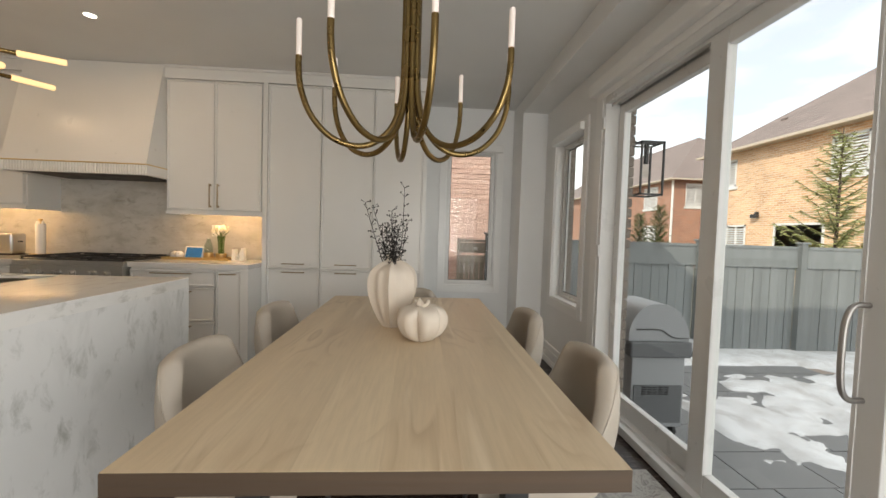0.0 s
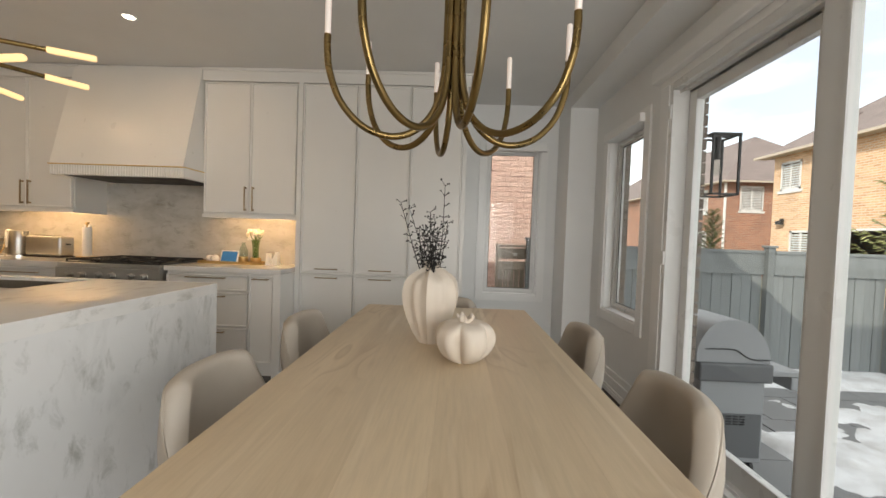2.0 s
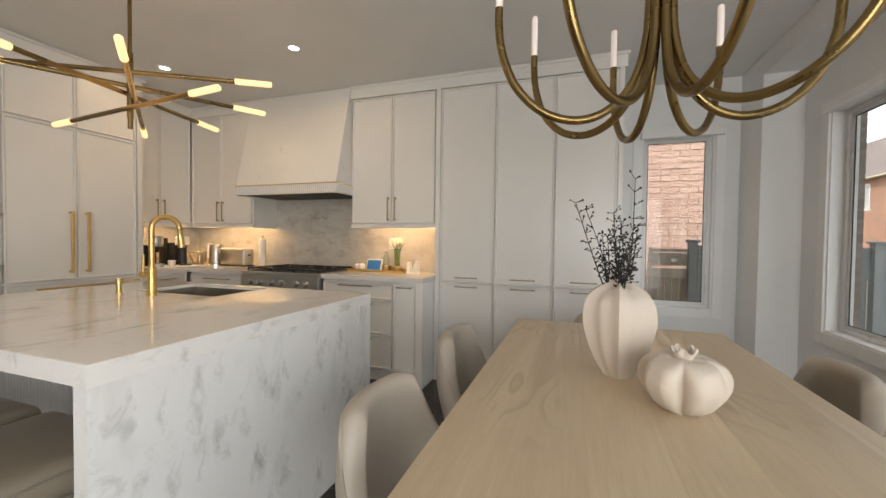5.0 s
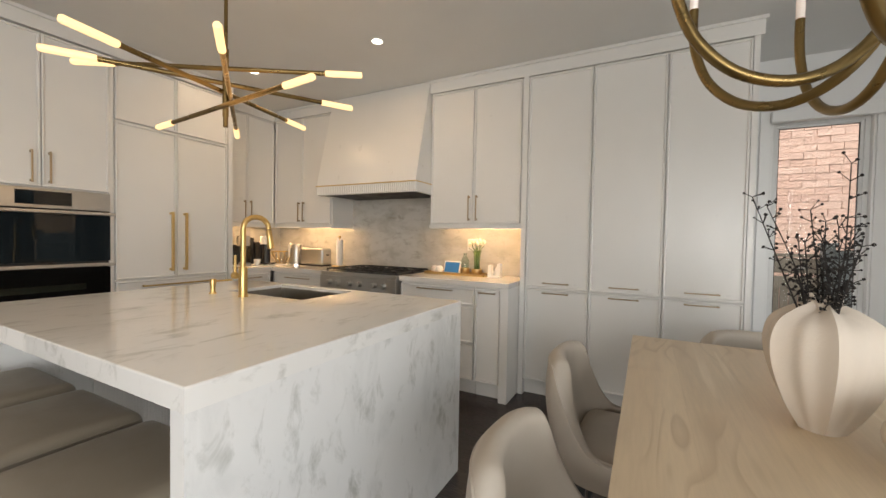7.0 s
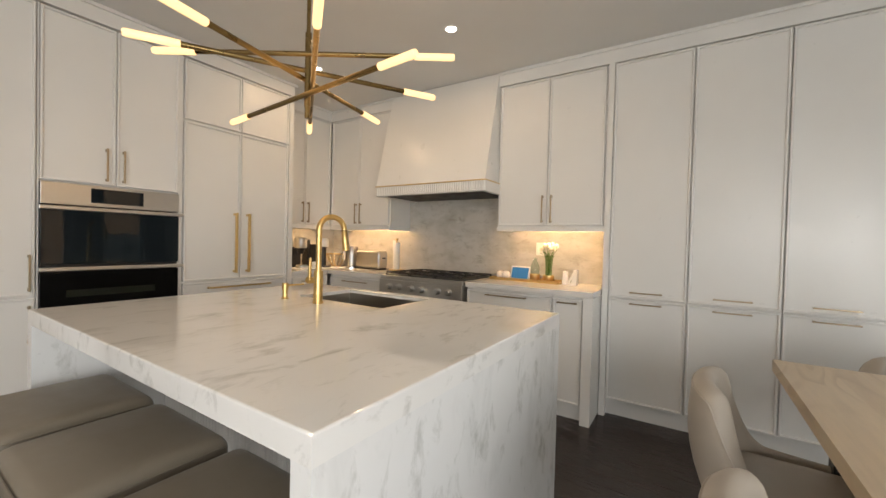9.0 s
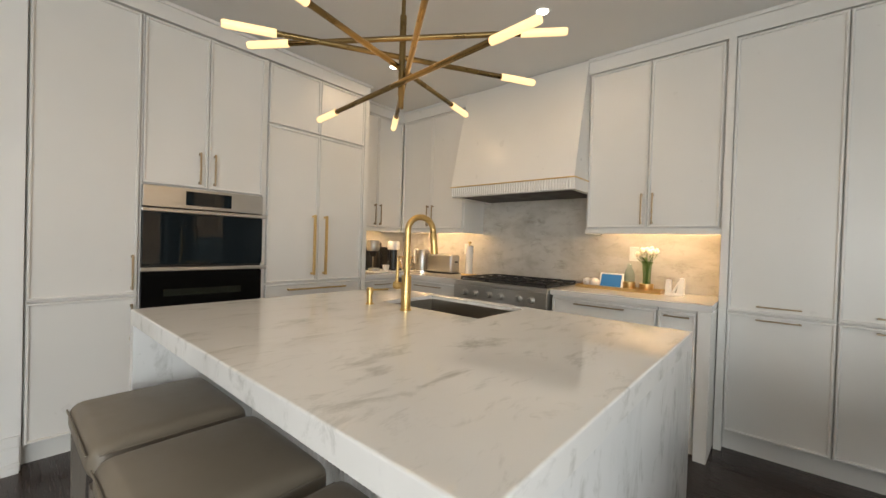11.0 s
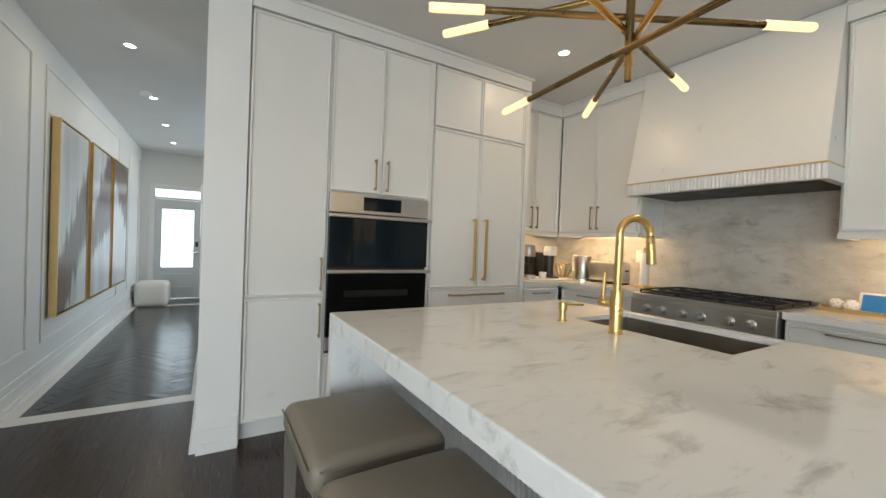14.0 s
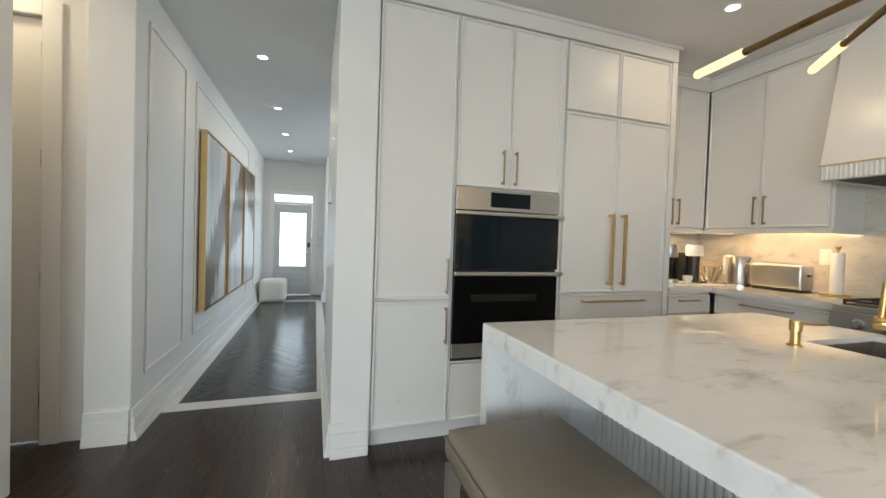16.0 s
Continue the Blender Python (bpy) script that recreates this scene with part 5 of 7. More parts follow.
rods = ((36.0, 2.078, 2.042), (62.5, 2.016, 1.991), (-3.5, 1.897, 1.868), (102.0, 1.962, 1.962), (143.0, 1.892, 1.972))
for k, (deg, z_far, z_near) in enumerate(rods):
    a = radians(deg)
    way = Vector((math.cos(a), math.sin(a), (z_far - z_near) / 1.28)).normalized()
    side = Vector((-math.sin(a), math.cos(a), 0)) * 0.020 * (1 if k % 2 else -1)
    mid = Vector((KX, KY, (z_far + z_near) / 2)) + side
    part("rod", tube(bmesh.new(), [mid - way * 0.46, mid + way * 0.46], 0.0108, 12), AGED_BRASS, ch, "", 50)
    for s in (-1, 1):
        p = mid + way * 0.455 * s
        part("collar", tube(bmesh.new(), [p, p + way * s * 0.012], 0.0118, 12), AGED_BRASS, ch, "", 50)
        part("light_tube", tube(bmesh.new(), [p + way * s * d for d in (0.010, 0.015, 0.178, 0.186)], [0.0130, 0.0148, 0.0148, 0.012], 16), BULB_LIT, ch, "lit frosted tube bulb", 50)
lamp("chandelier_lamp", "POINT", 4.6, WARM, pose(KX, KY, 1.93), radius=0.35)


# recessed ceiling lights, some of them unseen ones added as fill
def downlight(x, y, power, warm=NEUTRAL):
    th = thing("recessed_ceiling_light", (x, y, CEIL), "round white recessed ceiling light, switched on", "ceiling light", "recessed ceiling lights")
    part("trim_ring", lathe(bmesh.new(), [(0.036, -0.0005), (0.052, -0.0005), (0.051, -0.004), (0.038, -0.005), (0.036, -0.0005)], (x, y, CEIL), 28), TRIM, th, "", 40)
    part("lens", lathe(bmesh.new(), [(0, -0.003), (0.037, -0.003), (0.037, -0.0008), (0, -0.0008)], (x, y, CEIL), 28), DOWNLIGHT, th)
    if power:
        lamp("downlight_lamp", "AREA", power, warm, pose(x, y, CEIL - 0.008), disk=0.074)


# the last three stand out of view, added to fill the room
for x, y in ((-4.19, 4.215), (-5.51, 4.17), (-5.45, 1.0), (-2.9, 0.6), (-4.2, 0.4)):
    downlight(x, y, 2.8, (1.0, 0.70, 0.42))
# unseen light, added to brighten the closet door
downlight(-6.28, 0.05, 3.2)
for x in (-7.375, -8.755, -9.98, -11.19):
    downlight(x, 1.325, 1.6, NEUTRAL)
solo("smoke_alarm", lathe(bmesh.new(), [(0, 0), (0.055, 0), (0.055, -0.02), (0.045, -0.032), (0, -0.032)], (-8.60, 1.27, CEIL), 24), TRIM, (-8.60, 1.27, CEIL), "round white smoke alarm on the hall ceiling", "smoke alarm", smooth=40)

# rug under the glass doors
RUG = shader("grey_rug", (0.30, 0.29, 0.275), 0.95)
vr = coords(RUG)
link(RUG, ramp(RUG, noise_of(RUG, vr, 9, 6, 0.7, 1.5), (0.40, (0.24, 0.235, 0.225)), (0.50, (0.46, 0.45, 0.43)), (0.60, (0.30, 0.29, 0.28))), bsdf(RUG).inputs["Base Color"])
bump(RUG, noise_of(RUG, vr, 220, 3), 0.5, 0.003)
solo("rug", boxes((-0.98, -0.56, 0.7, 3.28, 0.001, 0.011), bevel=0.003), RUG, (-0.77, 2.0, 0.001), "grey mottled rug on the dark floor beside the glass doors", "rug")


# ---- things on the worktops ----
WZ = 0.9375
tray = thing("serving_tray", (-3.97, 5.20, WZ), "long shallow brushed gold tray on the worktop", "tray")
part("base", boxes((-4.28, -3.66, 5.11, 5.29, WZ, WZ + 0.004)), GOLD, tray)
part("rim", boxes((-4.28, -3.66, 5.11, 5.114, WZ + 0.004, WZ + 0.024), (-4.28, -3.66, 5.286, 5.29, WZ + 0.004, WZ + 0.024), (-4.28, -4.276, 5.114, 5.286, WZ + 0.004, WZ + 0.024), (-3.664, -3.66, 5.114, 5.286, WZ + 0.004, WZ + 0.024)), GOLD, tray)
TR = WZ + 0.0045
DOT = shader("copper_dot", (0.30, 0.16, 0.08), 0.4)
for k, (x, y, r) in enumerate(((-4.215, 5.20, 0.036), (-4.145, 5.165, 0.038))):
    ball = thing("decorative_ball", (x, y, TR), "white ceramic ball with small brown dots on the tray", "ornament", "dotted balls")
    bm = bmesh.new()
    bmesh.ops.create_uvsphere(bm, u_segments=24, v_segments=16, radius=r, matrix=Matrix.Translation((x, y, TR + r)))
    part("body", bm, CERAMIC_WHITE, ball, "", 80)
    bm = bmesh.new()
    rr = random.Random(k)
    for i in range(34):
        zz = 1 - 2 * (i + 0.5) / 34
        aa = i * 2.399963
        q = Vector((math.sqrt(1 - zz * zz) * math.cos(aa), math.sqrt(1 - zz * zz) * math.sin(aa), zz)) * (r * 0.985)
        bmesh.ops.create_icosphere(bm, subdivisions=1, radius=0.0032, matrix=Matrix.Translation(q + Vector((x, y, TR + r))))
    part("dots", bm, DOT, ball, "", 80, "stuff")
SCREEN = glowing("blue_screen", (0.03, 0.20, 0.40), 0.5, (0.02, 0.06, 0.12))
scr = thing("smart_display", (-4.04, 5.215, TR), "small white smart display showing a blue sky picture", "display")
def tilted(bm, at, deg, turn=0):
    bmesh.ops.transform(bm, matrix=pose(*at) @ pose(0, 0, 0, deg, 0, 0) if not turn else pose(*at) @ pose(0, 0, 0, 0, 0, turn) @ pose(0, 0, 0, deg, 0, 0), verts=bm.verts)
    return bm
AT = (-4.035, 5.195, TR)
part("housing", tilted(boxes((-0.095, 0.095, 0, 0.012, 0.002, 0.125), bevel=0.005), AT, -16, -6), CERAMIC_WHITE, scr, "", 40)
part("screen", tilted(boxes((-0.080, 0.080, -0.0012, -0.0002, 0.014, 0.112)), AT, -16, -6), SCREEN, scr, "glowing blue screen")
part("foot", tilted(boxes((-0.05, 0.05, 0.01, 0.07, 0.0, 0.03), bevel=0.01), AT, 0, -6), CERAMIC_WHITE, scr, "", 40)
cup = thing("candle_holder", (-3.90, 5.22, TR), "low brushed gold cup with a clear glass chimney on the tray", "candle holder")
part("cup", lathe(bmesh.new(), [(0, 0), (0.042, 0), (0.044, 0.004), (0.044, 0.062), (0.041, 0.062), (0.041, 0.008), (0, 0.008)], (-3.90, 5.22, TR), 32), GOLD, cup, "", 35)
part("chimney", lathe(bmesh.new(), [(0.036, 0.01), (0.038, 0.07), (0.040, 0.12), (0.030, 0.15), (0.018, 0.17), (0.018, 0.20), (0.0165, 0.20), (0.0165, 0.17), (0.028, 0.15), (0.038, 0.12), (0.036, 0.07), (0.034, 0.01), (0.036, 0.01)], (-3.90, 5.22, TR), 28), VESSEL_GLASS, cup, "", 60)
vs = thing("flower_vase", (-3.775, 5.21, TR), "glass flower vase of green stems standing in a gold cup", "vase")
part("cup", lathe(bmesh.new(), [(0, 0), (0.046, 0), (0.048, 0.004), (0.048, 0.058), (0.045, 0.058), (0.045, 0.008), (0, 0.008)], (-3.775, 5.21, TR), 32), GOLD, vs, "", 35)
part("glass", lathe(bmesh.new(), [(0.028, 0.01), (0.028, 0.12), (0.034, 0.20), (0.042, 0.225), (0.040, 0.225), (0.032, 0.20), (0.026, 0.12), (0.026, 0.01), (0.028, 0.01)], (-3.775, 5.21, TR), 28), GREEN_GLASS, vs, "", 60)
flowers = thing("tulip_bunch", (-3.775, 5.21, TR + 0.02), "bunch of cream tulips in the glass vase", "flowers")
STEM = painted("green_stem", (0.09, 0.15, 0.04), 0.6, 60, 0.2)
PETAL = painted("cream_petal", (0.85, 0.78, 0.62), 0.6, 60, 0.2)
rr = random.Random(4)
for i in range(13):
    a, sp = i * 2.4, 0.015 + 0.055 * math.sqrt((i + 0.5) / 13)
    top = Vector((-3.775 + sp * math.cos(a), 5.21 + sp * math.sin(a), TR + 0.335 - sp * 0.9 + rr.uniform(-0.015, 0.015)))
    f = part("flower", tube(bmesh.new(), curve_points([(-3.775 + 0.015 * math.cos(a + 2), 5.21 + 0.015 * math.sin(a + 2), TR + 0.02), (-3.775 + 0.012 * math.cos(a), 5.21 + 0.012 * math.sin(a), TR + 0.19), top - Vector((0, 0, 0.02)), top], 4), 0.0019, 6), STEM, flowers)
    bm = lathe(bmesh.new(), [(0.0, 0), (0.011, 0.006), (0.0165, 0.020), (0.014, 0.036), (0.007, 0.044), (0, 0.046)], tuple(top - Vector((0, 0, 0.008))), 12, lambda q, z: 1 + 0.10 * math.cos(3 * q))
    part("bloom", bm, PETAL, f, "cream tulip bloom", 60)
for i in range(3):
    a = i * 2.1
    bm = bmesh.new()
    p0 = Vector((-3.775, 5.21, TR + 0.20))
    d = Vector((math.cos(a), math.sin(a), 0))
    side = Vector((-math.sin(a), math.cos(a), 0)) * 0.008
    pts = [p0 + d * t * 0.07 + Vector((0, 0, 0.11 * t - 0.05 * t * t)) for t in (0, 0.35, 0.7, 1)]
    ws = (0.5, 1.2, 0.9, 0.05)
    l = [bm.verts.new(p - side * w) for p, w in zip(pts, ws)]
    r = [bm.verts.new(p + side * w) for p, w in zip(pts, ws)]
    for k in range(3):
        bm.faces.new((l[k], r[k], r[k + 1], l[k + 1]))
    part("leaf", bm, STEM, flowers, "", 60)
nh = thing("napkin_holder", (-3.575, 5.15, WZ), "white stone napkin holder shaped like an upright letter", "napkin holder")
part("base", boxes((-3.635, -3.52, 5.11, 5.19, WZ, WZ + 0.014), bevel=0.003), CERAMIC_WHITE, nh)
part("upright", hexa(bmesh.new(), [(-3.635, 5.12, WZ + 0.014), (-3.60, 5.12, WZ + 0.014), (-3.60, 5.18, WZ + 0.014), (-3.635, 5.18, WZ + 0.014), (-3.63, 5.12, WZ + 0.11), (-3.605, 5.12, WZ + 0.11), (-3.605, 5.18, WZ + 0.11), (-3.63, 5.18, WZ + 0.11)]), CERAMIC_WHITE, nh)
part("upright", hexa(bmesh.new(), [(-3.565, 5.12, WZ + 0.014), (-3.522, 5.12, WZ + 0.014), (-3.522, 5.18, WZ + 0.014), (-3.565, 5.18, WZ + 0.014), (-3.545, 5.12, WZ + 0.125), (-3.522, 5.12, WZ + 0.125), (-3.522, 5.18, WZ + 0.125), (-3.545, 5.18, WZ + 0.125)]), CERAMIC_WHITE, nh)
part("brace", hexa(bmesh.new(), [(-3.600, 5.13, WZ + 0.014), (-3.586, 5.13, WZ + 0.014), (-3.586, 5.17, WZ + 0.014), (-3.600, 5.17, WZ + 0.014), (-3.556, 5.13, WZ + 0.10), (-3.546, 5.13, WZ + 0.10), (-3.546, 5.17, WZ + 0.10), (-3.556, 5.17, WZ + 0.10)]), CERAMIC_WHITE, nh)
for x, z in ((-3.91, 1.218), (-5.60, 1.205)):
    so = thing("wall_socket", (x, 5.374, z), "white double wall socket on the marble splashback", "socket", "wall sockets")
    part("plate", boxes((x - 0.036, x + 0.036, 5.368, 5.3735, z - 0.058, z + 0.058), bevel=0.002), VINYL, so)
    part("outlet", boxes((x - 0.017, x + 0.017, 5.366, 5.369, z + 0.006, z + 0.036), (x - 0.017, x + 0.017, 5.366, 5.369, z - 0.036, z - 0.006), bevel=0.001), CERAMIC_WHITE, so)

# left worktop
TX, TY = -5.76, 5.16
to = thing("long_slot_toaster", (TX, TY, WZ), "brushed stainless steel long toaster with rounded ends", "toaster")
bm = box(bmesh.new(), TX - 0.175, TX + 0.175, TY - 0.075, TY + 0.075, WZ + 0.014, WZ + 0.205, 0.026, 4)
part("body", bm, STEEL, to, "", 40)
part("base", boxes((TX - 0.165, TX + 0.165, TY - 0.065, TY + 0.065, WZ, WZ + 0.015)), BLACK, to)
part("slot", boxes((TX - 0.12, TX + 0.12, TY - 0.018, TY + 0.018, WZ + 0.2045, WZ + 0.2065)), BLACK, to)
part("lever", boxes((TX + 0.173, TX + 0.19, TY - 0.018, TY + 0.018, WZ + 0.12, WZ + 0.135), bevel=0.003), BLACK, to)
KX2, KY2 = -6.06, 5.15
ke = thing("electric_kettle", (KX2, KY2, WZ), "brushed steel electric kettle with a white handle on its base", "kettle")
part("stand", lathe(bmesh.new(), [(0, 0), (0.092, 0), (0.092, 0.014), (0.082, 0.018), (0, 0.018)], (KX2, KY2, WZ), 32), CHROME, ke, "", 40)
part("body", lathe(bmesh.new(), [(0, 0.02), (0.076, 0.02), (0.078, 0.03), (0.070, 0.15), (0.066, 0.235), (0.062, 0.243), (0, 0.245)], (KX2, KY2, WZ), 36), STEEL, ke, "", 40)
part("spout", hexa(bmesh.new(), [(KX2 + 0.055, KY2 - 0.022, WZ + 0.19), (KX2 + 0.07, KY2 - 0.006, WZ + 0.19), (KX2 + 0.07, KY2 + 0.006, WZ + 0.19), (KX2 + 0.055, KY2 + 0.022, WZ + 0.19), (KX2 + 0.055, KY2 - 0.025, WZ + 0.238), (KX2 + 0.092, KY2 - 0.006, WZ + 0.238), (KX2 + 0.092, KY2 + 0.006, WZ + 0.238), (KX2 + 0.055, KY2 + 0.025, WZ + 0.238)]), STEEL, ke)
part("handle", tube(bmesh.new(), curve_points([(KX2 - 0.06, KY2, WZ + 0.232), (KX2 - 0.115, KY2, WZ + 0.238), (KX2 - 0.125, KY2, WZ + 0.19), (KX2 - 0.118, KY2, WZ + 0.08)], 5), 0.013, 10), CERAMIC_WHITE, ke, "white curved handle", 60)
BX, BY = -6.31, 5.14
ba = thing("wire_fruit_basket", (BX, BY, WZ), "shiny chrome and gold wire fruit basket", "basket")
part("foot", lathe(bmesh.new(), [(0.045, 0), (0.05, 0), (0.05, 0.006), (0.045, 0.006), (0.045, 0)], (BX, BY, WZ), 24), GOLD, ba)
for i in range(20):
    a = 2 * math.pi * i / 20
    part("wire", tube(bmesh.new(), curve_points([(BX + 0.047 * math.cos(a), BY + 0.047 * math.sin(a), WZ + 0.004), (BX + 0.085 * math.cos(a), BY + 0.085 * math.sin(a), WZ + 0.07), (BX + 0.115 * math.cos(a), BY + 0.115 * math.sin(a), WZ + 0.145)], 3), 0.0032, 6), GOLD if i % 2 else CHROME, ba, "", 60)
part("rim", tube(bmesh.new(), [(BX + 0.115 * math.cos(2 * math.pi * i / 36), BY + 0.115 * math.sin(2 * math.pi * i / 36), WZ + 0.147) for i in range(37)], 0.004, 6, False), GOLD, ba, "", 60)
bt = solo("bottle", lathe(bmesh.new(), [(0, 0), (0.012, 0.0), (0.024, 0.02), (0.026, 0.10), (0.014, 0.15), (0.013, 0.175), (0, 0.175)], (0, 0, 0), 16), STEEL, (0, 0, 0), "steel shaker bottle leaning in the basket", "bottle", smooth=40)
bt.matrix_basis = pose(BX + 0.01, BY + 0.01, WZ + 0.008, 0, 24, 10)
PX, PY = -5.455, 5.22
pt = thing("paper_towel_stand", (PX, PY, WZ), "paper towel roll on a brushed gold stand", "paper towel stand")
part("base", lathe(bmesh.new(), [(0, 0), (0.082, 0), (0.084, 0.006), (0.080, 0.012), (0, 0.012)], (PX, PY, WZ), 36), GOLD, pt, "", 40)
part("post", tube(bmesh.new(), [(PX, PY, WZ + 0.012), (PX, PY, WZ + 0.325)], 0.006, 10), GOLD, pt)
part("knob", lathe(bmesh.new(), [(0, 0.318), (0.010, 0.32), (0.017, 0.338), (0.017, 0.345), (0, 0.346)], (PX, PY, WZ), 20), GOLD, pt, "", 40)
solo("paper_towel_roll", lathe(bmesh.new(), [(0.018, 0.013), (0.036, 0.013), (0.037, 0.020), (0.037, 0.295), (0.036, 0.30), (0.018, 0.30), (0.018, 0.013)], (PX, PY, WZ), 32), painted("paper_towel", (0.84, 0.83, 0.80), 0.95, 70, 0.5), (PX, PY, WZ + 0.013), "slim white paper towel roll on its stand", "paper towel", smooth=40)
# coffee machines on the west worktop
mat = boxes((-6.52, -6.10, 4.50, 5.06, WZ, WZ + 0.008), bevel=0.003)
solo("white_tray", mat, CERAMIC_WHITE, (-6.30, 4.78, WZ), "flat white tray under the coffee machines", "tray")
CZ = WZ + 0.0085
m1 = thing("capsule_coffee_machine", (-6.32, 4.90, CZ), "black capsule coffee machine with a white rounded head", "coffee machine")
part("body", boxes((-6.46, -6.30, 4.84, 4.96, CZ, CZ + 0.25), bevel=0.015), BLACK, m1, "", 40)
bm = tube(bmesh.new(), [(-6.27, 4.90, CZ + 0.225), (-6.27, 4.90, CZ + 0.232), (-6.27, 4.90, CZ + 0.305), (-6.27, 4.90, CZ + 0.32)], [0.064, 0.068, 0.066, 0.055], 28)
part("head", bm, CERAMIC_WHITE, m1, "glossy white head", 40)
part("column", lathe(bmesh.new(), [(0, 0.01), (0.045, 0.01), (0.042, 0.12), (0.045, 0.225), (0, 0.225)], (-6.27, 4.90, CZ), 24), BLACK, m1, "", 40)
part("drip_tray", lathe(bmesh.new(), [(0, 0), (0.062, 0), (0.062, 0.014), (0, 0.014)], (-6.22, 4.90, CZ), 24), BLACK, m1, "", 40)
part("water_tank", boxes((-6.50, -6.40, 4.80, 4.84, CZ, CZ + 0.30), bevel=0.01), BLACK, m1, "", 40)
m2 = thing("coffee_maker", (-6.30, 4.60, CZ), "black and steel coffee maker with a cup shelf", "coffee machine")
part("body", boxes((-6.46, -6.34, 4.54, 4.67, CZ, CZ + 0.22), bevel=0.012), BLACK, m2, "", 40)
part("head", lathe(bmesh.new(), [(0, 0.21), (0.062, 0.21), (0.066, 0.222), (0.066, 0.30), (0.058, 0.32), (0, 0.322)], (-6.26, 4.605, CZ), 28), STEEL, m2, "", 40)
part("nozzle", lathe(bmesh.new(), [(0, 0.15), (0.03, 0.15), (0.045, 0.21), (0, 0.21)], (-6.26, 4.605, CZ), 20), BLACK, m2, "", 40)
part("drip_tray", lathe(bmesh.new(), [(0, 0), (0.060, 0), (0.060, 0.03), (0, 0.03)], (-6.24, 4.605, CZ), 24), STEEL, m2, "", 40)
solo("cup", lathe(bmesh.new(), [(0, 0), (0.022, 0), (0.034, 0.03), (0.038, 0.065), (0.035, 0.065), (0.031, 0.03), (0, 0.006)], (-6.16, 4.70, CZ), 24), CERAMIC_WHITE, (-6.16, 4.70, CZ), "small white ceramic cup beside the coffee maker", "cup", smooth=40)
# ---- hall ----
d = thing("door_front", (-12.30, 1.35, 0), "", "", kind="structure")
part("casing", boxes((-12.27, -12.235, 0.90, 0.985, 0, 2.13), (-12.27, -12.235, 1.715, 1.80, 0, 2.13), (-12.27, -12.235, 0.985, 1.715, 2.05, 2.13), (-12.30, -12.25, 0.985, 1.715, 1.865, 1.905), bevel=0.004), TRIM, d)
leaf = part("door_leaf", boxes((-12.30, -12.262, 0.995, 1.10, 0.02, 1.86), (-12.30, -12.262, 1.60, 1.705, 0.02, 1.86), (-12.30, -12.262, 1.10, 1.60, 0.02, 0.60), (-12.30, -12.262, 1.10, 1.60, 1.685, 1.86), bevel=0.003), painted("grey_white_door", (0.66, 0.68, 0.69), 0.4, 60, 0.05), d, "pale grey front door with a frosted pane")
FROST = glowing("frosted_daylight_pane", (0.88, 0.95, 1.0), 1.5, (0.8, 0.85, 0.9))
part("pane", boxes((-12.285, -12.275, 1.10, 1.60, 0.60, 1.685)), FROST, leaf)
part("transom", boxes((-12.285, -12.275, 0.985, 1.715, 1.905, 2.05)), FROST, d)
part("panel_moulding", boxes((-12.262, -12.256, 1.10, 1.60, 0.47, 0.485), (-12.262, -12.256, 1.10, 1.60, 0.23, 0.245)), TRIM, leaf)
part("keypad", boxes((-12.262, -12.245, 1.635, 1.68, 0.99, 1.09), bevel=0.003), BLACK, leaf)
part("handle", boxes((-12.262, -12.21, 1.59, 1.68, 0.87, 0.905), bevel=0.006), CHROME, leaf)
solo("alarm_panel", boxes((-12.25, -12.23, 1.82, 1.93, 1.13, 1.24), bevel=0.004), VINYL, (-12.25, 1.87, 1.13), "small white alarm panel beside the front door", "alarm panel")
solo("light_switch", boxes((-12.25, -12.24, 1.83, 1.92, 1.0, 1.08), bevel=0.003), VINYL, (-12.25, 1.87, 1.0), "white double light switch beside the front door", "light switch")
solo("thermostat", boxes((-6.56, -6.47, 1.855, 1.879, 1.46, 1.58), bevel=0.006), VINYL, (-6.51, 1.879, 1.46), "small white thermostat on the side of the wall end", "thermostat")


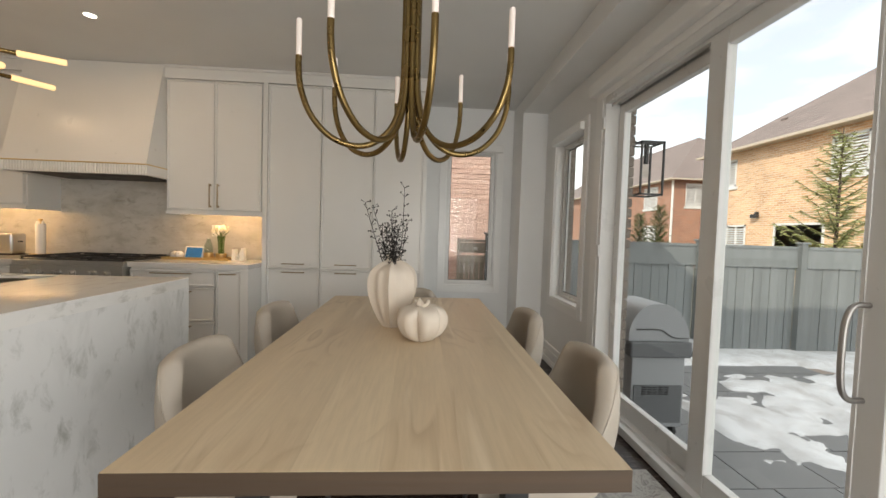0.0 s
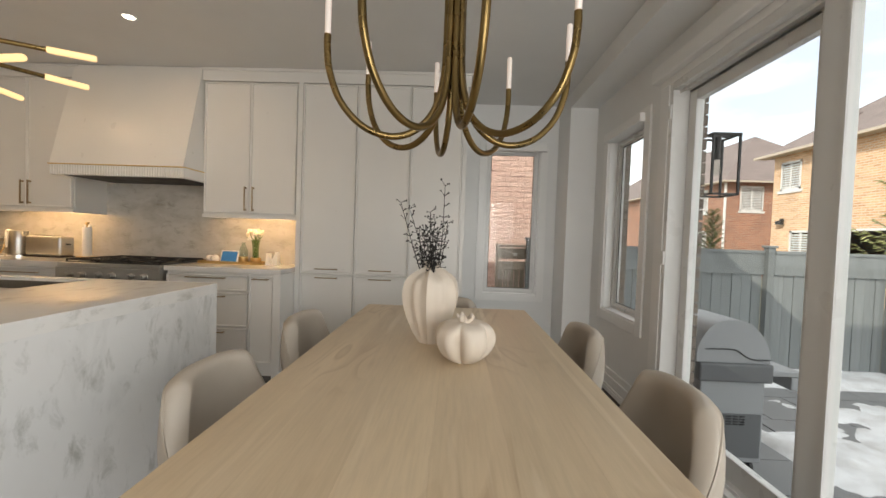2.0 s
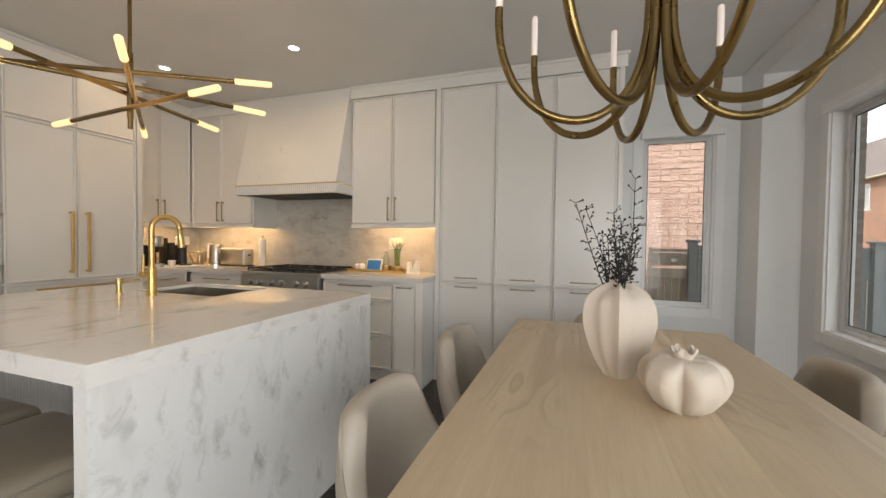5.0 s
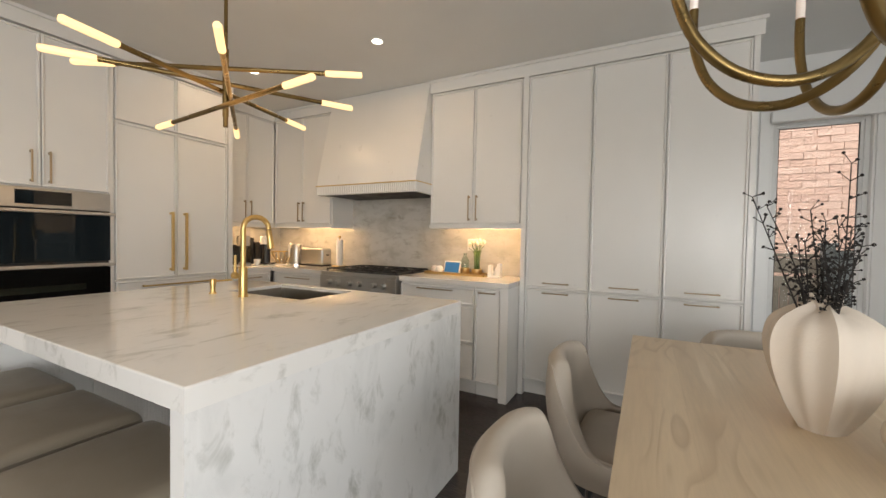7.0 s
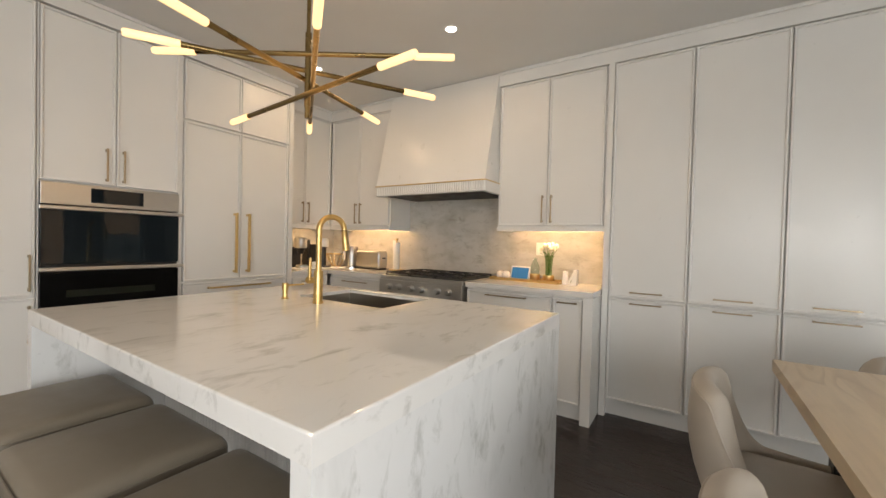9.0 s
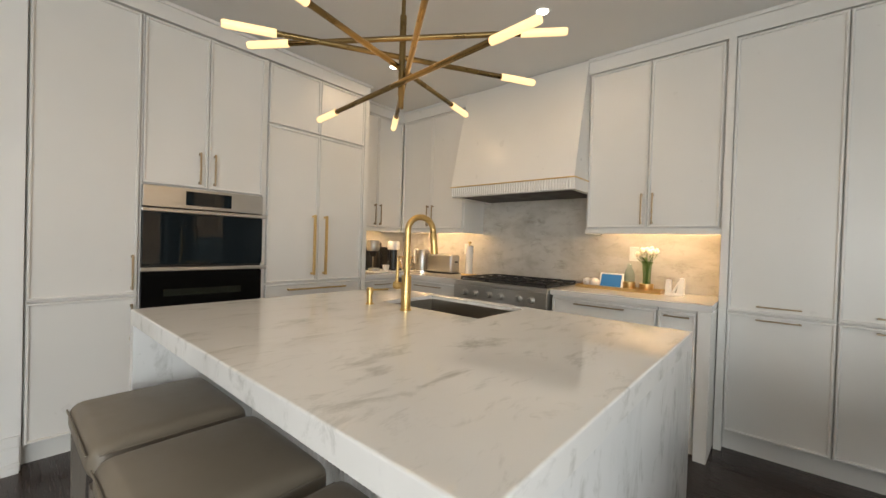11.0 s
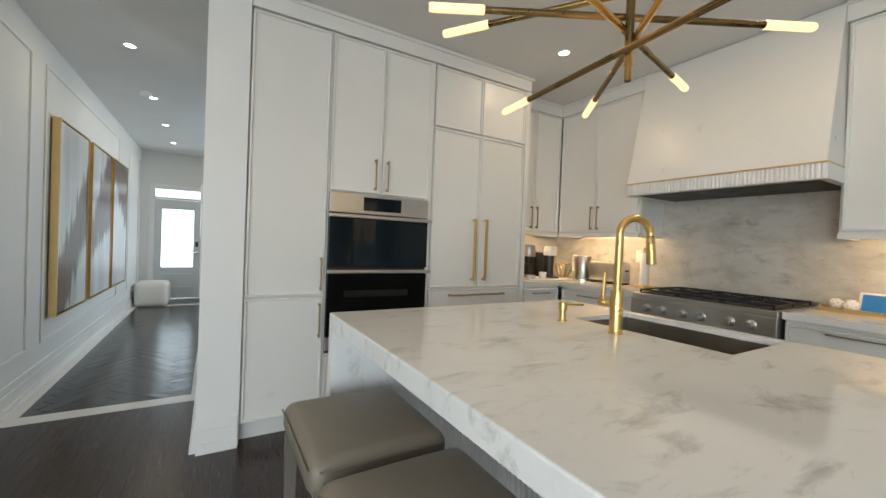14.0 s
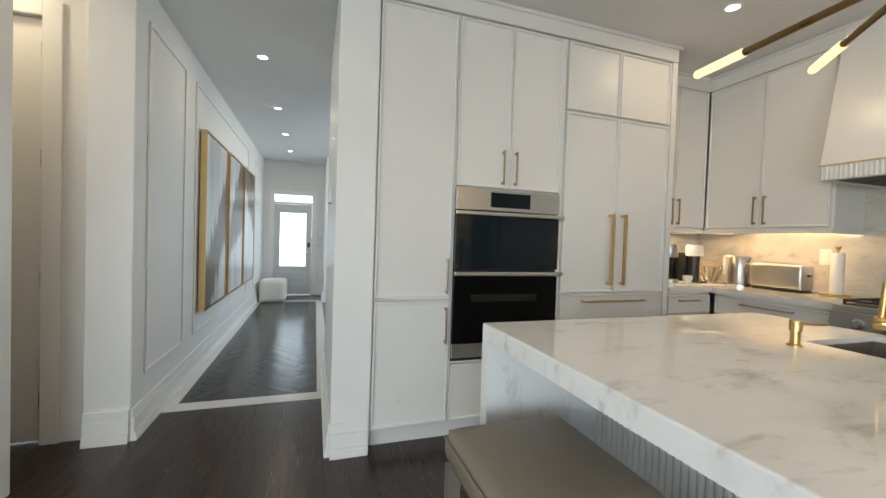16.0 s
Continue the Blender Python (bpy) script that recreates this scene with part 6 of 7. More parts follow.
def canvas_paint(name, x_near, width, low, high):
    """Grey-white canvas with a band of dry brown brushwork: its lower and upper edges run from the near to the far side."""
    m = shader(name, (0.6, 0.6, 0.6), 0.35)
    geo = node(m, "ShaderNodeNewGeometry")
    sep = node(m, "ShaderNodeSeparateXYZ")
    link(m, geo.outputs["Position"], sep.inputs[0])

    def calc(op, a, b):
        n = node(m, "ShaderNodeMath")
        n.operation = op
        for i, value in enumerate((a, b)):
            if isinstance(value, (int, float)):
                n.inputs[i].default_value = value
            else:
                link(m, value, n.inputs[i])
        return n.outputs[0]
    u = calc("DIVIDE", calc("SUBTRACT", x_near, sep.outputs[0]), width)
    v = calc("DIVIDE", calc("SUBTRACT", sep.outputs[2], 0.52), 1.63)
    lay = node(m, "ShaderNodeMapping")
    lay.inputs["Scale"].default_value = (9.0, 1.0, 0.9)
    link(m, geo.outputs["Position"], lay.inputs[0])
    streak = calc("MULTIPLY", calc("SUBTRACT", noise_of(m, lay.outputs[0], 2.2, 6, 0.65), 0.5), 0.55)
    v2 = calc("ADD", v, streak)
    over = calc("SUBTRACT", v2, calc("ADD", low[0], calc("MULTIPLY", u, low[1] - low[0])))
    under = calc("SUBTRACT", calc("ADD", high[0], calc("MULTIPLY", u, high[1] - high[0])), v2)
    mask = ramp(m, calc("MINIMUM", over, under), (0.0, grey(0)), (0.035, grey(0.8)), (0.08, grey(1)))
    tone = ramp(m, noise_of(m, lay.outputs[0], 5.0, 5, 0.6), (0.3, (0.085, 0.06, 0.045)), (0.7, (0.20, 0.155, 0.125)))
    pale = ramp(m, noise_of(m, lay.outputs[0], 0.8, 5, 0.6), (0.35, (0.50, 0.52, 0.53)), (0.65, (0.74, 0.76, 0.77)))
    link(m, mix(m, mask, pale, tone), bsdf(m).inputs["Base Color"])
    return m


CANVASES = (canvas_paint("canvas_rising", -7.74, 0.86, (-0.20, 0.42), (0.26, 0.86)), canvas_paint("canvas_crossing", -8.74, 0.88, (0.24, 0.46), (0.52, 1.15)), canvas_paint("canvas_falling", -9.74, 0.88, (0.80, 0.42), (1.3, 1.0)))
for k, (x0, x1) in enumerate(((-8.60, -7.74), (-9.62, -8.74), (-10.62, -9.74))):
    art = thing("framed_canvas", ((x0 + x1) / 2, 0.792, 1.33), ("tall grey and brown abstract canvas in a gold frame", "tall brown and white abstract canvas in a gold frame", "tall dark brown abstract canvas in a gold frame")[k], "painting", "hall canvases")
    z0, z1, y0, y1 = 0.52, 2.15, 0.792, 0.845
    part("frame", boxes((x0, x0 + 0.012, y0, y1, z0, z1), (x1 - 0.012, x1, y0, y1, z0, z1), (x0 + 0.012, x1 - 0.012, y0, y1, z0, z0 + 0.012), (x0 + 0.012, x1 - 0.012, y0, y1, z1 - 0.012, z1)), GOLD, art, "deep gold floating frame")
    part("backing", boxes((x0 + 0.012, x1 - 0.012, y0, y0 + 0.02, z0 + 0.012, z1 - 0.012)), BLACK, art)
    part("canvas", boxes((x0 + 0.020, x1 - 0.020, y0 + 0.02, y1 - 0.006, z0 + 0.020, z1 - 0.020), bevel=0.002), CANVASES[k], art, "canvas painted in grey, white and dark brown")
solo("pouf", soft_slab(bmesh.new(), -11.88, -11.42, 0.83, 1.29, 0.0, 0.40, 0.015, 8, 0.06), POUF, (-11.65, 1.06, 0), "cream boucle pouf against the hall wall", "pouf", smooth=60)

d = thing("door_closet", (-6.60, -0.07, 0), "", "", kind="structure")
part("casing", boxes((-6.545, -6.52, 0.322, 0.412, 0, 2.49), (-6.545, -6.52, -0.56, -0.47, 0, 2.49), (-6.545, -6.52, -0.47, 0.322, 2.40, 2.49), bevel=0.004), TRIM, d)
leaf = part("door_leaf", boxes((-6.60, -6.562, -0.465, 0.317, 0.01, 2.395), bevel=0.002), LACQUER, d)
for z in (0.25, 0.93, 1.62, 2.22):
    part("hinge", boxes((-6.562, -6.548, 0.305, 0.322, z - 0.045, z + 0.045), bevel=0.002), CHROME, leaf)

# ---- outside ----
G = -0.43
structure("ground", boxes((-300, 300, -300, 300, G - 0.5, G - 0.03)), SOIL)
fence_a, fence_b = (-1.02, 7.12), (8.2, 6.72)


def fence_y(x):
    return fence_a[1] + (x - fence_a[0]) / (fence_b[0] - fence_a[0]) * (fence_b[1] - fence_a[1])


posts = [-0.79, 0.86, 2.45, 4.04, 5.65, 7.25]
fence = thing("garden_fence", (3.0, 6.9, G), "grey stained timber garden fence with vertical boards and capped posts", "fence")
for x in posts:
    y = fence_y(x)
    p = part("post", boxes((x - 0.045, x + 0.045, y - 0.06, y + 0.03, G - 0.05, 1.27)), FENCE_GREY, fence)
    part("cap", boxes((x - 0.065, x + 0.065, y - 0.08, y + 0.05, 1.27, 1.30), bevel=0.006), FENCE_GREY, p)
for a, b in zip(posts, posts[1:]):
    y = fence_y((a + b) / 2)
    part("rail", boxes((a + 0.045, b - 0.045, y - 0.045, y + 0.02, 1.19, 1.23), (a + 0.045, b - 0.045, y - 0.03, y + 0.0, 1.03, 1.19)), FENCE_GREY, fence)
    part("rail", boxes((a + 0.045, b - 0.045, y - 0.035, y + 0.01, 0.90, 1.03)), FENCE_GREY, fence)
    n = 11
    for i in range(n):
        u0 = a + 0.05 + (b - a - 0.10) * i / n
        u1 = a + 0.05 + (b - a - 0.10) * (i + 1) / n - 0.008
        part("board", boxes((u0, u1, y - 0.012 + 0.006 * (i % 2), y + 0.006 + 0.006 * (i % 2), G - 0.03, 0.90)), FENCE_GREY, fence)

GATE_WOOD = wood("weathered_gate_wood", (0.42, 0.37, 0.30), (0.25, 0.22, 0.18), 0.8, 2, 1.0, 0.1, 0.2)
gate = thing("garden_gate", (-1.0, 7.15, G), "weathered brown timber gate beside the brick wall", "gate")
for z0, z1 in ((1.15, 1.185), (0.985, 1.14), (0.83, 0.95)):
    part("rail", boxes((-1.22, -0.84, 7.09, 7.14, z0, z1), bevel=0.003), GATE_WOOD, gate)
for i in range(5):
    part("board", boxes((-1.215 + i * 0.076, -1.150 + i * 0.076, 7.12, 7.145, G, 0.83)), GATE_WOOD, gate)
part("gate_frame", boxes((-1.26, -1.222, 7.08, 7.15, G, 1.2), bevel=0.003), GATE_WOOD, gate)
part("latch", boxes((-1.02, -0.96, 7.07, 7.09, 1.03, 1.07), bevel=0.004), STEEL, gate)

# neighbour's wall close by, behind the narrow window
NB = 8.35
nb = thing("neighbour_house", (-2.5, NB, G), "tall neighbouring house wall of rough pink brick", "house")
part("wall", boxes((-6.0, 0.20, NB - 0.004, NB + 3, G, 7.0)), painted("pink_mortar", (0.62, 0.47, 0.40), 0.95, 60, 0.6), nb)
rnd = random.Random(2)
L, H = 0.25, 0.090
cells = []
for row in range(0, 52):
    for col in range(0, 13):
        cells.append((row, col))
singles = 0
rest = bmesh.new()
base_mesh = None
for row, col in cells:
    x0 = -2.55 + col * L + (L / 2 if row % 2 else 0)
    z0 = G + row * H
    if x0 + L > 0.25:
        continue
    near = x0 > -1.95 and 0.35 < z0 < 2.75
    if near and singles < 290:
        if base_mesh is None:
            bb = boxes((0, L - 0.009, -0.02, 0.03, 0, H - 0.008), bevel=0.0)
            me = bpy.data.meshes.new("brick")
            bb.to_mesh(me)
            bb.free()
            me.materials.append(PINK_BRICK)
            base_mesh = me
        ob = new("brick", base_mesh)
        ob.parent = nb
        ob.location = Vector((x0, NB + rnd.uniform(-0.008, 0.008), z0)) - ROOTS[nb.name]
        ob.rotation_euler = (rnd.uniform(-0.03, 0.03), 0, rnd.uniform(-0.03, 0.03))
        singles += 1
    else:
        j = rnd.uniform(-0.008, 0.008)
        box(rest, x0, x0 + L - 0.009, NB - 0.02 + j, NB + 0.03, z0, z0 + H - 0.008)
part("brickwork", rest, PINK_BRICK, nb, "", 0, "stuff")

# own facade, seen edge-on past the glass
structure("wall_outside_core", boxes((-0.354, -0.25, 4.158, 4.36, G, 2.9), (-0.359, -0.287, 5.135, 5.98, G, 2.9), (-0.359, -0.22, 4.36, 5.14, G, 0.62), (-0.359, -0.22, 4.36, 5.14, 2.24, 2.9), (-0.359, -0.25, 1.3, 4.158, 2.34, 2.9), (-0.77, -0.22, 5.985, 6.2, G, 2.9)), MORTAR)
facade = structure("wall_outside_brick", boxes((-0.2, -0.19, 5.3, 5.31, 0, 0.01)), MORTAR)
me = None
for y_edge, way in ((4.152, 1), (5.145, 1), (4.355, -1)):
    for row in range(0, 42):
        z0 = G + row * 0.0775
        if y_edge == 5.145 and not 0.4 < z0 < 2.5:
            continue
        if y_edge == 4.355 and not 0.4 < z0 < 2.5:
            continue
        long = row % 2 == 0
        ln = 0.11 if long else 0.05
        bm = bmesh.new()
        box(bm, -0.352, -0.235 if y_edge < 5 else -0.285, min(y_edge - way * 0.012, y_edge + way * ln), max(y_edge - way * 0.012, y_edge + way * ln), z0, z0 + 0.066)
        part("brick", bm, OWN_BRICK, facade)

# lantern
ln = thing("wall_lantern", (0.04, 4.45, 2.1), "black box lantern with clear glass on the outside wall", "lantern")
lx0, lx1, ly0, ly1, lz0, lz1 = -0.06, 0.14, 4.35, 4.55, 1.63, 2.07
bars = []
for x in (lx0, lx1 - 0.014):
    for y in (ly0, ly1 - 0.014):
        bars.append((x, x + 0.014, y, y + 0.014, lz0, lz1))
for z in (lz0, lz1 - 0.014):
    for y in (ly0, ly1 - 0.014):
        bars.append((lx0, lx1, y, y + 0.014, z, z + 0.014))
    for x in (lx0, lx1 - 0.014):
        bars.append((x, x + 0.014, ly0, ly1, z, z + 0.014))
part("frame", boxes(*bars), BLACK_METAL, ln)
part("bracket", boxes((-0.23, lx0, 4.435, 4.465, 2.06, 2.085), (-0.252, -0.225, 4.40, 4.50, 1.92, 2.12), (lx0, lx1, 4.44, 4.46, 2.06, 2.078)), BLACK_METAL, ln)
part("bulb_holder", tube(bmesh.new(), [(0.04, 4.45, 2.065), (0.04, 4.45, 1.90)], 0.02, 10), BLACK_METAL, ln)
part("bulb", lathe(bmesh.new(), [(0.0, -0.12), (0.02, -0.11), (0.028, -0.07), (0.016, -0.01), (0.012, 0)], (0.04, 4.45, 1.90), 14), VESSEL_GLASS, ln, "", 60)

# grill
gr = thing("gas_barbecue", (0.28, 4.6, G), "grey steel gas barbecue with a closed lid and side shelf", "barbecue")
gx0, gx1, gy0, gy1 = -0.02, 0.52, 4.42, 4.92
part("cart", boxes((gx0 + 0.03, gx1 - 0.04, gy0 + 0.03, gy1 - 0.03, G + 0.08, 0.30), bevel=0.008), GRILL_STEEL, gr)
part("side_panel", boxes((gx0 + 0.05, gx1 - 0.06, gy0 + 0.02, gy0 + 0.032, G + 0.12, 0.02), bevel=0.004), GRILL_DARK, gr)
vent = boxes(*[(0.10 + i * 0.05, 0.135 + i * 0.05, gy0 + 0.012, gy0 + 0.021, z, z + 0.008) for i in range(5) for z in (-0.06, -0.04, -0.02, 0.0)])
part("vent_slots", vent, BLACK, gr)
part("firebox", boxes((gx0, gx1, gy0, gy1, 0.26, 0.40), bevel=0.015), GRILL_DARK, gr)
part("side_shelf", boxes((gx1 - 0.06, gx1 + 0.24, gy0 + 0.05, gy1 - 0.05, 0.30, 0.345), (gx1 + 0.17, gx1 + 0.24, gy0 + 0.05, gy1 - 0.05, 0.20, 0.30), bevel=0.01), GRILL_STEEL, gr)
bm = bmesh.new()
n = 16
prof = [(-0.02, 0.40), (-0.015, 0.50), (0.04, 0.62), (0.13, 0.70), (0.26, 0.72), (0.38, 0.69), (0.47, 0.60), (0.52, 0.50), (0.53, 0.40)]
pts = curve_points([(gx0 + a * 0.98 + 0.01, gy0 + 0.03, z) for a, z in prof], 3)
f = [bm.verts.new(p) for p in pts]
b = [bm.verts.new((p[0], gy1 - 0.03, p[2])) for p in pts]
for i in range(len(pts) - 1):
    bm.faces.new((f[i], f[i + 1], b[i + 1], b[i]))
bm.faces.new(f)
bm.faces.new(b[::-1])
bm.faces.new((f[0], b[0], b[-1], f[-1]))
lid = part("lid", bm, GRILL_STEEL, gr, "rounded grey steel lid", 40)
part("lid_trim", tube(bmesh.new(), curve_points([(gx0 + 0.05, gy0 + 0.024, 0.50), (gx0 + 0.26, gy0 + 0.024, 0.50), (gx0 + 0.33, gy0 + 0.024, 0.46), (gx0 + 0.40, gy0 + 0.024, 0.43), (gx0 + 0.52, gy0 + 0.024, 0.43)], 4), 0.005, 6), BLACK_METAL, lid)
for x in (gx0 + 0.08, gx1 - 0.10):
    for y in (gy0 + 0.07, gy1 - 0.07):
        part("wheel", tube(bmesh.new(), [(x - 0.012, y, G + 0.04), (x + 0.012, y, G + 0.04)], 0.04, 14), BLACK, gr, "", 40)

# paving and snow
pav = structure("pavement", boxes((-0.36, 9, -3, 7.4, G - 0.06, G - 0.02)), MORTAR)
rnd = random.Random(8)
made = 0
y = -0.6
while y < 6.9:
    dep = rnd.choice((0.30, 0.45, 0.45))
    x = -0.3 + rnd.uniform(0, 0.15)
    while x < 7.5:
        wid = rnd.choice((0.30, 0.45, 0.60, 0.60))
        if made < 280:
            part("paver", boxes((x + 0.005, x + wid - 0.005, y + 0.005, y + dep - 0.005, G - 0.02, G + rnd.uniform(0.0, 0.006))), PAVER, pav)
            made += 1
        x += wid
    y += dep
bm = bmesh.new()
nx, ny = 110, 110
grid = []
for i in range(nx + 1):
    row = []
    for j in range(ny + 1):
        x, y = 0.25 + 8.0 * i / nx, 0.5 + 6.45 * j / ny
        h = noise.noise(Vector((x * 0.85, y * 0.95, 3.1))) + 0.45 * noise.noise(Vector((x * 2.6, y * 2.6, 7.7))) + 0.32 * noise.noise(Vector((x * 8, y * 8, 1.7)))
        h += 0.16 + 0.25 * max(0, (x - 1.6) * 0.3) + (0.5 if y > 6.45 else 0) - (1.1 if x < 0.9 and y > 3.4 else 0) - (0.6 if x < 0.8 else 0)
        if 5.9 < y < 6.3:
            h -= 0.7
        row.append(bm.verts.new((x, y, G + min(0.055, max(-0.05, h * 0.12)))))
    grid.append(row)
for i in range(nx):
    for j in range(ny):
        bm.faces.new((grid[i][j], grid[i + 1][j], grid[i + 1][j + 1], grid[i][j + 1]))
solo("snow_patches", bm, SNOW, (3, 3, G), "melting patches of dirty snow on the paving", "snow", "", "stuff", 180)


# far houses
GUTTER = painted("cream_gutter", (0.55, 0.47, 0.38), 0.5, 40, 0.05)
def house(name, label, x0, x1, y0, y1, eave, ridge, brick, windows, hip=3.0):
    h = thing(name, ((x0 + x1) / 2, (y0 + y1) / 2, G), label, "house")
    part("wall", boxes((x0, x1, y0, y1, G, eave)), brick, h)
    o = 0.45
    mx = (x0 + x1) / 2
    a, b = (x0 - o, x1 + o), (y0 - o, y1 + o)
    bm = bmesh.new()
    low = [bm.verts.new(p) for p in ((a[0], b[0], eave), (a[1], b[0], eave), (a[1], b[1], eave), (a[0], b[1], eave))]
    top = [bm.verts.new(p) for p in ((mx, b[0] + hip, ridge), (mx, b[1] - hip, ridge))]
    for f in ((low[0], low[1], top[0]), (low[1], low[2], top[1], top[0]), (low[2], low[3], top[1]), (low[3], low[0], top[0], top[1]), (low[3], low[2], low[1], low[0])):
        bm.faces.new(f)
    part("roof", bm, SHINGLE, h)
    part("gutter", boxes((a[0] - 0.08, a[0], b[0], b[1], eave - 0.06, eave + 0.03), (a[0], a[1], b[0] - 0.08, b[0], eave - 0.06, eave + 0.03), (a[0], x0, b[0], b[1], eave - 0.03, eave - 0.005)), GUTTER, h)
    for side, u0, u1, z0, z1, n in windows:
        pl = Plane("x", x0) if side == "x" else Plane("y", y0)
        def bx(bm, p, q, r, s, w0, w1):
            if side == "x":
                box(bm, x0 - w1, x0 - w0, p, q, r, s)
            else:
                box(bm, p, q, y0 - w1, y0 - w0, r, s)
        bm = bmesh.new()
        for e in ((u0, u0 + 0.08, z0, z1), (u1 - 0.08, u1, z0, z1), (u0, u1, z1 - 0.08, z1), (u0, u1, z0, z0 + 0.08)):
            bx(bm, *e, -0.05, 0.02)
        for k in range(1, n):
            m = u0 + (u1 - u0) * k / n
            bx(bm, m - 0.035, m + 0.035, z0, z1, -0.05, 0.018)
        bx(bm, u0 - 0.08, u1 + 0.08, z0 - 0.12, z0, -0.05, 0.05)
        w = part("window", bm, VINYL, h)
        bm = bmesh.new()
        bx(bm, u0 + 0.08, u1 - 0.08, z0 + 0.08, z1 - 0.08, -0.02, 0.0)
        part("pane", bm, shader("far_pane", (0.50, 0.53, 0.56), 0.12), w)
        bm = bmesh.new()
        k = int((z1 - z0) / 0.09)
        if n == 1:
            bm.free()
            continue
        for q in range(k):
            zz = z0 + 0.1 + q * 0.09
            if zz < z1 - 0.12:
                bx(bm, u0 + 0.1, u1 - 0.1, zz, zz + 0.05, 0.001, 0.008)
        part("shutter", bm, TRIM, w)
    return h


amber = house("brick_house", "two-storey orange brick house with a shallow brown roof behind the fence", 11.0, 20.0, 3.0, 17.7, 4.95, 8.2, ORANGE_BRICK,
      [("x", 16.45, 17.35, 3.55, 4.65, 2), ("x", 11.72, 12.80, 3.42, 4.66, 2), ("x", 15.85, 16.8, 0.6, 1.98, 2), ("x", 12.85, 14.65, 0.9, 2.0, 1), ("x", 10.6, 11.75, 0.8, 1.95, 2), ("x", 7.2, 8.4, 3.4, 4.6, 2)])
red = house("brick_house", "darker red brick house with a brown hipped roof further back", 13.4, 22.0, 24.0, 44.0, 4.95, 8.6, RED_BRICK,
            [("y", 14.2, 15.5, 3.35, 4.75, 2), ("x", 25.5, 27.0, 3.3, 4.7, 2), ("x", 30.0, 31.5, 3.3, 4.7, 2), ("x", 25.5, 27.0, 0.9, 2.2, 2)], 4.3)
part("downpipe", boxes((13.30, 13.39, 23.90, 23.99, G, 4.9)), TRIM, red)


for y in (15.35, 17.15):
    flood = part("flood_light", boxes((10.90, 11.0, y - 0.05, y + 0.05, 2.35, 2.45)), BLACK_METAL, amber)
    part("lamp_head", boxes((10.80, 10.92, y - 0.14, y + 0.14, 2.22, 2.36), bevel=0.01), BLACK_METAL, flood)
part("roof_vent", boxes((12.3, 12.5, 15.8, 16.0, 5.5, 6.2)), SHINGLE, amber)


# spruce and cedars behind the fence
def conifer(name, label, at, height, spread, count, material, seed, droop=0.25, columnar=False):
    th = thing(name, at, label, "tree")
    rnd = random.Random(seed)
    part("trunk", tube(bmesh.new(), [(at[0], at[1], at[2]), (at[0], at[1], at[2] + height)], [0.05, 0.008], 8), BARK, th)
    bm, nb2 = bmesh.new(), bmesh.new()
    for i in range(count):
        f = 0.12 + 0.86 * (i / count) ** 0.9
        a = i * 2.399 + rnd.uniform(-0.3, 0.3)
        ln = spread * ((1 - f) ** (0.45 if columnar else 0.9) * rnd.uniform(0.7, 1.1) + 0.06)
        z = at[2] + height * f
        d = Vector((math.cos(a), math.sin(a), 0))
        up = 0.55 if columnar else rnd.uniform(0.15, 0.60) + 0.35 * f
        line = [Vector((at[0], at[1], z)) + d * ln * s + Vector((0, 0, ln * (up * s - droop * s * s + 0.30 * s ** 3))) for s in (0, 0.33, 0.66, 1.0)]
        tube(nb2, line, [0.012, 0.008, 0.005, 0.002], 4)
        steps = max(3, int(ln / 0.045))
        for s in range(steps):
            p = line[0].lerp(line[3], (s + 1) / steps) if columnar else Vector(line[0]).lerp(line[1], 1) if steps < 2 else line[min(2, int(s / steps * 3))].lerp(line[min(3, int(s / steps * 3) + 1)], (s / steps * 3) % 1)
            for side in (-1, 0, 1):
                q = p + (d.cross(Vector((0, 0, 1))) * side * rnd.uniform(0.06, 0.20) + d * rnd.uniform(0.03, 0.12) + Vector((0, 0, rnd.uniform(-0.05, 0.04)))) * (1.1 if not columnar else 0.7)
                w = (q - p).normalized()
                for k in range(3):
                    n = Vector((rnd.uniform(-1, 1), rnd.uniform(-1, 1), rnd.uniform(-1, 1))).cross(w)
                    if n.length < 0.1:
                        continue
                    n = n.normalized() * (0.020 if columnar else 0.014)
                    v1, v2, v3 = bm.verts.new(p - n), bm.verts.new(p + n), bm.verts.new(q)
                    bm.faces.new((v1, v2, v3))
    part("limbs", nb2, BARK, th)
    part("crown", bm, material, th, "", 0, "stuff")
    return th


conifer("spruce_tree", "young green spruce tree behind the grey fence", (6.19, 8.3, G), 3.95, 1.35, 62, NEEDLE, 3, 0.18)
conifer("cedar_tree", "narrow green cedar beyond the fence", (6.35, 15.3, G), 2.65, 0.42, 90, CEDAR, 6, 0.0, True)
conifer("cedar_tree", "narrow green cedar beyond the fence", (7.1, 15.3, G), 3.0, 0.48, 90, CEDAR, 9, 0.0, True)


# ---- floors, piece by piece ----
def pieces(rows, thickness_z, material, parent, name="plank"):
    for pts in rows:
        bm = bmesh.new()
        lo = [bm.verts.new((x, y, thickness_z - 0.012)) for x, y in pts]
        hi = [bm.verts.new((x, y, thickness_z)) for x, y in pts]
        bm.faces.new(lo[::-1])
        bm.faces.new(hi)
        for i in range(4):
            bm.faces.new((lo[i], lo[(i + 1) % 4], hi[(i + 1) % 4], hi[i]))
        me_part = part(name, bm, material, parent)


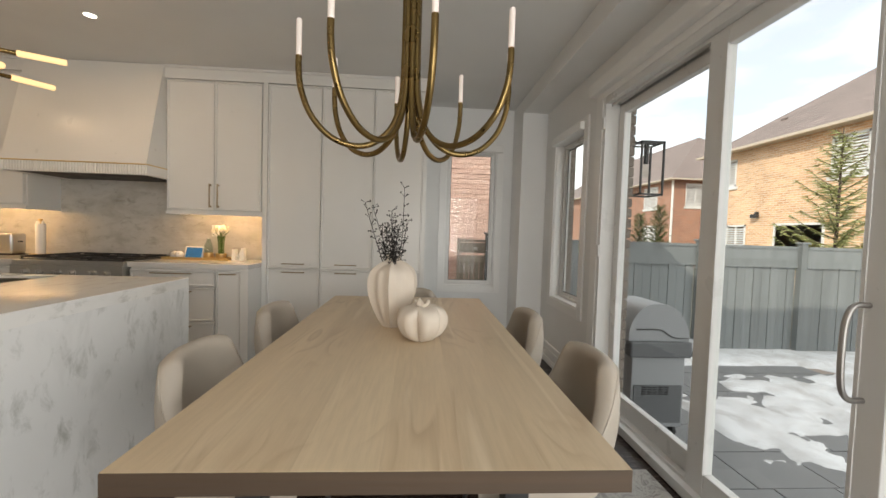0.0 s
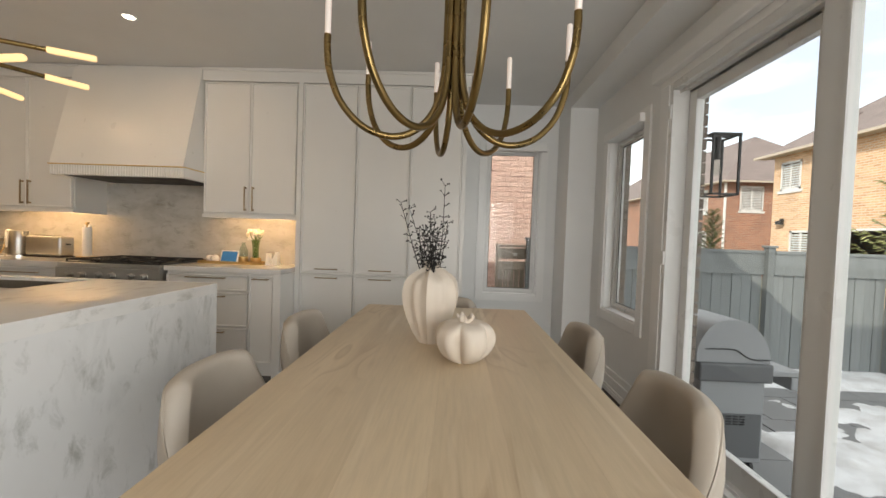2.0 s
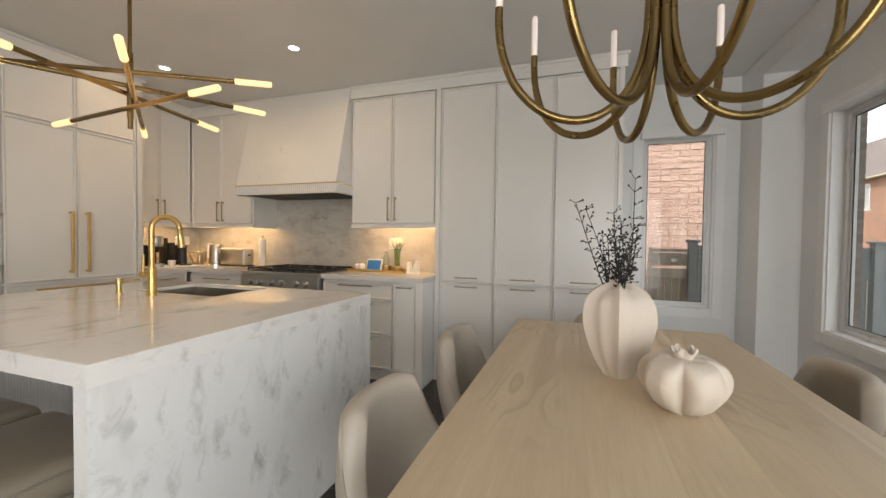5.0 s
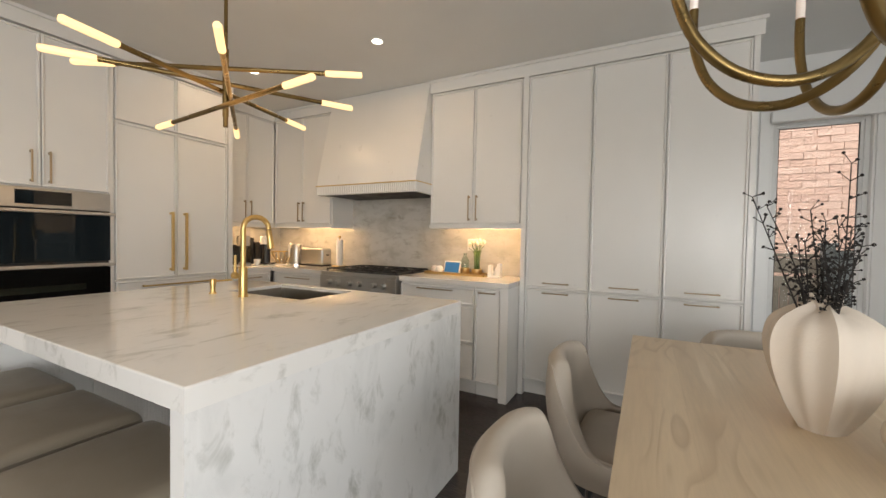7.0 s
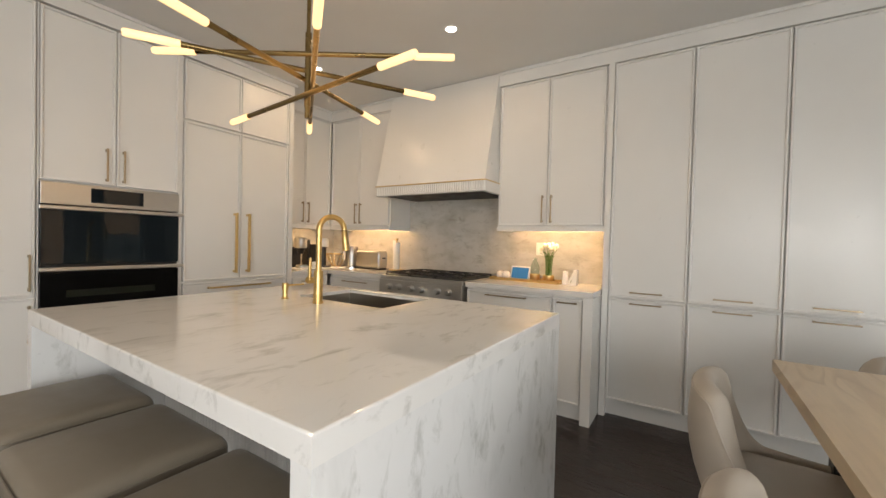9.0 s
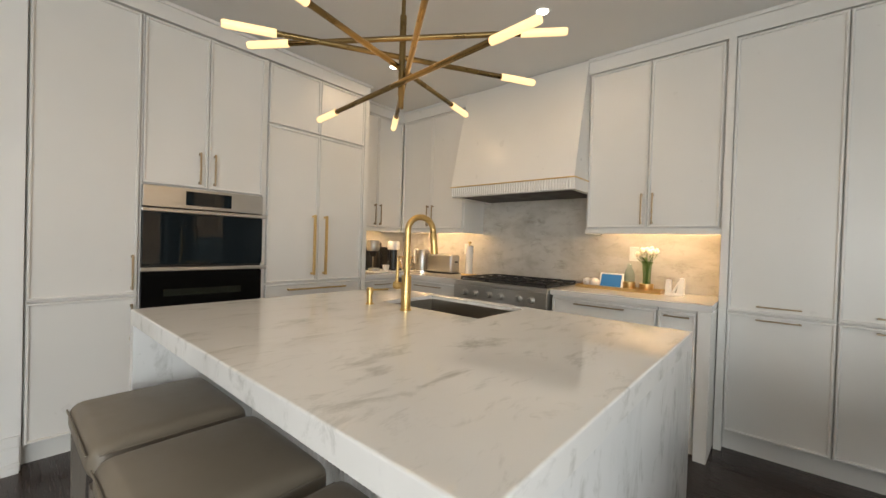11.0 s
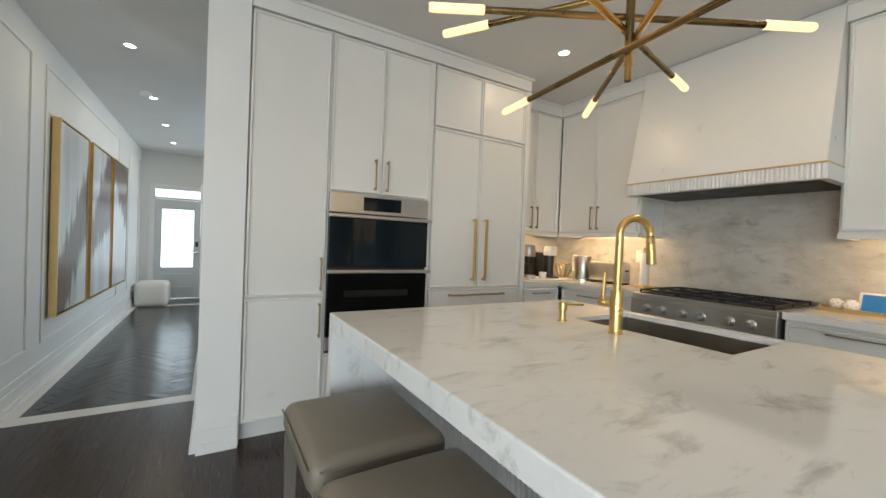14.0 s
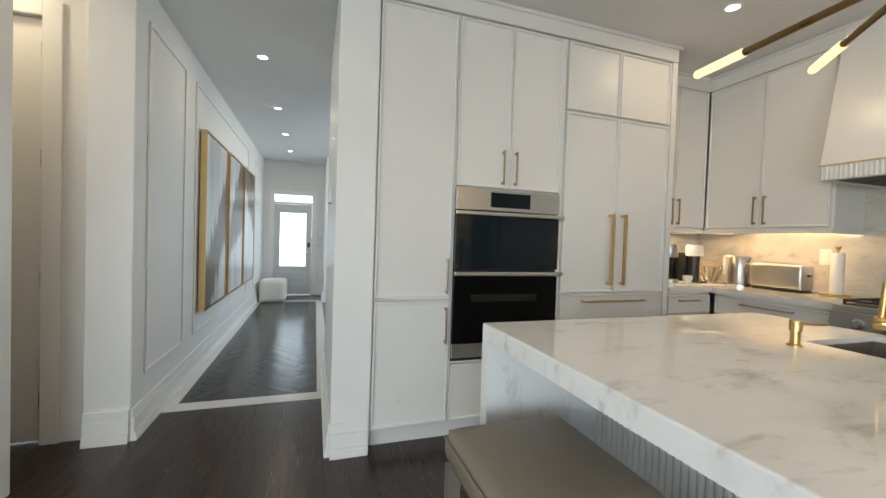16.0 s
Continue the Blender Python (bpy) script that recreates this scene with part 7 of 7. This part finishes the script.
rnd = random.Random(11)
kfloor = structure("floor_kitchen", boxes((-6.82, -0.37, -2.6, 5.9, -0.0125, -0.0115)), SHADOW_GAP)
rows = []
y, w = -2.6, 0.127
k = 0
while y < 5.85:
    x = -6.825 - rnd.uniform(0, 1.2)
    while x < -0.36:
        ln = rnd.uniform(0.9, 2.1) if y > 0 else 6.5
        a, b = max(x, -6.825), min(x + ln, -0.36)
        if b - a > 0.05:
            rows.append(((a + 0.0003, y + 0.0003), (b - 0.0003, y + 0.0003), (b - 0.0003, y + w - 0.0003), (a + 0.0003, y + w - 0.0003)))
        x += ln
    y += w
pieces(rows, 0.0, FLOOR_WOOD, kfloor)
hfloor = structure("floor_hall", boxes((-12.3, -6.83, 0.7, 4.0, -0.0125, -0.0115)), SHADOW_GAP)
part("border", boxes((-6.96, -6.83, 0.78, 3.9, -0.011, 0.001), (-11.45, -6.96, 0.78, 0.875, -0.011, 0.001), (-11.45, -6.96, 1.82, 1.93, -0.011, 0.001), (-11.58, -11.45, 0.78, 1.95, -0.011, 0.001)), HALL_STONE, hfloor)
part("border", boxes((-12.25, -11.58, 0.78, 1.95, -0.011, -0.0005)), PAVER, hfloor)
part("border", boxes((-11.45, -7.4, 1.93, 3.9, -0.011, -0.0005)), HALL_WOOD, hfloor)


def clip_x(poly, lo, hi, axis):
    for side, lim in ((1, lo), (-1, hi)):
        out = []
        for i in range(len(poly)):
            p, q = poly[i], poly[(i + 1) % len(poly)]
            dp, dq = side * (p[axis] - lim), side * (q[axis] - lim)
            if dp >= 0:
                out.append(p)
            if dp * dq < 0:
                t = dp / (dp - dq)
                out.append((p[0] + (q[0] - p[0]) * t, p[1] + (q[1] - p[1]) * t))
        poly = out
        if len(poly) < 3:
            return []
    return poly


pw, pl_ = 0.10, 0.50
c = math.sqrt(0.5)
count = 0
for i in range(-6, 60):
    for j in range(-8, 8):
        for kind in (0, 1):
            ox, oy = i * pw + j * pl_, i * pw - j * pl_
            if kind == 0:
                q = [(ox, oy), (ox + pl_, oy), (ox + pl_, oy + pw), (ox, oy + pw)]
            else:
                q = [(ox - pw + 0.0, oy), (ox, oy), (ox, oy + pl_), (ox - pw, oy + pl_)]
            q = [((a - b) * c, (a + b) * c) for a, b in q]
            q = [(-11.6 + b, 1.35 + a) for a, b in q]
            cx, cy = sum(p[0] for p in q) / 4, sum(p[1] for p in q) / 4
            q = [(cx + (p[0] - cx) * 0.997, cy + (p[1] - cy) * 0.985) for p in q]
            q = clip_x(clip_x(q, -11.45, -6.96, 0), 0.875, 1.82, 1) if q else []
            if len(q) >= 3 and count < 300:
                bm = bmesh.new()
                lo = [bm.verts.new((x, y, -0.011)) for x, y in q]
                tilt = rnd.uniform(-0.0012, 0.0012)
                hi = [bm.verts.new((x, y, 0.0 + tilt * (1 if n % 2 else -1))) for n, (x, y) in enumerate(q)]
                bm.faces.new(hi)
                for n in range(len(q)):
                    bm.faces.new((lo[n], lo[(n + 1) % len(q)], hi[(n + 1) % len(q)], hi[n]))
                part("plank", bm, HALL_WOOD, hfloor)
                count += 1
